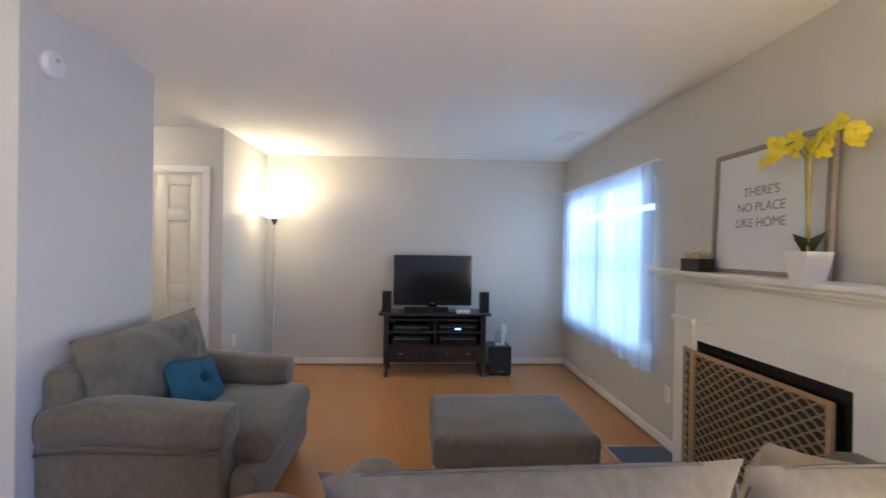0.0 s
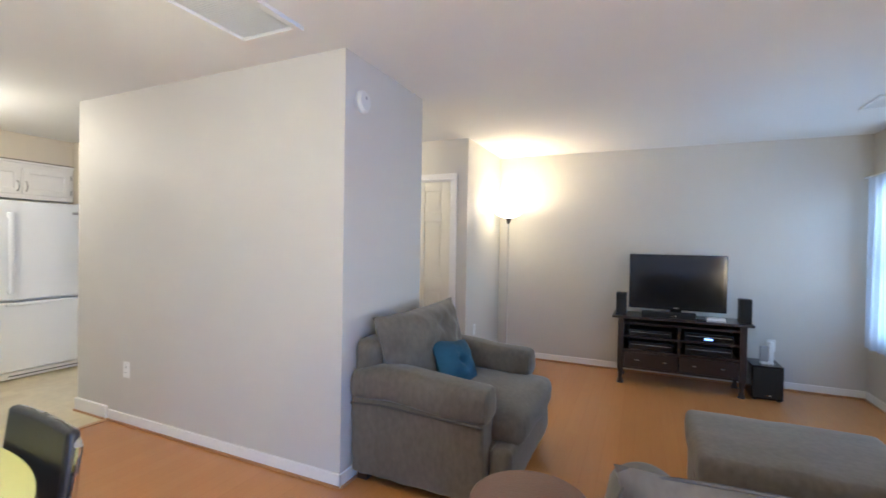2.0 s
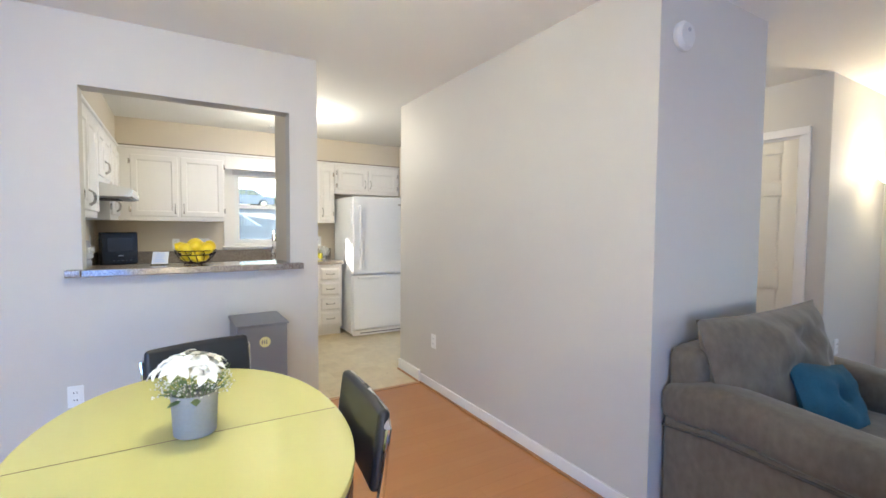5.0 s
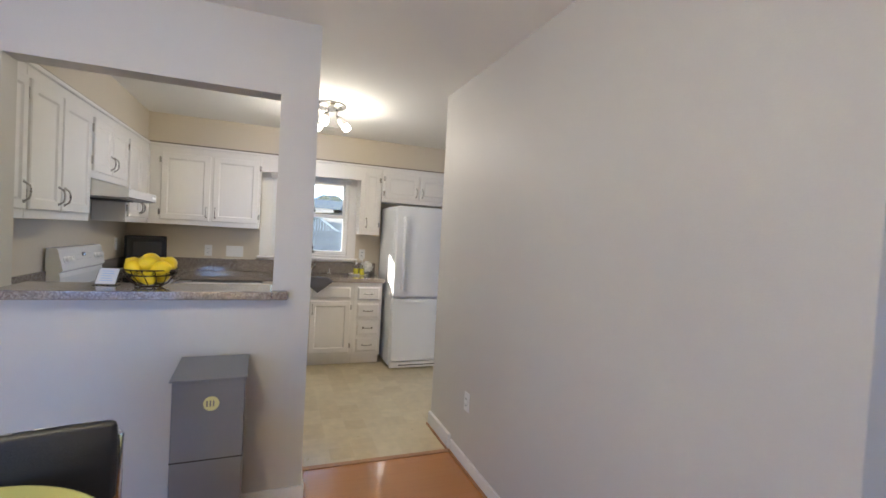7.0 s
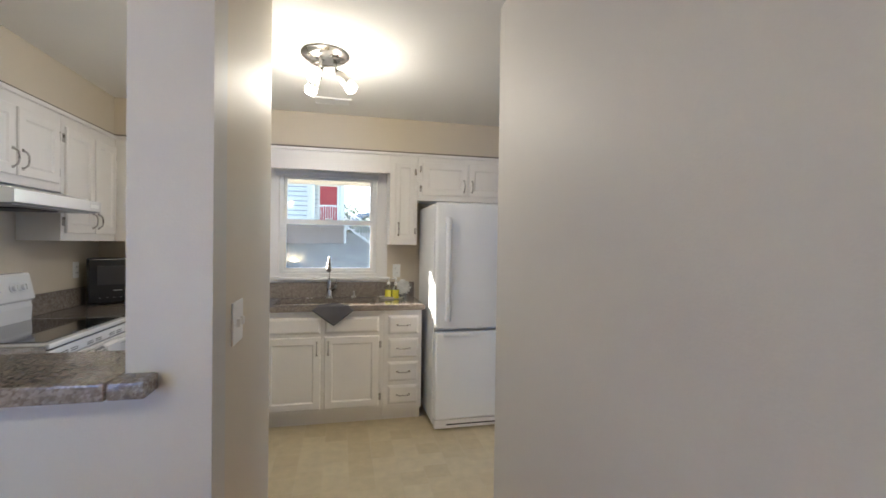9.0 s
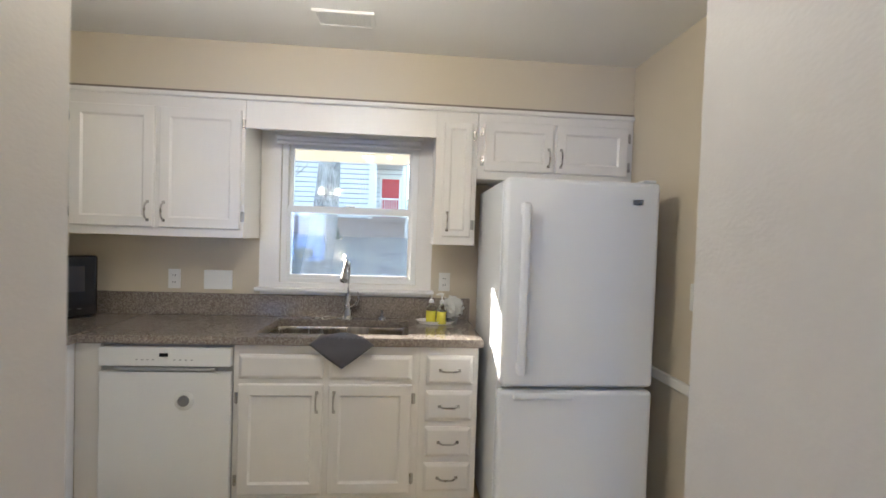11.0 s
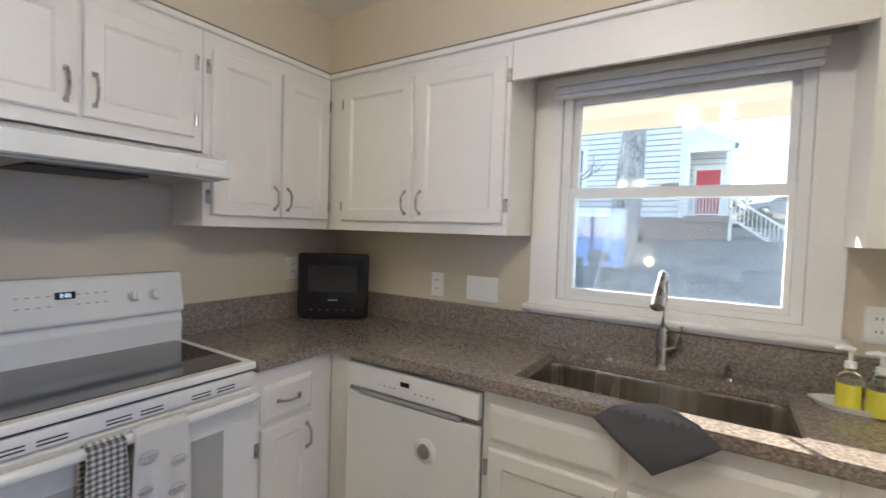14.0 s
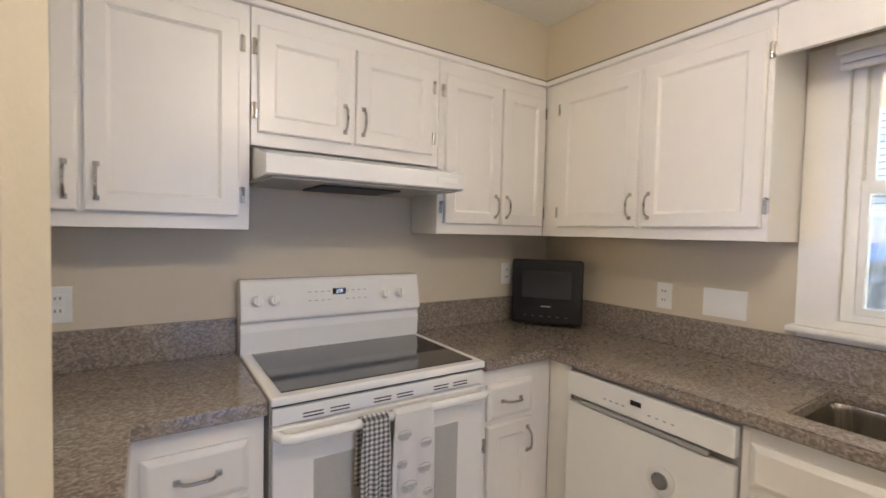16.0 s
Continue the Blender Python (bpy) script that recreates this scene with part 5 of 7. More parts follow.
vase = thing("flower_pot", "matt grey ceramic pot of white silk flowers on the yellow table", "flower pot", (-1.125, 0.545, 0.7505))
part("pot", lathe([(0.0, 0.0), (0.058, 0.0), (0.062, 0.004), (0.067, 0.10), (0.069, 0.130), (0.064, 0.130), (0.060, 0.115), (0.0, 0.115)], 32), M_VASE, vase)
random.seed(3)
for k in range(9):
    bm = bmesh.new()
    a, r = k * 2.4, 0.020 + 0.010 * (k % 3)
    c = Vector((r * 1.8 * math.cos(a), r * 1.8 * math.sin(a), 0.17 + 0.022 * random.random() + 0.04 * (1 - r * 12)))
    out = (c - Vector((0, 0, 0.10))).normalized()
    for q in range(7):
        b = 2 * math.pi * q / 7 + k
        t = out.orthogonal().normalized()
        s = out.cross(t)
        dirn = math.cos(b) * t + math.sin(b) * s
        side = out.cross(dirn)
        ln = random.uniform(0.042, 0.066)
        rows = []
        for f, wd in ((0.0, 0.003), (0.25, 0.011), (0.5, 0.016), (0.75, 0.013), (1.0, 0.002)):
            m = c + dirn * ln * f + out * (0.020 * math.sin(f * 2.6))
            rows.append([bm.verts.new(m - side * wd + out * 0.004), bm.verts.new(m), bm.verts.new(m + side * wd + out * 0.004)])
        for p, q2 in zip(rows, rows[1:]):
            for e in (0, 1):
                bm.faces.new((p[e], p[e + 1], q2[e + 1], q2[e]))
    part("blossom", bm, M_PETAL, vase)
bm = bmesh.new()
for k in range(9):
    a = 2 * math.pi * k / 9
    c = Vector((0.055 * math.cos(a), 0.055 * math.sin(a), 0.125))
    d = Vector((math.cos(a), math.sin(a), random.uniform(-0.3, 0.7))).normalized()
    s = d.cross(Vector((0, 0, 1))).normalized()
    ln = random.uniform(0.05, 0.085)
    bm.faces.new([bm.verts.new(p) for p in (c, c + d * ln * 0.5 + s * 0.014, c + d * ln, c + d * ln * 0.5 - s * 0.014)])
part("leaves", bm, M_GREEN, vase)
bm = bmesh.new()
for k in range(420):
    a, h = random.uniform(0, 2 * math.pi), random.uniform(0, 1)
    r = random.uniform(0.07, 0.128) * (1 - 0.3 * h)
    c = Vector((r * math.cos(a), r * math.sin(a), 0.135 + 0.085 * h))
    bmesh.ops.create_icosphere(bm, subdivisions=1, radius=random.uniform(0.002, 0.0038), matrix=Matrix.Translation(c))
part("filler_buds", bm, mat("cream filler buds", (0.70, 0.70, 0.56), 0.8, vary=0.15), vase, kind="stuff")
bm = bmesh.new()
for k in range(60):
    a = random.uniform(0, 2 * math.pi)
    r = random.uniform(0.07, 0.11)
    p = Vector((r * math.cos(a), r * math.sin(a), random.uniform(0.15, 0.21)))
    bm_tube(bm, [(p.x * 0.4, p.y * 0.4, 0.11), p], 0.0009, 4)
part("filler_greenery", bm, M_GREEN, vase, kind="stuff")

vase.scale = (0.86, 0.86, 0.90)

# waste bin
can = thing("waste_bin", "grey steel lidded waste bin standing below the pass-through", "trash can", (-2.40, 0.920, 0), 92)
part("bin_body", box((-0.135, 0.0, 0.012), (0.135, 0.30, 0.762), 0.008, 3), M_CAN, can)
part("foot_rim", box((-0.132, 0.004, 0.0), (0.132, 0.296, 0.0115), 0.002), M_BLACKM, can)
bm = bmesh.new()
L = []
for x in (-0.142, 0.142):
    L.append([bm.verts.new((x, y, z)) for y, z in ((-0.018, 0.764), (-0.018, 0.772), (0.30, 0.784), (0.302, 0.764))])
for k in range(4):
    bm.faces.new((L[0][k], L[0][(k + 1) % 4], L[1][(k + 1) % 4], L[1][k]))
bm.faces.new(L[0]), bm.faces.new(L[1])
bmesh.ops.recalc_face_normals(bm, faces=bm.faces[:])
bmesh.ops.bevel(bm, geom=bm.edges[:], offset=0.002, segments=2, affect="EDGES")
part("lid", bm, M_CAN, can)
part("lower_seam", box((-0.1355, -0.0008, 0.428), (0.1355, 0.20, 0.433)), M_DARK, can, "dark seam above the lower door")
part("hinge_line", moved(box((0.1345, 0.0, 0.0), (0.1362, 0.003, 0.10)), pose(0, 0.06, 0.43, -30)), M_DARK, can)
stk = part("sticker", lathe([(0.0, 0.0), (0.030, 0.0), (0.030, -0.0012), (0.0, -0.0014)], 28, (0.01, -0.0005, 0.665), "y"), mat("pale yellow sticker", (0.75, 0.72, 0.35), 0.5), can, "round pale yellow sticker")
bm = bmesh.new()
for k in range(3):
    bm_box(bm, (-0.006 + 0.012 * k - 0.002, -0.0026, 0.653), (-0.006 + 0.012 * k + 0.003, -0.0018, 0.677))
part("sticker_bars", bm, M_INK, stk, "three dark bars")

# fruit bowl and card on the bar top
bowl = thing("fruit_basket", "dark wire basket on the granite bar top", "fruit bowl", (-2.817, 0.605, 1.092))
RIM = [(0.112, 0.085), (0.100, 0.055), (0.075, 0.022), (0.048, 0.006)]
for r, z in ((0.112, 0.085), (0.104, 0.060), (0.052, 0.008)):
    part("ring", tube([(r * math.cos(a), r * math.sin(a), z) for a in [2 * math.pi * k / 32 for k in range(32)]], 0.0032, 6, True), M_WIRE, bowl)
for k in range(14):
    a = 2 * math.pi * k / 14
    part("rib", tube([(r * math.cos(a + 0.1 * math.sin(z * 60)), r * math.sin(a + 0.1 * math.sin(z * 60)), z) for r, z in RIM], 0.0022, 5), M_WIRE, bowl)
for k in range(10):
    a0 = 2 * math.pi * (k + 0.5) / 10
    curl = [(0.108, a0 + 0.011 * (1 + q) * math.cos(q * 0.9), 0.072 + 0.0012 * (1 + q) * math.sin(q * 0.9)) for q in range(10)]
    part("scroll", tube([(r * math.cos(a), r * math.sin(a), z) for r, a, z in curl], 0.0016, 5), M_WIRE, bowl)
for k in range(3):
    a = 2 * math.pi * k / 3 + 0.5
    part("foot", tube([(0.05 * math.cos(a), 0.05 * math.sin(a), 0.010), (0.062 * math.cos(a), 0.062 * math.sin(a), 0.003)], 0.004, 6), M_WIRE, bowl)
random.seed(8)
spots = [(0.045, 0.0, 0.05), (-0.022, 0.04, 0.05), (-0.022, -0.04, 0.05), (0.06, 0.055, 0.095), (0.06, -0.055, 0.098), (-0.07, 0.03, 0.10), (-0.03, -0.072, 0.10), (0.0, 0.075, 0.11), (0.0, 0.0, 0.125), (0.052, 0.0, 0.115)]
first = None
for k, (x, y, z) in enumerate(spots):
    m = pose(-2.817 + x, 0.605 + y, 1.092 + z, random.uniform(-40, 40), random.uniform(50, 130), random.uniform(0, 180))
    if first is None:
        bm = lathe([(0.0, -0.047), (0.006, -0.045), (0.010, -0.040), (0.026, -0.026), (0.034, -0.006), (0.034, 0.008), (0.026, 0.027), (0.012, 0.039), (0.006, 0.043), (0.0, 0.045)], 20)
        for v in bm.verts:
            v.co += v.co.normalized() * noise.noise(v.co * 40) * 0.002
        first = tagged(part("lemon", bm, M_LEMON), "ripe yellow lemon in the wire basket", "lemon", "lemons in the basket")
        first.matrix_world = m
    else:
        copy_thing(first, m)
M_BLUEINK = mat("pale blue print", (0.35, 0.50, 0.75), 0.7)
card = thing("menu_card", "small white card in a clear stand on the bar top", "card stand", (-2.836, 0.413, 1.092), 78)
part("stand", moved(box((-0.045, -0.002, 0.0), (0.045, 0.001, 0.085), 0.0008), pose(0, 0.02, 0.002, -28)), M_SOAPGLASS, card)
part("paper", moved(box((-0.042, -0.0032, 0.003), (0.042, -0.0022, 0.082)), pose(0, 0.02, 0.002, -28)), M_PAPER, card, smooth=False)
bm = bmesh.new()
for k in range(5):
    bm_box(bm, (-0.028 + 0.004 * (k % 2), -0.0040, 0.018 + 0.012 * k), (0.026 - 0.006 * (k % 3), -0.0033, 0.021 + 0.012 * k))
part("print_lines", moved(bm, pose(0, 0.02, 0.002, -28)), M_BLUEINK, card, "faint blue lines of print", smooth=False)
part("card_foot", box((-0.045, 0.0, 0.0), (0.045, 0.06, 0.002)), M_SOAPGLASS, card)

# ceiling fan with lights
fan = thing("ceiling_fan", "white ceiling fan with four blades and lit glass shades", "ceiling fan", (-1.12, 0.60, 0))
part("canopy", lathe([(0.0, H), (0.07, H), (0.065, H - 0.03), (0.03, H - 0.05), (0.0, H - 0.05)], 28), M_WHITEPL, fan)
part("motor", lathe([(0.0, H - 0.05), (0.06, H - 0.055), (0.115, H - 0.08), (0.12, H - 0.14), (0.09, H - 0.18), (0.05, H - 0.195), (0.045, H - 0.26), (0.07, H - 0.27), (0.07, H - 0.30), (0.0, H - 0.31)], 36), M_WHITEPL, fan)
for k in range(5):
    a = 63 + 72 * k
    bm = box((0.17, -0.062, H - 0.157), (0.62, 0.062, H - 0.150), 0.003)
    for v in bm.verts:
        v.co.y *= 0.8 + 0.35 * (v.co.x - 0.17)
    bl = part("blade", moved(bm, pose(0, 0, 0, 0, 0, a) @ Matrix.Translation((0, 0, H - 0.153)) @ pose(0, 0, 0, 11) @ Matrix.Translation((0, 0, -H + 0.153))), M_TRIM, fan)
    part("blade_arm", moved(box((0.09, -0.016, H - 0.165), (0.24, 0.016, H - 0.158), 0.002), pose(0, 0, 0, 0, 0, a)), M_WHITEPL, bl)
for k in range(3):
    a = radians(120 * k)
    d = Vector((math.cos(a) * 0.8, math.sin(a) * 0.8, -0.50)).normalized()
    b = Vector((math.cos(a) * 0.05, math.sin(a) * 0.05, H - 0.262))
    arm = part("light_arm", tube([b, b + d * 0.05], 0.014, 10), M_WHITEPL, fan)
    g = part("shade", moved(lathe([(0.020, 0.0), (0.030, 0.01), (0.046, 0.03), (0.056, 0.06), (0.064, 0.085), (0.060, 0.085), (0.052, 0.06), (0.042, 0.032), (0.018, 0.004)], 24), Matrix.Translation(b + d * 0.045) @ d.to_track_quat("Z", "Y").to_matrix().to_4x4()), M_SHADEG, arm, "lit frosted glass bell shade")
    g.visible_shadow = False
for x, y, z in ((0.003, -0.027, 1.985), (0.052, 0.025, 1.975)):
    ch = part("pull_chain", tube([(x, y, H - 0.30), (x, y, z)], 0.0022, 6), M_WHITEPL, fan)
    part("chain_bob", lathe([(0.0, 0.03), (0.005, 0.028), (0.006, 0.012), (0.014, -0.004), (0.012, -0.012), (0.0, -0.015)], 14, (x, y, z)), M_WHITEPL, ch)

# ---- living room ----
# window behind the curtain
win = tagged(thing("window_2", "white two-light window behind the sheer curtain", "window", (2.50, 4.46, 0), -90), kind="structure")
part("window_frame", cells("y", 0.02, 0.12, (-0.899, 0.899), (0.601, 1.949), [(-0.855, -0.035, 0.64, 1.91), (0.035, 0.855, 0.64, 1.91)]), M_WHITEPL, win, smooth=False)
bm = bmesh.new()
for s in (-1, 1):
    bm_box(bm, (min(s * 0.035, s * 0.855), 0.055, 1.24), (max(s * 0.035, s * 0.855), 0.09, 1.285))
part("meeting_rail", bm, M_WHITEPL, win, smooth=False)
for s in (-1, 1):
    p = part("pane", box((min(s * 0.034, s * 0.856), 0.07, 0.639), (max(s * 0.034, s * 0.856), 0.073, 1.911)), M_GLASS, win, smooth=False)
    p.visible_shadow = False
part("window_sill", box((-0.94, -0.02, 0.575), (0.94, 0.10, 0.5995), 0.006), M_TRIM, win)
cur = thing("curtain", "sheer white curtain hanging from a thin rod over the window", "curtain", (2.425, 4.446, 0), -90)
for nm, x0, x1 in (("left_panel", -1.03, 0.02), ("right_panel", 0.0, 1.02)):
    bm = bmesh.new()
    n, cols = 90, []
    for i in range(n + 1):
        u = x0 + (x1 - x0) * i / n
        col = []
        for j in range(9):
            z = 2.015 - (2.015 - 0.50) * j / 8
            k = 0.35 + 0.65 * j / 8
            y = 0.022 * k * math.sin(u * 46 + math.sin(u * 9) * 2) + 0.012 * k * math.sin(u * 19 + 1 + z)
            col.append(bm.verts.new((u, y, z + (0.012 * math.sin(u * 6) if j == 8 else 0))))
        cols.append(col)
    for a, b in zip(cols, cols[1:]):
        for j in range(8):
            bm.faces.new((a[j], b[j], b[j + 1], a[j + 1]))
    part(nm, bm, M_SHEER, cur)
part("rod", tube([(-1.05, 0.02, 2.02), (-1.05, -0.012, 2.02), (1.05, -0.012, 2.02), (1.05, 0.02, 2.02)], 0.006, 8), M_WHITEPL, cur)
# second window of the dining side
win = tagged(thing("window_3", "white window on the dining side of the room", "window", (2.50, -0.812, 0), -90), kind="structure")
part("window_frame", cells("y", 0.02, 0.12, (-0.849, 0.849), (0.351, 2.029), [(-0.80, -0.03, 0.40, 1.98), (0.03, 0.80, 0.40, 1.98)]), M_WHITEPL, win, smooth=False)

# fireplace
fp = thing("fireplace", "white painted fireplace surround with a mantel shelf", "fireplace", (2.50, 2.468, 0), -90)
part("surround", cells("y", -0.06, 0.0, (-0.71, 0.71), (0.0, 1.19), [(-0.485, 0.485, 0.0, 0.842)]), M_TRIM, fp, smooth=False)
part("mantel_shelf", box((-0.80, -0.205, 1.236), (0.80, 0.0, 1.262), 0.006), M_TRIM, fp)
bm = box((-0.775, -0.170, 1.212), (0.775, 0.0, 1.2355), 0.008)
bm_box(bm, (-0.74, -0.115, 1.1905), (0.74, 0.0, 1.2115), 0.008)
part("bed_moulding", bm, M_TRIM, fp)
for s in (-1, 1):
    a, b = sorted((s * 0.50, s * 0.69))
    part("pilaster", box((a, -0.078, 0.0), (b, -0.0605, 0.935), 0.003), M_TRIM, fp)
    part("pilaster_cap", box((a - 0.012, -0.095, 0.936), (b + 0.012, -0.0605, 0.968), 0.006), M_TRIM, fp)
part("frieze_line", box((-0.49, -0.068, 0.940), (0.49, -0.0605, 0.952), 0.002), M_TRIM, fp)
bm = cells("y", -0.056, -0.004, (-0.484, 0.484), (0.0, 0.841), [(-0.425, 0.425, 0.0, 0.76)])
part("slip", bm, M_BLACK, fp, "glossy black surround of the firebox", smooth=False)
part("firebox", box((-0.424, -0.012, 0.0), (0.424, -0.003, 0.759)), M_DARK, fp, "dark firebox", smooth=False)
hearth = tagged(thing("hearth", "flat blue-grey slate hearth with light wood edging", "hearth", (2.50, 2.468, 0), -90))
part("slab", box((-0.90, -0.42, 0.0), (0.90, -0.001, 0.012), 0.003), M_SLATE, hearth)
part("edging", cells("z", 0.0, 0.010, (-0.925, 0.925), (-0.445, -0.001), [(-0.901, 0.901, -0.421, -0.001)]), M_SHOE, hearth)

scr = thing("fire_screen", "folding wooden fire screen with a woven lattice before the fireplace", "fire screen", (2.40, 2.473, 0.012), -90)


def lattice(w, h):
    """Wavy horizontal strips that meet and part, so that eye-shaped gaps stay between them."""
    bm = bmesh.new()
    pitch, amp, step = 0.078, 0.0095, 0.027
    k, z0 = 0, 0.04
    while z0 < h - 0.03:
        n = int((w - 0.05) / pitch * 8)
        prev = None
        for i in range(n + 1):
            x = -w / 2 + 0.025 + (w - 0.05) * i / n
            z = z0 + amp * math.cos(2 * math.pi * x / pitch + math.pi * (k % 2))
            y = -0.004 + 0.004 * math.sin(2 * math.pi * x / pitch + math.pi * (k % 2))
            ring = [bm.verts.new((x, y + a, z + b)) for a, b in ((-0.003, -0.0045), (0.003, -0.0045), (0.003, 0.0045), (-0.003, 0.0045))]
            if prev:
                for q in range(4):
                    bm.faces.new((prev[q], prev[(q + 1) % 4], ring[(q + 1) % 4], ring[q]))
            prev = ring
        z0 += step
        k += 1
    bmesh.ops.recalc_face_normals(bm, faces=bm.faces[:])
    return bm


M_MESH = mat("dark mesh backing", (0.045, 0.035, 0.022), 0.9)


def screen_panel(w, h, place, rz):
    p = part("panel_frame", moved(cells("y", -0.010, 0.010, (-w / 2, w / 2), (0.0, h), [(-w / 2 + 0.022, w / 2 - 0.022, 0.03, h - 0.018)]), pose(*place, 0, 0, rz)), M_PINE, scr, smooth=False)
    part("backing", moved(box((-w / 2 + 0.022, 0.003, 0.03), (w / 2 - 0.022, 0.006, h - 0.018)), pose(*place, 0, 0, rz)), M_MESH, p, "dark mesh behind the lattice", smooth=False)
    part("lattice", moved(lattice(w, h), pose(*place, 0, 0, rz)), M_RATTAN, p, "woven strips of wood", smooth=False, kind="stuff")


screen_panel(0.895, 0.775, (0, 0, 0), 0)
screen_panel(0.13, 0.775, (-0.510, 0.012, 0), -12)

# mantel things
pic = thing("framed_print", "white typographic print in a grey frame on the mantel shelf", "framed print", (2.462, 2.472, 1.262), -90)
LEAN = pose(0, 0, 0, -2.5)
PW, PH = 0.735, 0.655
part("frame", moved(cells("y", -0.022, 0.0, (-PW / 2, PW / 2), (0, PH), [(-PW / 2 + 0.024, PW / 2 - 0.024, 0.024, PH - 0.024)]), LEAN), M_FRAMEW, pic, smooth=False)
part("print", moved(box((-PW / 2 + 0.02, -0.010, 0.02), (PW / 2 - 0.02, -0.004, PH - 0.02)), LEAN), M_PAPER, pic, smooth=False)
for line, z in (("THERE'S", 0.405), ("NO PLACE", 0.325), ("LIKE HOME", 0.245)):
    c = bpy.data.curves.new("words", "FONT")
    c.body, c.size, c.align_x, c.extrude = line, 0.066, "CENTER", 0.0006
    t = new("words", c)
    me = bpy.data.meshes.new_from_object(t)
    bpy.data.objects.remove(t)
    bm = bmesh.new()
    bm.from_mesh(me)
    part("printed_line", moved(bm, LEAN @ pose(-0.03, -0.0112, z, 90)), M_INK, pic, "line of thin grey capitals", smooth=False)

orc = thing("orchid", "yellow silk orchid in a square white pot on the mantel shelf", "orchid", (2.385, 2.135, 1.262))
bm = bmesh.new()
prev = None
for w, z in ((0.040, 0.0), (0.043, 0.004), (0.060, 0.118), (0.062, 0.122), (0.056, 0.122), (0.052, 0.10), (0.0, 0.10)):
    ring = [bm.verts.new((w * a * (1 if k % 2 else 1), w * b, z)) for k, (a, b) in enumerate(((1, 1), (0, 1.06), (-1, 1), (-1.06, 0), (-1, -1), (0, -1.06), (1, -1), (1.06, 0)))]
    if prev:
        for k in range(8):
            bm.faces.new((prev[k], prev[(k + 1) % 8], ring[(k + 1) % 8], ring[k]))
    else:
        bm.faces.new(ring)
    prev = ring
bmesh.ops.remove_doubles(bm, verts=bm.verts[:], dist=1e-5)
bmesh.ops.recalc_face_normals(bm, faces=bm.faces[:])
part("pot", bm, M_POT, orc)
random.seed(11)
bm = bmesh.new()
for k in range(6):
    a = radians(60 * k + 20)
    d = Vector((math.cos(a), math.sin(a), 0))
    s = Vector((-d.y, d.x, 0))
    c = Vector((0, 0, 0.10))
    l0 = [bm.verts.new(p) for p in (c + s * 0.012, c + d * 0.05 + s * 0.024 + Vector((0, 0, 0.075)), c + d * 0.11 + Vector((0, 0, 0.065 + 0.01 * k)), c + d * 0.05 - s * 0.024 + Vector((0, 0, 0.075)), c - s * 0.012)]
    bm.faces.new(l0)
part("leaves", bm, M_DKLEAF, orc, "dark strap leaves")
for s, y1 in ((-1, -0.16), (1, 0.16)):
    stem = [(0.01 * s, 0.015 * s, 0.10), (0.012 * s, 0.025 * s, 0.35), (0.01 * s, 0.03 * s, 0.52), (0.0, y1 * 0.5, 0.60), (0.0, y1, 0.59)]
    part("stem", tube(stem, 0.0035, 6), M_GREEN, orc)
    part("stake", tube([(0.02 * s, 0.02 * s, 0.09), (0.022 * s, 0.028 * s, 0.53)], 0.005, 6), M_BAMBOO, orc)
    for q in range(9):
        f = q / 8
        c = Vector((random.uniform(-0.03, 0.03), 0.02 * s + (y1 * 1.35 - 0.02 * s) * f, 0.555 + 0.045 * math.sin(f * 3) + random.uniform(-0.03, 0.03)))
        out = Vector((-1, random.uniform(-0.5, 0.5), random.uniform(-0.4, 0.3))).normalized()
        t = out.orthogonal().normalized()
        u = out.cross(t)
        bm = bmesh.new()
        for e in range(5):
            b = 2 * math.pi * e / 5 + q
            dr = math.cos(b) * t + math.sin(b) * u
            sd = out.cross(dr)
            ln = random.uniform(0.034, 0.050)
            bm.faces.new([bm.verts.new(p) for p in (c, c + dr * ln * 0.45 + sd * 0.019 + out * 0.010, c + dr * ln * 0.9 + sd * 0.012 + out * 0.004, c + dr * ln, c + dr * ln * 0.9 - sd * 0.012 + out * 0.004, c + dr * ln * 0.45 - sd * 0.019 + out * 0.010)])
        bm_lathe(bm, [(0.0, -0.006), (0.006, 0.0), (0.0, 0.008)], 8, c + out * 0.008)
        part("bloom", bm, M_ORCHID, orc, "yellow orchid bloom")

pl = thing("planter_box", "small dark box with pale dried flowers on the mantel shelf", "planter", (2.372, 2.85, 1.262), -90)
part("box", box((-0.085, -0.05, 0.0), (0.085, 0.05, 0.075), 0.004), M_ESPRESSO, pl)
random.seed(2)
bm = bmesh.new()
for k in range(110):
    c = Vector((random.uniform(-0.075, 0.075), random.uniform(-0.04, 0.04), 0.075 + random.uniform(0.0, 0.035)))
    bmesh.ops.create_icosphere(bm, subdivisions=1, radius=random.uniform(0.006, 0.011), matrix=Matrix.Translation(c))
part("dried_flowers", bm, mat("pale straw flowers", (0.60, 0.52, 0.30), 0.9, vary=0.2), pl)

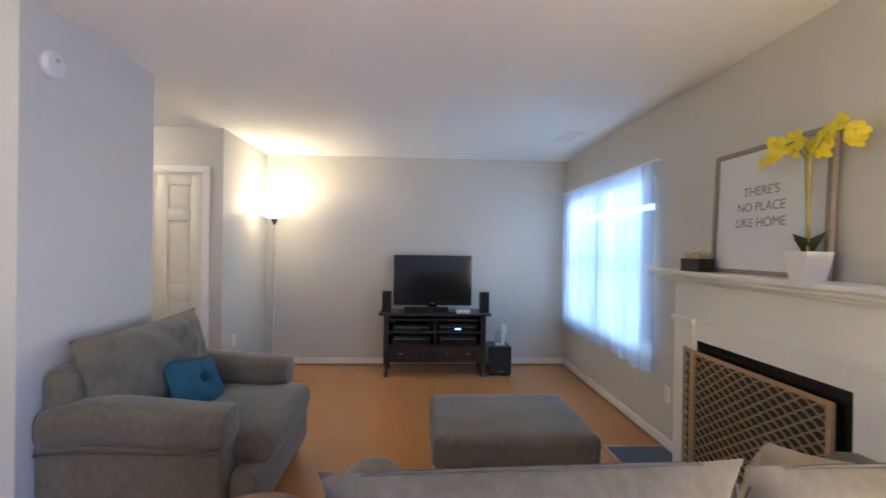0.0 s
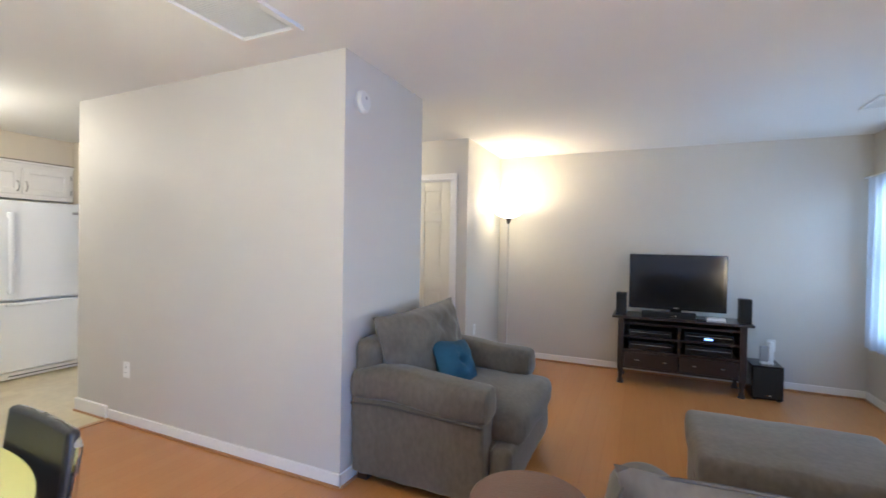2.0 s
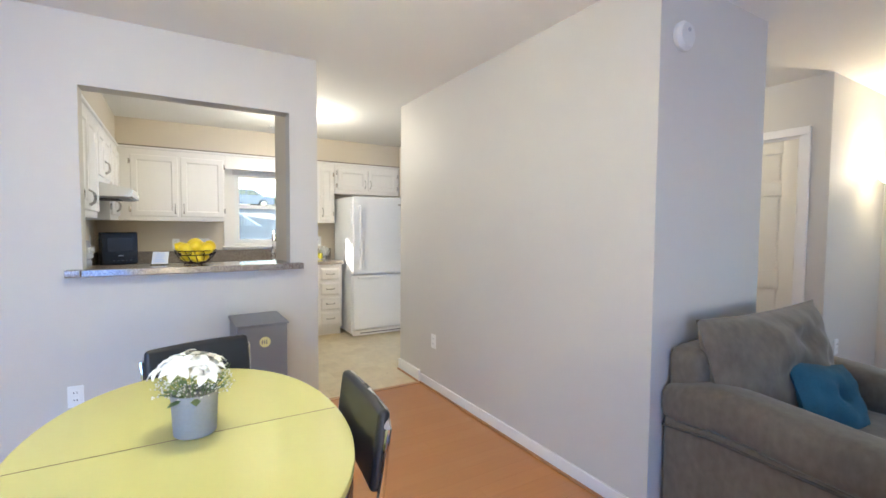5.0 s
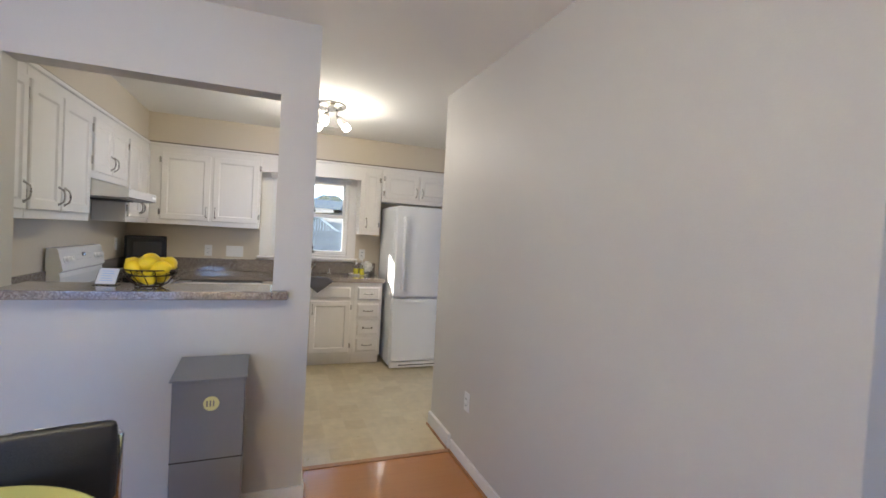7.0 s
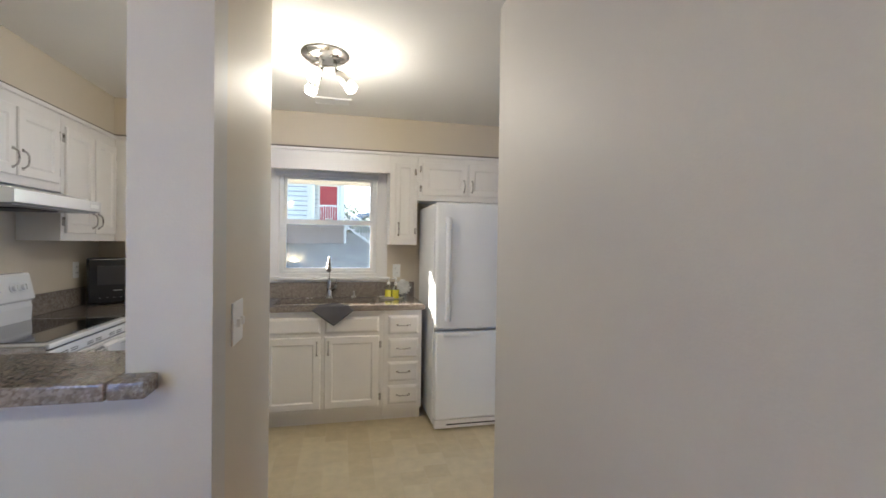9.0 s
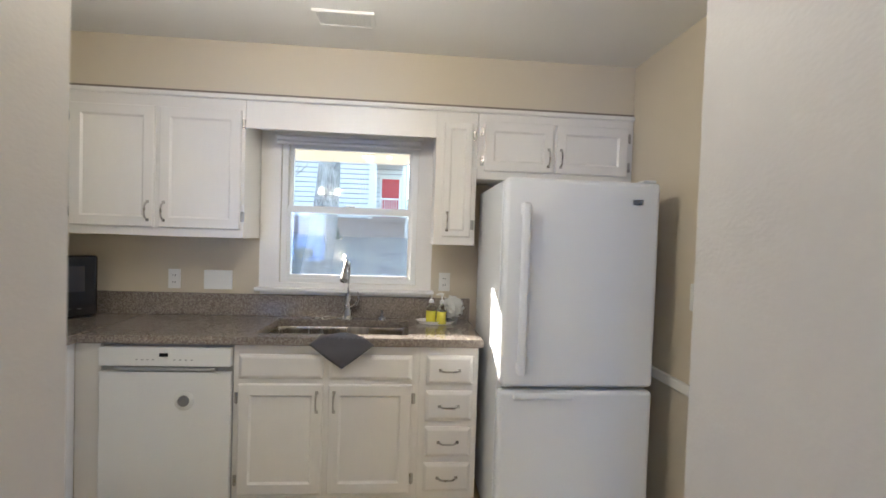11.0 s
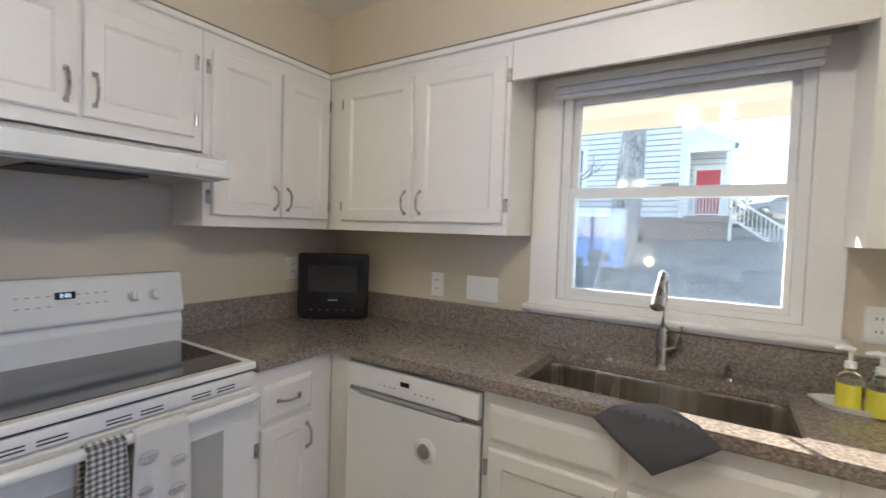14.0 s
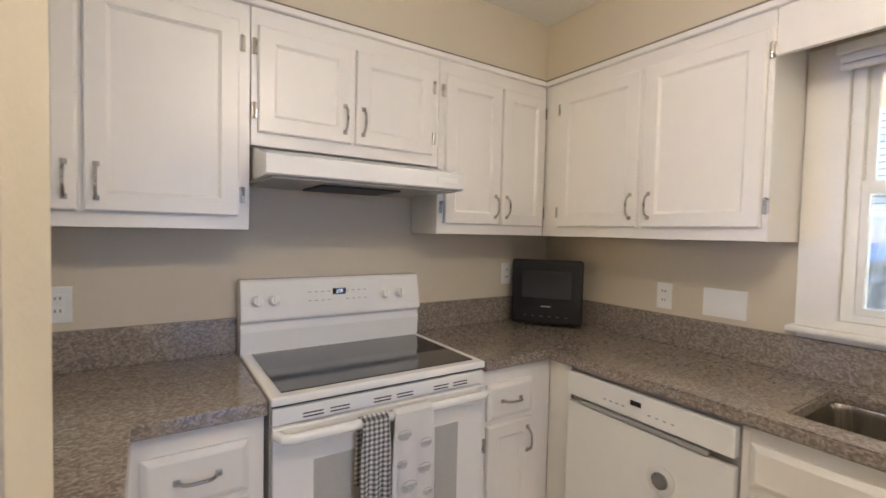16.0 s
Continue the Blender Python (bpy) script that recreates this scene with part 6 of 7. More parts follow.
# television set and stand
st = thing("tv_stand", "espresso wood television stand with open shelves and four drawers", "tv stand", (0.933, 5.076, 0))
TW = 0.545
part("top", box((-0.60, -0.035, 0.652), (0.60, 0.375, 0.676), 0.006), M_ESPRESSO, st)
for s in (-1, 1):
    for y in (0.0, 0.33):
        part("leg", lathe([(0.0, 0.0), (0.032, 0.0), (0.026, 0.02), (0.017, 0.06), (0.026, 0.14), (0.028, 0.15), (0.0, 0.15)], 12, (s * 0.515, y + 0.012, 0)), M_ESPRESSO, st)
    part("side", box((s * 0.545, -0.016, 0.15), (s * 0.490, 0.36, 0.651), 0.003), M_ESPRESSO, st)
part("back", box((-0.489, 0.34, 0.15), (0.489, 0.352, 0.651)), M_ESPRESSO, st)
for z in (0.152, 0.325, 0.46, 0.595):
    part("shelf", box((-0.489, 0.0, z), (0.489, 0.339, z + 0.018), 0.002), M_ESPRESSO, st)
part("divider", box((-0.012, 0.005, 0.345), (0.012, 0.338, 0.594)), M_ESPRESSO, st)
for k in range(2):
    dx = -0.485 + 0.49 * k
    d = part("drawer", moved(bm_rings(bmesh.new(), 0.478, 0.142, [(0.0, 0.016), (0.0, 0.003), (0.003, 0.0)]), pose(dx, -0.014, 0.176)), M_ESPRESSO, st, smooth=False)
    for hx in (0.12, 0.36):
        part("handle", box((dx + hx - 0.022, -0.030, 0.243), (dx + hx + 0.022, -0.014, 0.252), 0.003), M_NICKEL, d, "small nickel handle")
for n, (x0, x1, z, h, lab) in enumerate(((-0.44, -0.06, 0.479, 0.062, "black disc player on the upper shelf"), (0.05, 0.45, 0.479, 0.075, "black receiver with a blue display on the upper shelf"), (-0.44, -0.05, 0.344, 0.08, "black component on the lower shelf"), (0.06, 0.44, 0.344, 0.09, "black component with grey buttons on the lower shelf"))):
    e = thing("media_player", lab, "media player", (0.932 + (x0 + x1) / 2, 5.106, z), 0, "media players")
    w = (x1 - x0) / 2
    part("case", box((-w, 0, 0.0), (w, 0.28, h), 0.004), M_BLACKM, e)
    part("face", box((-w, -0.006, 0.004), (w, -0.0005, h - 0.004), 0.002), M_BLACK, e)
    part("trim_line", box((-w + 0.01, -0.0085, h * 0.6), (w - 0.01, -0.0065, h * 0.6 + 0.004)), M_GREYPL, e)
    if n == 1:
        part("display", box((-0.035, -0.0085, 0.018), (0.03, -0.0065, 0.034)), M_LED, e, "lit blue digits")
tv = thing("television", "black flat-screen television on the espresso stand", "television", (0.906, 5.18, 0.676))
part("foot", box((-0.27, -0.10, 0.0), (0.27, 0.12, 0.016), 0.008), M_BLACK, tv)
part("neck", box((-0.05, 0.01, 0.016), (0.05, 0.05, 0.09)), M_BLACK, tv)
part("bezel", box((-0.425, -0.024, 0.075), (0.425, 0.036, 0.618), 0.008), M_BLACK, tv)
part("screen", box((-0.395, -0.0262, 0.118), (0.395, -0.0242, 0.592)), M_TV, tv, "dark glossy screen", smooth=False)
part("badge", box((-0.02, -0.0262, 0.092), (0.02, -0.0242, 0.099)), M_NICKEL, tv)
bar_ = thing("sound_bar", "black centre speaker lying in front of the television", "speaker", (0.893, 5.095, 0.6765))
part("case", box((-0.29, -0.03, 0.0), (0.18, 0.05, 0.062), 0.006), M_GRILLE, bar_)
part("badge", box((-0.03, -0.0325, 0.026), (0.01, -0.0302, 0.035)), M_NICKEL, bar_)
bx = thing("cable_box", "small white box beside the centre speaker", "set-top box", (1.233, 5.101, 0.6765))
part("case", box((-0.075, -0.04, 0.0), (0.075, 0.06, 0.035), 0.004), M_WHITEPL, bx)
part("front", box((-0.07, -0.042, 0.004), (0.07, -0.0402, 0.014)), M_GREYPL, bx)
for x in (0.413, 1.470):
    sp = thing("satellite_speaker", "small black upright speaker on the television stand", "speaker", (x, 5.11, 0.6765), 0, "satellite speakers")
    part("case", box((-0.05, 0.0, 0.0), (0.05, 0.09, 0.225), 0.006), M_BLACKM, sp)
    part("grille", box((-0.044, -0.006, 0.008), (0.044, -0.0005, 0.217), 0.003), M_GRILLE, sp)
sub = thing("subwoofer", "black cube subwoofer on the floor beside the television stand", "subwoofer", (1.638, 5.093, 0))
part("case", box((-0.115, 0.0, 0.012), (0.125, 0.30, 0.315), 0.006), M_BLACK, sub)
part("grille", box((-0.105, -0.010, 0.03), (0.115, -0.0005, 0.30), 0.004), M_GRILLE, sub)
part("badge", box((-0.01, -0.0125, 0.05), (0.035, -0.0102, 0.058)), M_NICKEL, sub)
part("feet", bm_box(box((-0.1, 0.02, 0), (-0.07, 0.05, 0.0125)), (0.08, 0.02, 0), (0.11, 0.05, 0.0125)), M_BLACKM, sub)
md = thing("modem", "white wireless router standing on the subwoofer", "router", (1.656, 5.203, 0.315))
part("base", box((-0.05, -0.04, 0.0), (0.05, 0.04, 0.018), 0.004), M_WHITEPL, md)
part("case", box((-0.055, -0.012, 0.018), (0.012, 0.012, 0.16), 0.006), M_GREYPL, md)
part("second_case", box((0.016, -0.012, 0.018), (0.05, 0.02, 0.20), 0.006), M_WHITEPL, md)

# floor lamp
fl = thing("floor_lamp", "slim nickel torchiere floor lamp, lit, in the living room corner", "floor lamp", (-0.80, 5.18, 0))
part("base", lathe([(0.0, 0.0), (0.125, 0.0), (0.128, 0.012), (0.05, 0.028), (0.014, 0.04), (0.0, 0.042)], 32), M_NICKEL, fl)
part("pole", tube([(0, 0, 0.03), (0, 0, 1.62)], 0.011, 12), M_SATIN, fl)
part("cup", lathe([(0.0, 1.595), (0.012, 1.60), (0.030, 1.65), (0.036, 1.672), (0.0, 1.672)], 20), M_BLACKM, fl, "dark metal cup under the shade")
sh = part("shade", lathe([(0.03, 1.665), (0.07, 1.675), (0.125, 1.70), (0.155, 1.735), (0.150, 1.737), (0.12, 1.706), (0.068, 1.681), (0.03, 1.671)], 32), M_LAMPIN, fl, "glowing frosted glass bowl")

# armchair
ac = thing("armchair", "wide taupe grey microfibre armchair against the partition end", "armchair", (-0.49, 2.91, 0), 0)
part("base", soft_box((-0.385, -0.46, 0.07), (0.455, 0.46, 0.33), 0.03, 0.004, 0.004, 3, 8, 1), M_SOFA, ac)
part("seat_cushion", soft_box((-0.25, -0.395, 0.31), (0.545, 0.445, 0.475), 0.06, 0.025, 0.012, 4, 8, 2), M_SOFA, ac)
part("seat_front", soft_box((0.40, -0.50, 0.10), (0.515, 0.46, 0.34), 0.03, 0.012, 0.006, 3, 6, 7), M_SOFA, ac)


def rolled_arm(y0, y1, seed):
    """A padded arm that overhangs a flat side; it is rounded at both ends and rises a little in the middle."""
    bm = soft_box((-0.40, y0 + 0.025, 0.065), (0.385, y1 - 0.025, 0.50), 0.02, 0.003, 0.003, 3, 12, seed)
    for v in bm.verts:
        v.co.y += 0.005 * math.sin(v.co.x * 42 + 1.5 * math.sin(v.co.x * 9 + seed)) * (1 - v.co.z * 0.8)
    part("arm_side", bm, M_SOFA, ac)
    bm = bmesh.new()
    rows, n = [], 32
    for x, cap in ((-0.425, 0.25), (-0.42, 0.55), (-0.40, 0.80), (-0.36, 0.94), (-0.28, 1.0), (-0.18, 1.0), (-0.08, 1.0), (0.02, 1.0), (0.12, 1.0), (0.22, 1.0), (0.32, 1.0), (0.37, 0.97), (0.395, 0.88), (0.405, 0.68), (0.408, 0.30)):
        zc = 0.548 + 0.035 * math.exp(-((x + 0.16) / 0.26) ** 2) - 0.012 * max(0.0, x)
        ring = []
        for q in range(n):
            a = 2 * math.pi * q / n
            w, h = (y1 - y0) / 2, 0.095
            y = (y0 + y1) / 2 + w * cap * math.copysign(abs(math.cos(a)) ** 0.62, math.cos(a))
            z = zc + h * cap * math.copysign(abs(math.sin(a)) ** 0.62, math.sin(a))
            v = Vector((x, y, z))
            ring.append(bm.verts.new(v + Vector((0, 0, noise.noise(v * 5 + Vector((seed, 0, 0))) * 0.008))))
        rows.append(ring)
    for a, b in zip(rows, rows[1:]):
        for q in range(n):
            bm.faces.new((a[q], a[(q + 1) % n], b[(q + 1) % n], b[q]))
    bm.faces.new(rows[0]), bm.faces.new(rows[-1])
    bmesh.ops.recalc_face_normals(bm, faces=bm.faces[:])
    part("arm_roll", bm, M_SOFA, ac)
    for side in (y0 + 0.012, y1 - 0.012):
        part("piping", tube([(-0.39, side, 0.462), (-0.2, side, 0.478), (0.1, side, 0.468), (0.39, side, 0.458)], 0.006, 6), M_PIPE, ac, "dark seam under the arm pad")


rolled_arm(-0.58, -0.36, 3)
rolled_arm(0.35, 0.56, 4)
part("back", soft_box((-0.415, -0.52, 0.07), (-0.25, 0.52, 0.81), 0.055, 0.01, 0.004, 4, 8, 5), M_SOFA, ac)
m = pose(-0.175, -0.055, 0.675, 0, -14, -6) @ pose(0, 0, 0, 0, -2, 90)
part("back_cushion", moved(pillow(0.92, 0.58, 0.28, 34, 0.06, 4.0), m), M_SOFA, ac)
for x in (-0.36, 0.42):
    for y in (-0.46, 0.42):
        part("foot", moved(box((-0.035, -0.035, 0.0), (0.035, 0.035, 0.075), 0.006), pose(x, y, 0)), M_DKWOOD, ac)
bp = thing("blue_cushion", "small teal plush cushion with a button, propped on the armchair", "cushion", (-0.50, 2.895, 0.60), 0)
part("cover", moved(pillow(0.42, 0.30, 0.15, 22, 0.02, 2.0, True), pose(0.02, 0.0, 0.01, 0, -28, -6) @ pose(0, 0, 0, 0, 10, 90)), M_BLUE, bp)
part("button", lathe([(0.0, 0.0), (0.012, 0.003), (0.0, 0.006)], 12, (0.048, 0, 0.02), "x"), M_BLUE, bp)

# ottoman
ot = thing("ottoman", "rectangular taupe grey microfibre ottoman on the laminate floor", "ottoman", (1.265, 2.86, 0))
part("base", soft_box((-0.41, -0.32, 0.05), (0.41, 0.32, 0.30), 0.02, 0.004, 0.004, 3, 8, 6), M_SOFA, ot)
part("cushion", soft_box((-0.425, -0.335, 0.28), (0.425, 0.335, 0.445), 0.035, 0.010, 0.006, 4, 8, 9), M_SOFA, ot)
rim = [(x, y, 0.302) for x, y in oval(0.424, 0.334, 60, 14)]
part("piping", tube(rim, 0.0045, 6, True), M_PIPE, ot, "dark piping cord")
for x in (-0.37, 0.37):
    for y in (-0.26, 0.26):
        part("foot", lathe([(0.0, 0.0), (0.022, 0.0), (0.03, 0.05), (0.0, 0.052)], 12, (x, y, 0)), M_DKWOOD, ot)

# sofa, its back to the dining area
so = thing("sofa", "taupe grey microfibre sofa with loose back cushions facing the television", "sofa", (1.5, 1.279, 0))
part("base", soft_box((-0.86, 0.0, 0.07), (0.86, 0.76, 0.32), 0.03, 0.004, 0.004, 3, 8, 11), M_SOFA, so)
part("back", soft_box((-0.93, -0.03, 0.07), (0.93, 0.16, 0.775), 0.06, 0.01, 0.006, 4, 8, 12), M_SOFA, so)
for k, x in enumerate((-0.44, 0.44)):
    part("seat_cushion", soft_box((x - 0.42, 0.14, 0.30), (x + 0.42, 0.80, 0.46), 0.05, 0.02, 0.008, 4, 8, 13 + k), M_SOFA, so)
for k, (x, w, t) in enumerate(((-0.46, 0.98, -1.2), (0.50, 0.94, -0.5))):
    c = part("back_cushion", moved(pillow(w, 0.56, 0.26, 26, 0.045, 20.0 + k), pose(x, 0.12, (0.612, 0.61)[k], 9, t, 0)), M_SOFA, so)
    edge = [(0.5 * w * 0.985 * math.copysign(abs(math.cos(a)) ** 0.25, math.cos(a)), -0.002, 0.275 * math.copysign(abs(math.sin(a)) ** 0.25, math.sin(a))) for a in [2 * math.pi * q / 64 for q in range(64)]]
    part("piping", moved(tube(edge, 0.0045, 6, True), pose(x, 0.12, (0.612, 0.61)[k], 9, t, 0)), M_PIPE, c, "dark piping cord")
for s in (-1, 1):
    bm = bmesh.new()
    rows = []
    for k, y in enumerate((0.02, 0.05, 0.2, 0.35, 0.55, 0.66, 0.70, 0.71)):
        cap = (0.8, 0.97, 1, 1, 1, 0.97, 0.8, 0.1)[k]
        rows.append([bm.verts.new((s * 0.885 + 0.115 * cap * math.cos(a), y, 0.545 + 0.09 * cap * math.sin(a))) for a in [2 * math.pi * q / 24 for q in range(24)]])
    for a, b in zip(rows, rows[1:]):
        for q in range(24):
            bm.faces.new((a[q], a[(q + 1) % 24], b[(q + 1) % 24], b[q]))
    bm.faces.new(rows[0]), bm.faces.new(rows[-1])
    bmesh.ops.recalc_face_normals(bm, faces=bm.faces[:])
    part("arm_roll", bm, M_SOFA, so)
    part("arm_side", soft_box((s * 0.885 - 0.08, 0.02, 0.07), (s * 0.885 + 0.08, 0.68, 0.56), 0.02, 0.003, 0.004, 3, 6, 15), M_SOFA, so)
for x in (-0.85, 0.85):
    for y in (0.06, 0.70):
        part("foot", lathe([(0.0, 0.0), (0.026, 0.0), (0.036, 0.07), (0.0, 0.072)], 4, (x, y, 0)), M_DKWOOD, so)
# added pillow shape; its beige paints the lamplight on the sofa's far arm
tp = thing("throw_pillow", "added beige pillow that stands in for the sofa's lamplit far arm", "cushion", (1.88, 1.64, 0.625), 0)
part("cover", moved(pillow(0.29, 0.35, 0.17, 18, 0.02, 6.0), pose(0, 0, 0, 10, 14, 0)), mat("beige lamplit fabric", (0.42, 0.34, 0.22), 0.9, scale=6, vary=0.08, bump=0.2, fine=120), tp)
pf = thing("side_table", "round brown side table beside the sofa arm", "side table", (0.304, 1.599, 0))
part("tabletop", lathe([(0.0, 0.575), (0.165, 0.575), (0.18, 0.585), (0.18, 0.60), (0.172, 0.607), (0.0, 0.61)], 40), M_BROWN, pf)
part("column", lathe([(0.0, 0.03), (0.03, 0.03), (0.022, 0.2), (0.03, 0.4), (0.04, 0.575), (0.0, 0.575)], 20), M_BROWN, pf)
part("base", lathe([(0.0, 0.0), (0.13, 0.0), (0.13, 0.015), (0.04, 0.035), (0.0, 0.035)], 32), M_BROWN, pf)

# ---- outside ----
# neighbouring house
hs = tagged(thing("neighbour_house", "pale grey lap-sided house with white trim and a raised porch", "house", (-25.0, 0.0, -0.5)), kind="structure")
Z0, ZT = 2.75, 8.2
bm = bmesh.new()
part("wall", box((-8, -14, Z0), (-0.03, 0.0, ZT)), M_SIDING, hs, smooth=False)
part("wall", box((-8, 0.0, Z0), (-1.3, 1.75, 5.75)), M_SIDING, hs, "grey lap siding behind the porch", smooth=False)
# bm2: dark grey strips that paint the shadow line under each lap
bm2, z = bmesh.new(), Z0
while z < ZT - 0.22:
    L = [bm.verts.new(p) for p in ((0.012, -14, z + 0.036), (0.012, -0.12, z + 0.036), (-0.026, -0.12, z + 0.24), (-0.026, -14, z + 0.24))]
    bm.faces.new(L)
    bm_box(bm2, (-0.028, -14, z), (-0.020, -0.12, z + 0.036))
    if z < 5.5:
        bm_box(bm2, (-1.298, 0.13, z), (-1.290, 1.75, z + 0.03))
    z += 0.24
part("siding_boards", bm, M_SIDING, hs, "horizontal lap siding boards", smooth=False, kind="stuff")
part("siding_joints", bm2, mat("grey lap shadow", (0.22, 0.23, 0.25), 0.9), hs, "dark grey strips painted as the shadow under each siding board", smooth=False, kind="stuff")
part("foundation", box((-8, -14, -0.3), (-0.06, 1.75, Z0 - 0.001)), M_BRICK, hs, "brown brick foundation", smooth=False)
part("corner_trim", box((-0.02, -0.119, Z0), (0.05, 0.12, 6.7)), M_TRIM, hs, smooth=False)
part("roof", moved(box((-9, -14.5, 0), (1.0, 0.5, 0.2)), pose(0, 0, ZT + 0.6, 0, 12, 0)), M_ROOF, hs, smooth=False)
w = part("window", cells("x", 0.001, 0.06, (-5.7, -4.0), (3.5, 6.1), [(-5.5, -4.2, 3.7, 5.9)]), M_TRIM, hs, "white window frame", smooth=False)
part("pane", box((-0.02, -5.5, 3.7), (0.01, -4.2, 5.9)), mat("dark window glass", (0.10, 0.13, 0.17), 0.05, coat=0.5), w, smooth=False)
part("meeting_rail", box((0.011, -5.5, 4.75), (0.04, -4.2, 4.85)), M_TRIM, w, smooth=False)
# porch: floor, posts, gable roof, red door
pz = 2.85
part("porch_floor", box((-1.3, 0.13, pz - 0.25), (0.25, 1.75, pz)), M_BRICK, hs, smooth=False)
d = part("door", box((-1.299, 0.45, pz), (-1.24, 1.35, pz + 2.05)), M_RED, hs, "red front door", smooth=False)
bm = bmesh.new()
for a in (0.56, 0.95):
    for b, c in ((0.25, 0.85), (1.0, 1.85)):
        bm_box(bm, (-1.239, a, pz + b), (-1.225, a + 0.28, pz + c))
part("panels", bm, M_RED, d, smooth=False)
part("door_frame", cells("x", -1.298, -1.22, (0.33, 1.47), (pz, pz + 2.2), [(0.449, 1.351, pz, pz + 2.051)]), M_TRIM, hs, smooth=False)
for y in (0.19, 1.62):
    part("post", box((0.10, y - 0.08, pz + 0.001), (0.24, y + 0.08, 5.45)), M_TRIM, hs, smooth=False)
part("porch_beam", box((0.06, 0.12, 5.451), (0.28, 1.80, 5.75)), M_TRIM, hs, smooth=False)
bm = bmesh.new()
v = [bm.verts.new(p) for p in ((0.2, 0.13, 5.751), (0.2, 1.95, 5.751), (0.2, 0.13, 6.75), (-1.3, 0.13, 5.751), (-1.3, 1.95, 5.751), (-1.3, 0.13, 6.75))]
for f in ((0, 1, 2), (3, 5, 4), (0, 3, 4, 1), (1, 4, 5, 2), (0, 2, 5, 3)):
    bm.faces.new([v[i] for i in f])
part("gable", bm, M_SIDING, hs, smooth=False)
part("rake_trim", moved(box((0.0, 0.0, 0.0), (0.16, 2.15, 0.16)), pose(0.12, 0.10, 6.78, -28)), M_TRIM, hs, smooth=False)
rail = part("railing", box((0.16, 0.28, pz + 0.86), (0.22, 1.53, pz + 0.93)), M_TRIM, hs, "white porch railing", smooth=False)
for k in range(11):
    part("baluster", box((0.175, 0.33 + 0.115 * k, pz + 0.08), (0.205, 0.36 + 0.115 * k, pz + 0.859)), M_TRIM, rail, smooth=False)
part("bottom_rail", box((0.16, 0.28, pz + 0.03), (0.22, 1.53, pz + 0.079)), M_TRIM, rail, smooth=False)
# stairs going down beside the porch
stp = part("stair", box((-0.9, 1.76, pz - 0.27), (0.2, 2.0, pz - 0.1)), M_TRIM, hs, "white wooden porch steps", smooth=False)
for k in range(1, 12):
    part("step", box((-0.9, 1.76 + 0.27 * k, pz - 0.1 - 0.19 * k), (0.2, 2.03 + 0.27 * k, pz - 0.06 - 0.19 * k)), M_TRIM, stp, smooth=False)
for off in (0.0, 0.85):
    part("stair_rail", moved(box((0.2, 0.0, 0.0), (0.26, 3.9, 0.09)), pose(0, 1.72, pz - 0.10 + off, -35.1)), M_TRIM, stp, smooth=False)
for k in range(22):
    y = 1.80 + 0.14 * k
    zz = pz - 0.10 - (y - 1.72) * 0.7035
    part("stair_baluster", box((0.215, y, zz + 0.05), (0.245, y + 0.03, zz + 0.86)), M_TRIM, stp, smooth=False)
part("post", box((0.10, 1.72, 0.0), (0.24, 1.84, pz - 0.26)), M_TRIM, hs, smooth=False)

# rising ground in front of the house, and a fence of shrubs
bm = bmesh.new()
n = 40
g = {}
for i in range(n + 1):
    for j in range(n + 1):
        x, y = -8.0 - 42 * i / n, -26 + 60 * j / n
        rise = min(1.0, (-8.0 - x) / 17) ** 1.1 * 1.9 + 0.12 * max(0.0, -25.0 - x)
        g[i, j] = bm.verts.new((x, y, -0.52 + rise + 0.12 * noise.noise(Vector((x * 0.5, y * 0.5, 0)))))
for i in range(n):
    for j in range(n):
        bm.faces.new((g[i, j], g[i + 1, j], g[i + 1, j + 1], g[i, j + 1]))
bmesh.ops.recalc_face_normals(bm, faces=bm.faces[:])
for f in bm.faces:
    if f.normal.z < 0:
        f.normal_flip()
structure("ground", bm, M_GROUND, "leaf-covered slope rising to the neighbouring house", smooth=True)


def tree(place, height, r, lean, seed, label, low=0.3):
    """A bare winter tree with tapering limbs."""
    random.seed(seed)
    tr = thing("tree", label, "tree", place, 0, "bare trees")
    bm = bmesh.new()
    pts = [Vector((lean[0] * f + 0.12 * math.sin(f * 5 + seed), lean[1] * f + 0.1 * math.sin(f * 7), height * f)) for f in [k / 12 for k in range(13)]]
    bm_tube(bm, pts, [r * (1.25 - 1.0 * k / 12) for k in range(13)], 14)
    for v in bm.verts:
        v.co += v.co.normalized() * noise.noise(v.co * 3) * 0.03
    part("trunk", bm, M_BARK, tr)
    lb, tw = bmesh.new(), bmesh.new()
    for k in range(16):
        f = low + (0.95 - low) * k / 16
        p = Vector((lean[0] * f, lean[1] * f, height * f))
        a = random.uniform(0, 6.28)
        d = Vector((math.cos(a), math.sin(a), random.uniform(0.4, 1.1))).normalized()
        ln = height * random.uniform(0.18, 0.34)
        q = [p, p + d * ln * 0.4, p + d * ln * 0.7 + Vector((0, 0, 0.2)), p + d * ln + Vector((0, 0, 0.5))]
        bm_tube(lb, q, [r * 0.30 * (1 - f * 0.5), r * 0.2, r * 0.12, r * 0.04], 7)
        for s in range(7):
            b = p + d * ln * (0.35 + 0.09 * s)
            e = (d + Vector((random.uniform(-1, 1), random.uniform(-1, 1), random.uniform(-0.2, 1)))).normalized()
            bm_tube(tw, [b, b + e * ln * 0.25, b + e * ln * 0.45 + Vector((0, 0, 0.15))], [0.022, 0.014, 0.005], 4)
    part("limbs", lb, M_BARK, tr)
    part("twigs", tw, M_BARK, tr, kind="stuff")


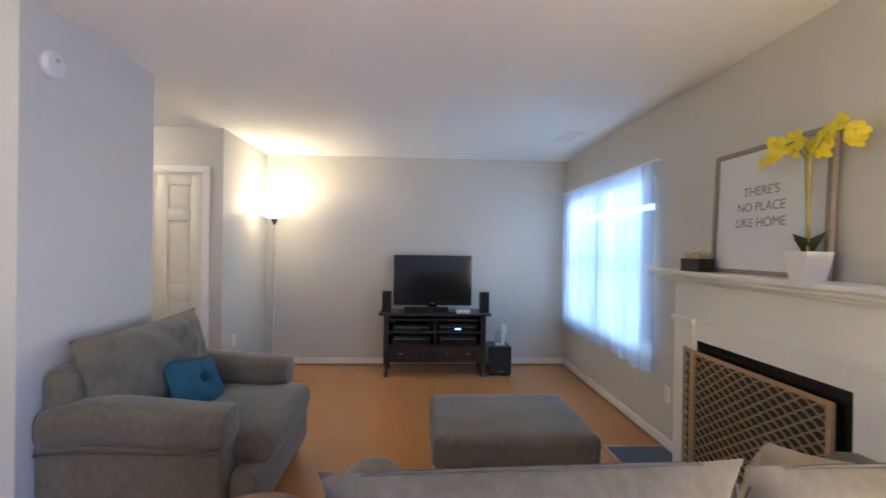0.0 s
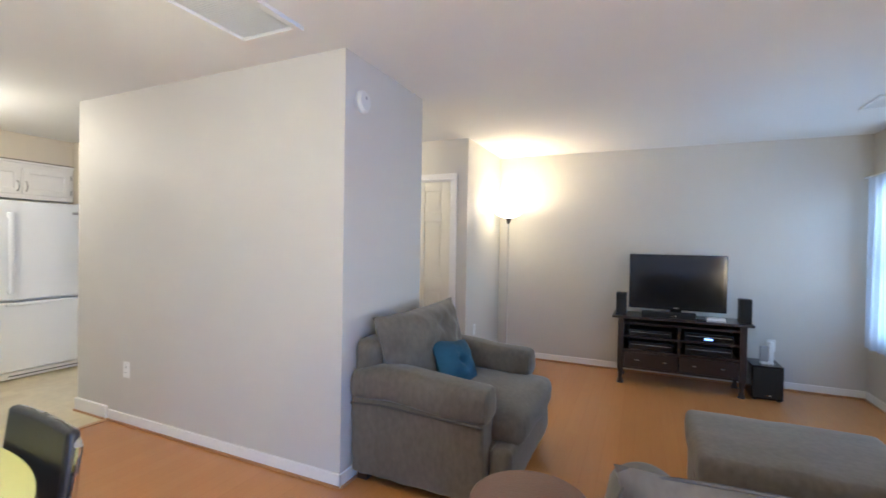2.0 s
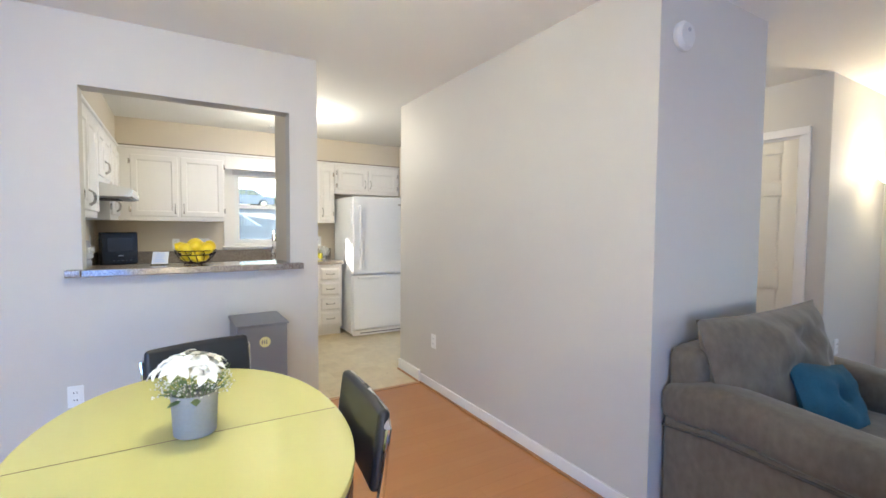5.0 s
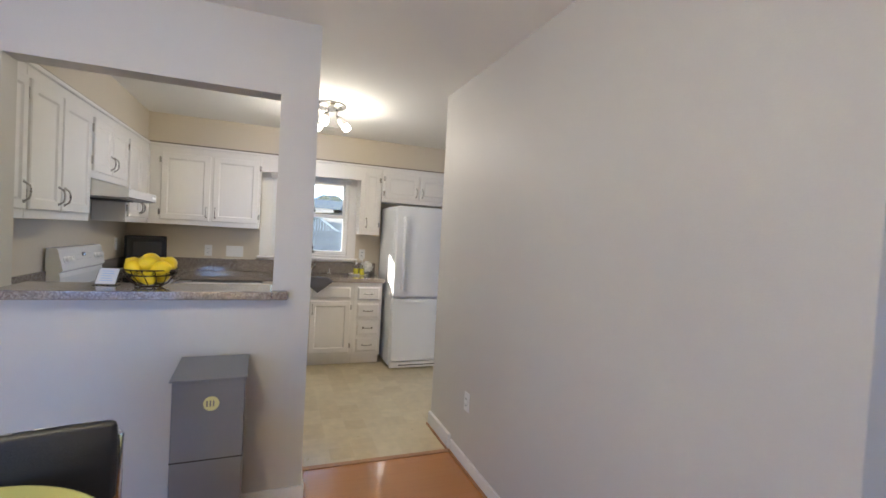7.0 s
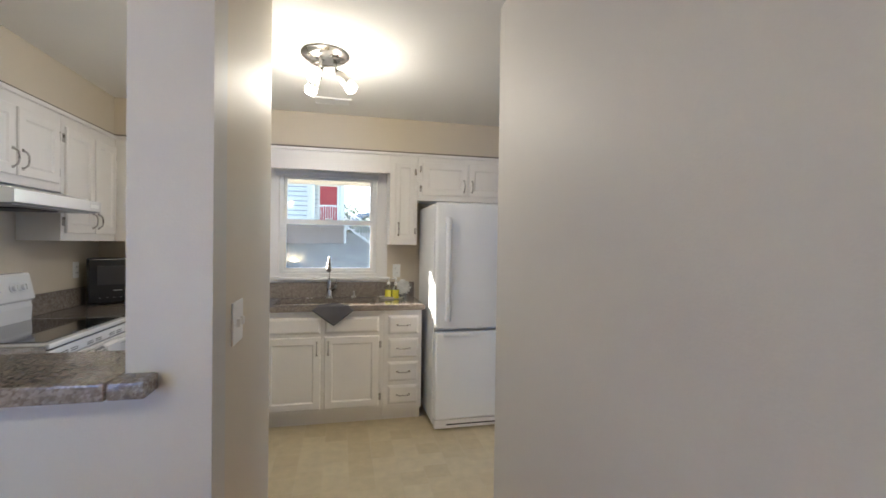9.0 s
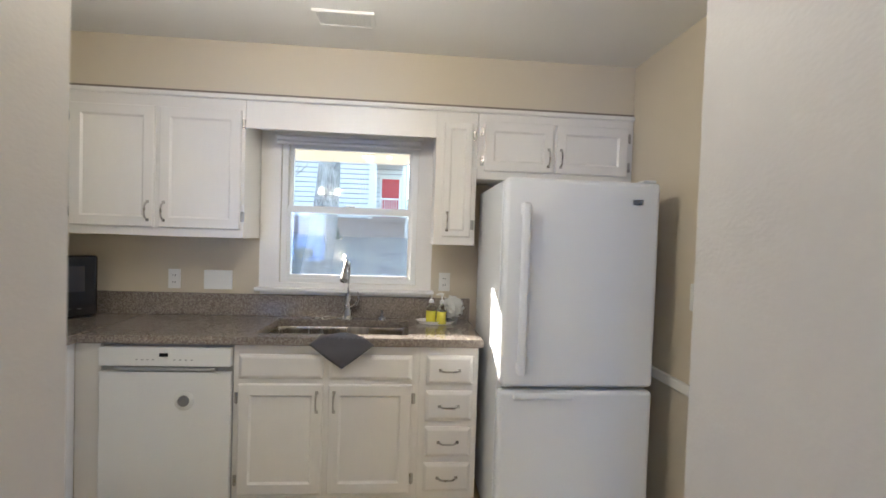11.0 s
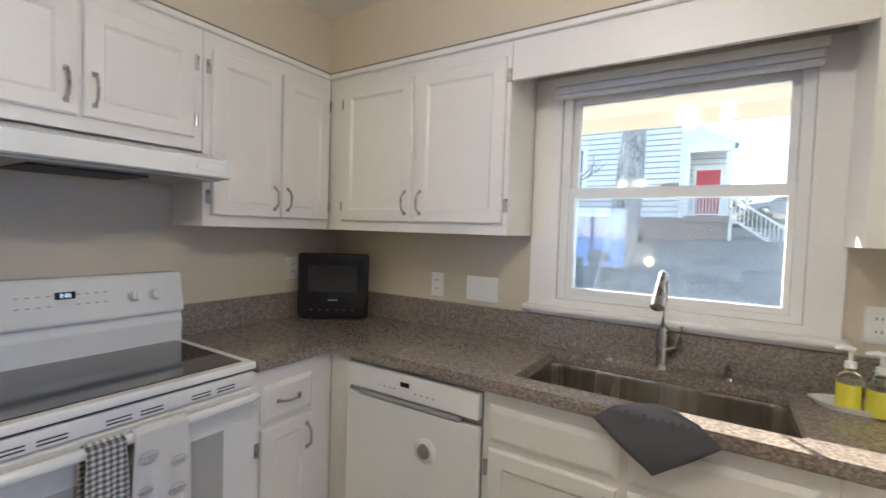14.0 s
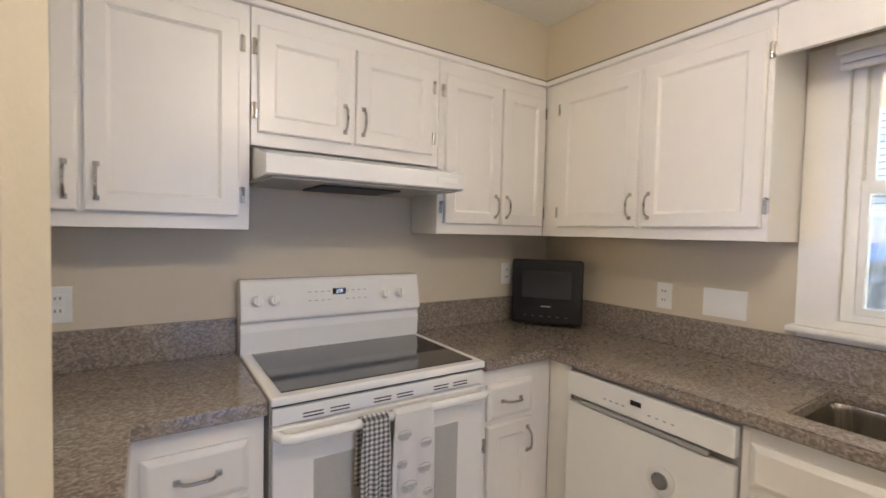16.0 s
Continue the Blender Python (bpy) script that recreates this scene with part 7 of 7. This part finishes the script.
tree((-14.8, -0.62, -0.2), 9.0, 0.33, (0.2, 0.9), 1, "grey bare tree with a leaning trunk between the houses", 0.62)
tree((-21.0, -3.9, 0.6), 8.0, 0.16, (0.1, -0.8), 4, "thin bare tree in front of the neighbouring house")
tree((-34.0, 9.0, -0.5), 11.0, 0.25, (0.1, 0.6), 7, "bare tree beside the neighbouring house")
tree((-36.0, 14.0, -0.5), 12.0, 0.25, (0.3, 0.2), 9, "bare tree far behind the porch")

# own eave over the kitchen window
structure("roof_eave", box((-6.35, -2.0, 2.06), (-5.73, 6.5, 2.10)), M_TRIM, "white soffit boards of the eave outside the window")
structure("roof_eave", box((-6.38, -2.0, 1.985), (-6.351, 6.5, 2.16)), M_TRIM, "white fascia board of the eave")
structure("wall_exterior", box((-5.745, -2.0, 2.06), (-5.7201, 6.5, 2.6)), M_EXTW, "outside wall face above the kitchen window")
structure("roof", moved(box((0, -3, 0), (5.0, 7, 0.05)), pose(-6.42, 0, 2.17, 0, -18, 0)), M_ROOF, "grey shingle roof slope over the eave")

# trees and hedge seen through the sheer curtain
random.seed(21)
bm = bmesh.new()
for k in range(5200):
    c = Vector((random.gauss(0, 1.1), random.uniform(-9, 9), random.uniform(-0.4, 1.1) + 0.35 * noise.noise(Vector((k * 0.01, 0, 0)))))
    d = Vector((random.gauss(0, 1), random.gauss(0, 1), random.gauss(0, 1))).normalized()
    t, s = d.orthogonal().normalized() * 0.12, d.cross(d.orthogonal()).normalized() * 0.06
    bm.faces.new([bm.verts.new(c + p) for p in (t, s, -t, -s)])
hd = thing("hedge", "evergreen hedge outside the living room window", "hedge", (9.0, 4.5, 0.0))
part("leaves", bm, M_SHRUB, hd, kind="stuff")


def parked_car(place, rz, paint):
    """A saloon seen from its side; its length runs along local y."""
    car = thing("parked_car", "dark blue saloon car parked beyond the porch steps", "car", place, rz)

    def extruded(profile, x0, x1, bevel):
        bm = bmesh.new()
        a, b = ([bm.verts.new((x, y, z)) for y, z in profile] for x in (x0, x1))
        for k in range(len(profile)):
            bm.faces.new((a[k], a[(k + 1) % len(profile)], b[(k + 1) % len(profile)], b[k]))
        bm.faces.new(a), bm.faces.new(b)
        bmesh.ops.recalc_face_normals(bm, faces=bm.faces[:])
        bmesh.ops.bevel(bm, geom=bm.edges[:], offset=bevel, segments=2, affect="EDGES")
        return bm

    part("body", extruded([(-2.2, 0.30), (-2.25, 0.62), (-2.1, 0.80), (-1.2, 0.92), (1.4, 0.95), (2.15, 0.88), (2.25, 0.60), (2.2, 0.30)], -0.85, 0.85, 0.05), paint, car)
    part("cabin", extruded([(-1.15, 0.925), (-0.45, 1.38), (0.75, 1.40), (1.45, 0.955)], -0.72, 0.72, 0.05), paint, car)
    for side in (-1, 1):
        for profile in (((-0.90, 0.98), (-0.40, 1.30), (0.12, 1.32), (0.12, 0.98)), ((0.20, 0.98), (0.20, 1.32), (0.70, 1.32), (1.20, 0.99))):
            x0, x1 = sorted((side * 0.715, side * 0.728))
            part("side_window", extruded(profile, x0, x1, 0.004), M_BLKGLASS, car, "dark side window")
        for y in (-1.40, 1.35):
            tyre = part("wheel", lathe([(0.0, -0.10), (0.30, -0.10), (0.33, -0.06), (0.33, 0.06), (0.30, 0.10), (0.0, 0.10)], 24, (side * 0.80, y, 0.33), "x"), M_BLACKM, car, "black tyre")
            part("rim", lathe([(0.0, 0.0), (0.20, 0.0), (0.21, 0.02 * side), (0.0, 0.03 * side)], 20, (side * 0.905, y, 0.33), "x"), M_NICKEL, tyre)


parked_car((-36.0, 4.6, 2.72), 14, mat("dark blue car paint", (0.02, 0.05, 0.16), 0.2, scale=2, vary=0.03, coat=0.8))

random.seed(31)
for n, (x, y, z, w, h) in enumerate(((-31.0, 2.9, 2.0, 1.1, 1.0), (-40.0, 8.0, 3.1, 1.8, 1.6), (-42.0, 2.2, 3.3, 2.0, 2.2), (-23.6, -4.5, 1.25, 0.8, 0.9), (-23.4, -1.8, 1.2, 0.7, 0.7))):
    bm = bmesh.new()
    for k in range(900):
        d = Vector((random.gauss(0, 1), random.gauss(0, 1), abs(random.gauss(0, 1)))).normalized()
        c = Vector((d.x * w, d.y * w, d.z * h)) * random.uniform(0.55, 1.0) * (1 + 0.25 * noise.noise(d * 3 + Vector((n, 0, 0))))
        t = d.orthogonal().normalized() * 0.09
        q = d.cross(t).normalized() * 0.06
        bm.faces.new([bm.verts.new(c + p) for p in (t, q, -t, -q)])
    sh = thing("shrub", "rounded evergreen shrub on the slope beside the neighbouring house", "shrub", (x, y, z), 0, "shrubs by the house")
    part("leaves", bm, M_SHRUB, sh, kind="stuff")
    part("stem", tube([(0, 0, -0.3), (0.03, 0, h * 0.7)], [0.06, 0.02], 7), M_BARK, sh)
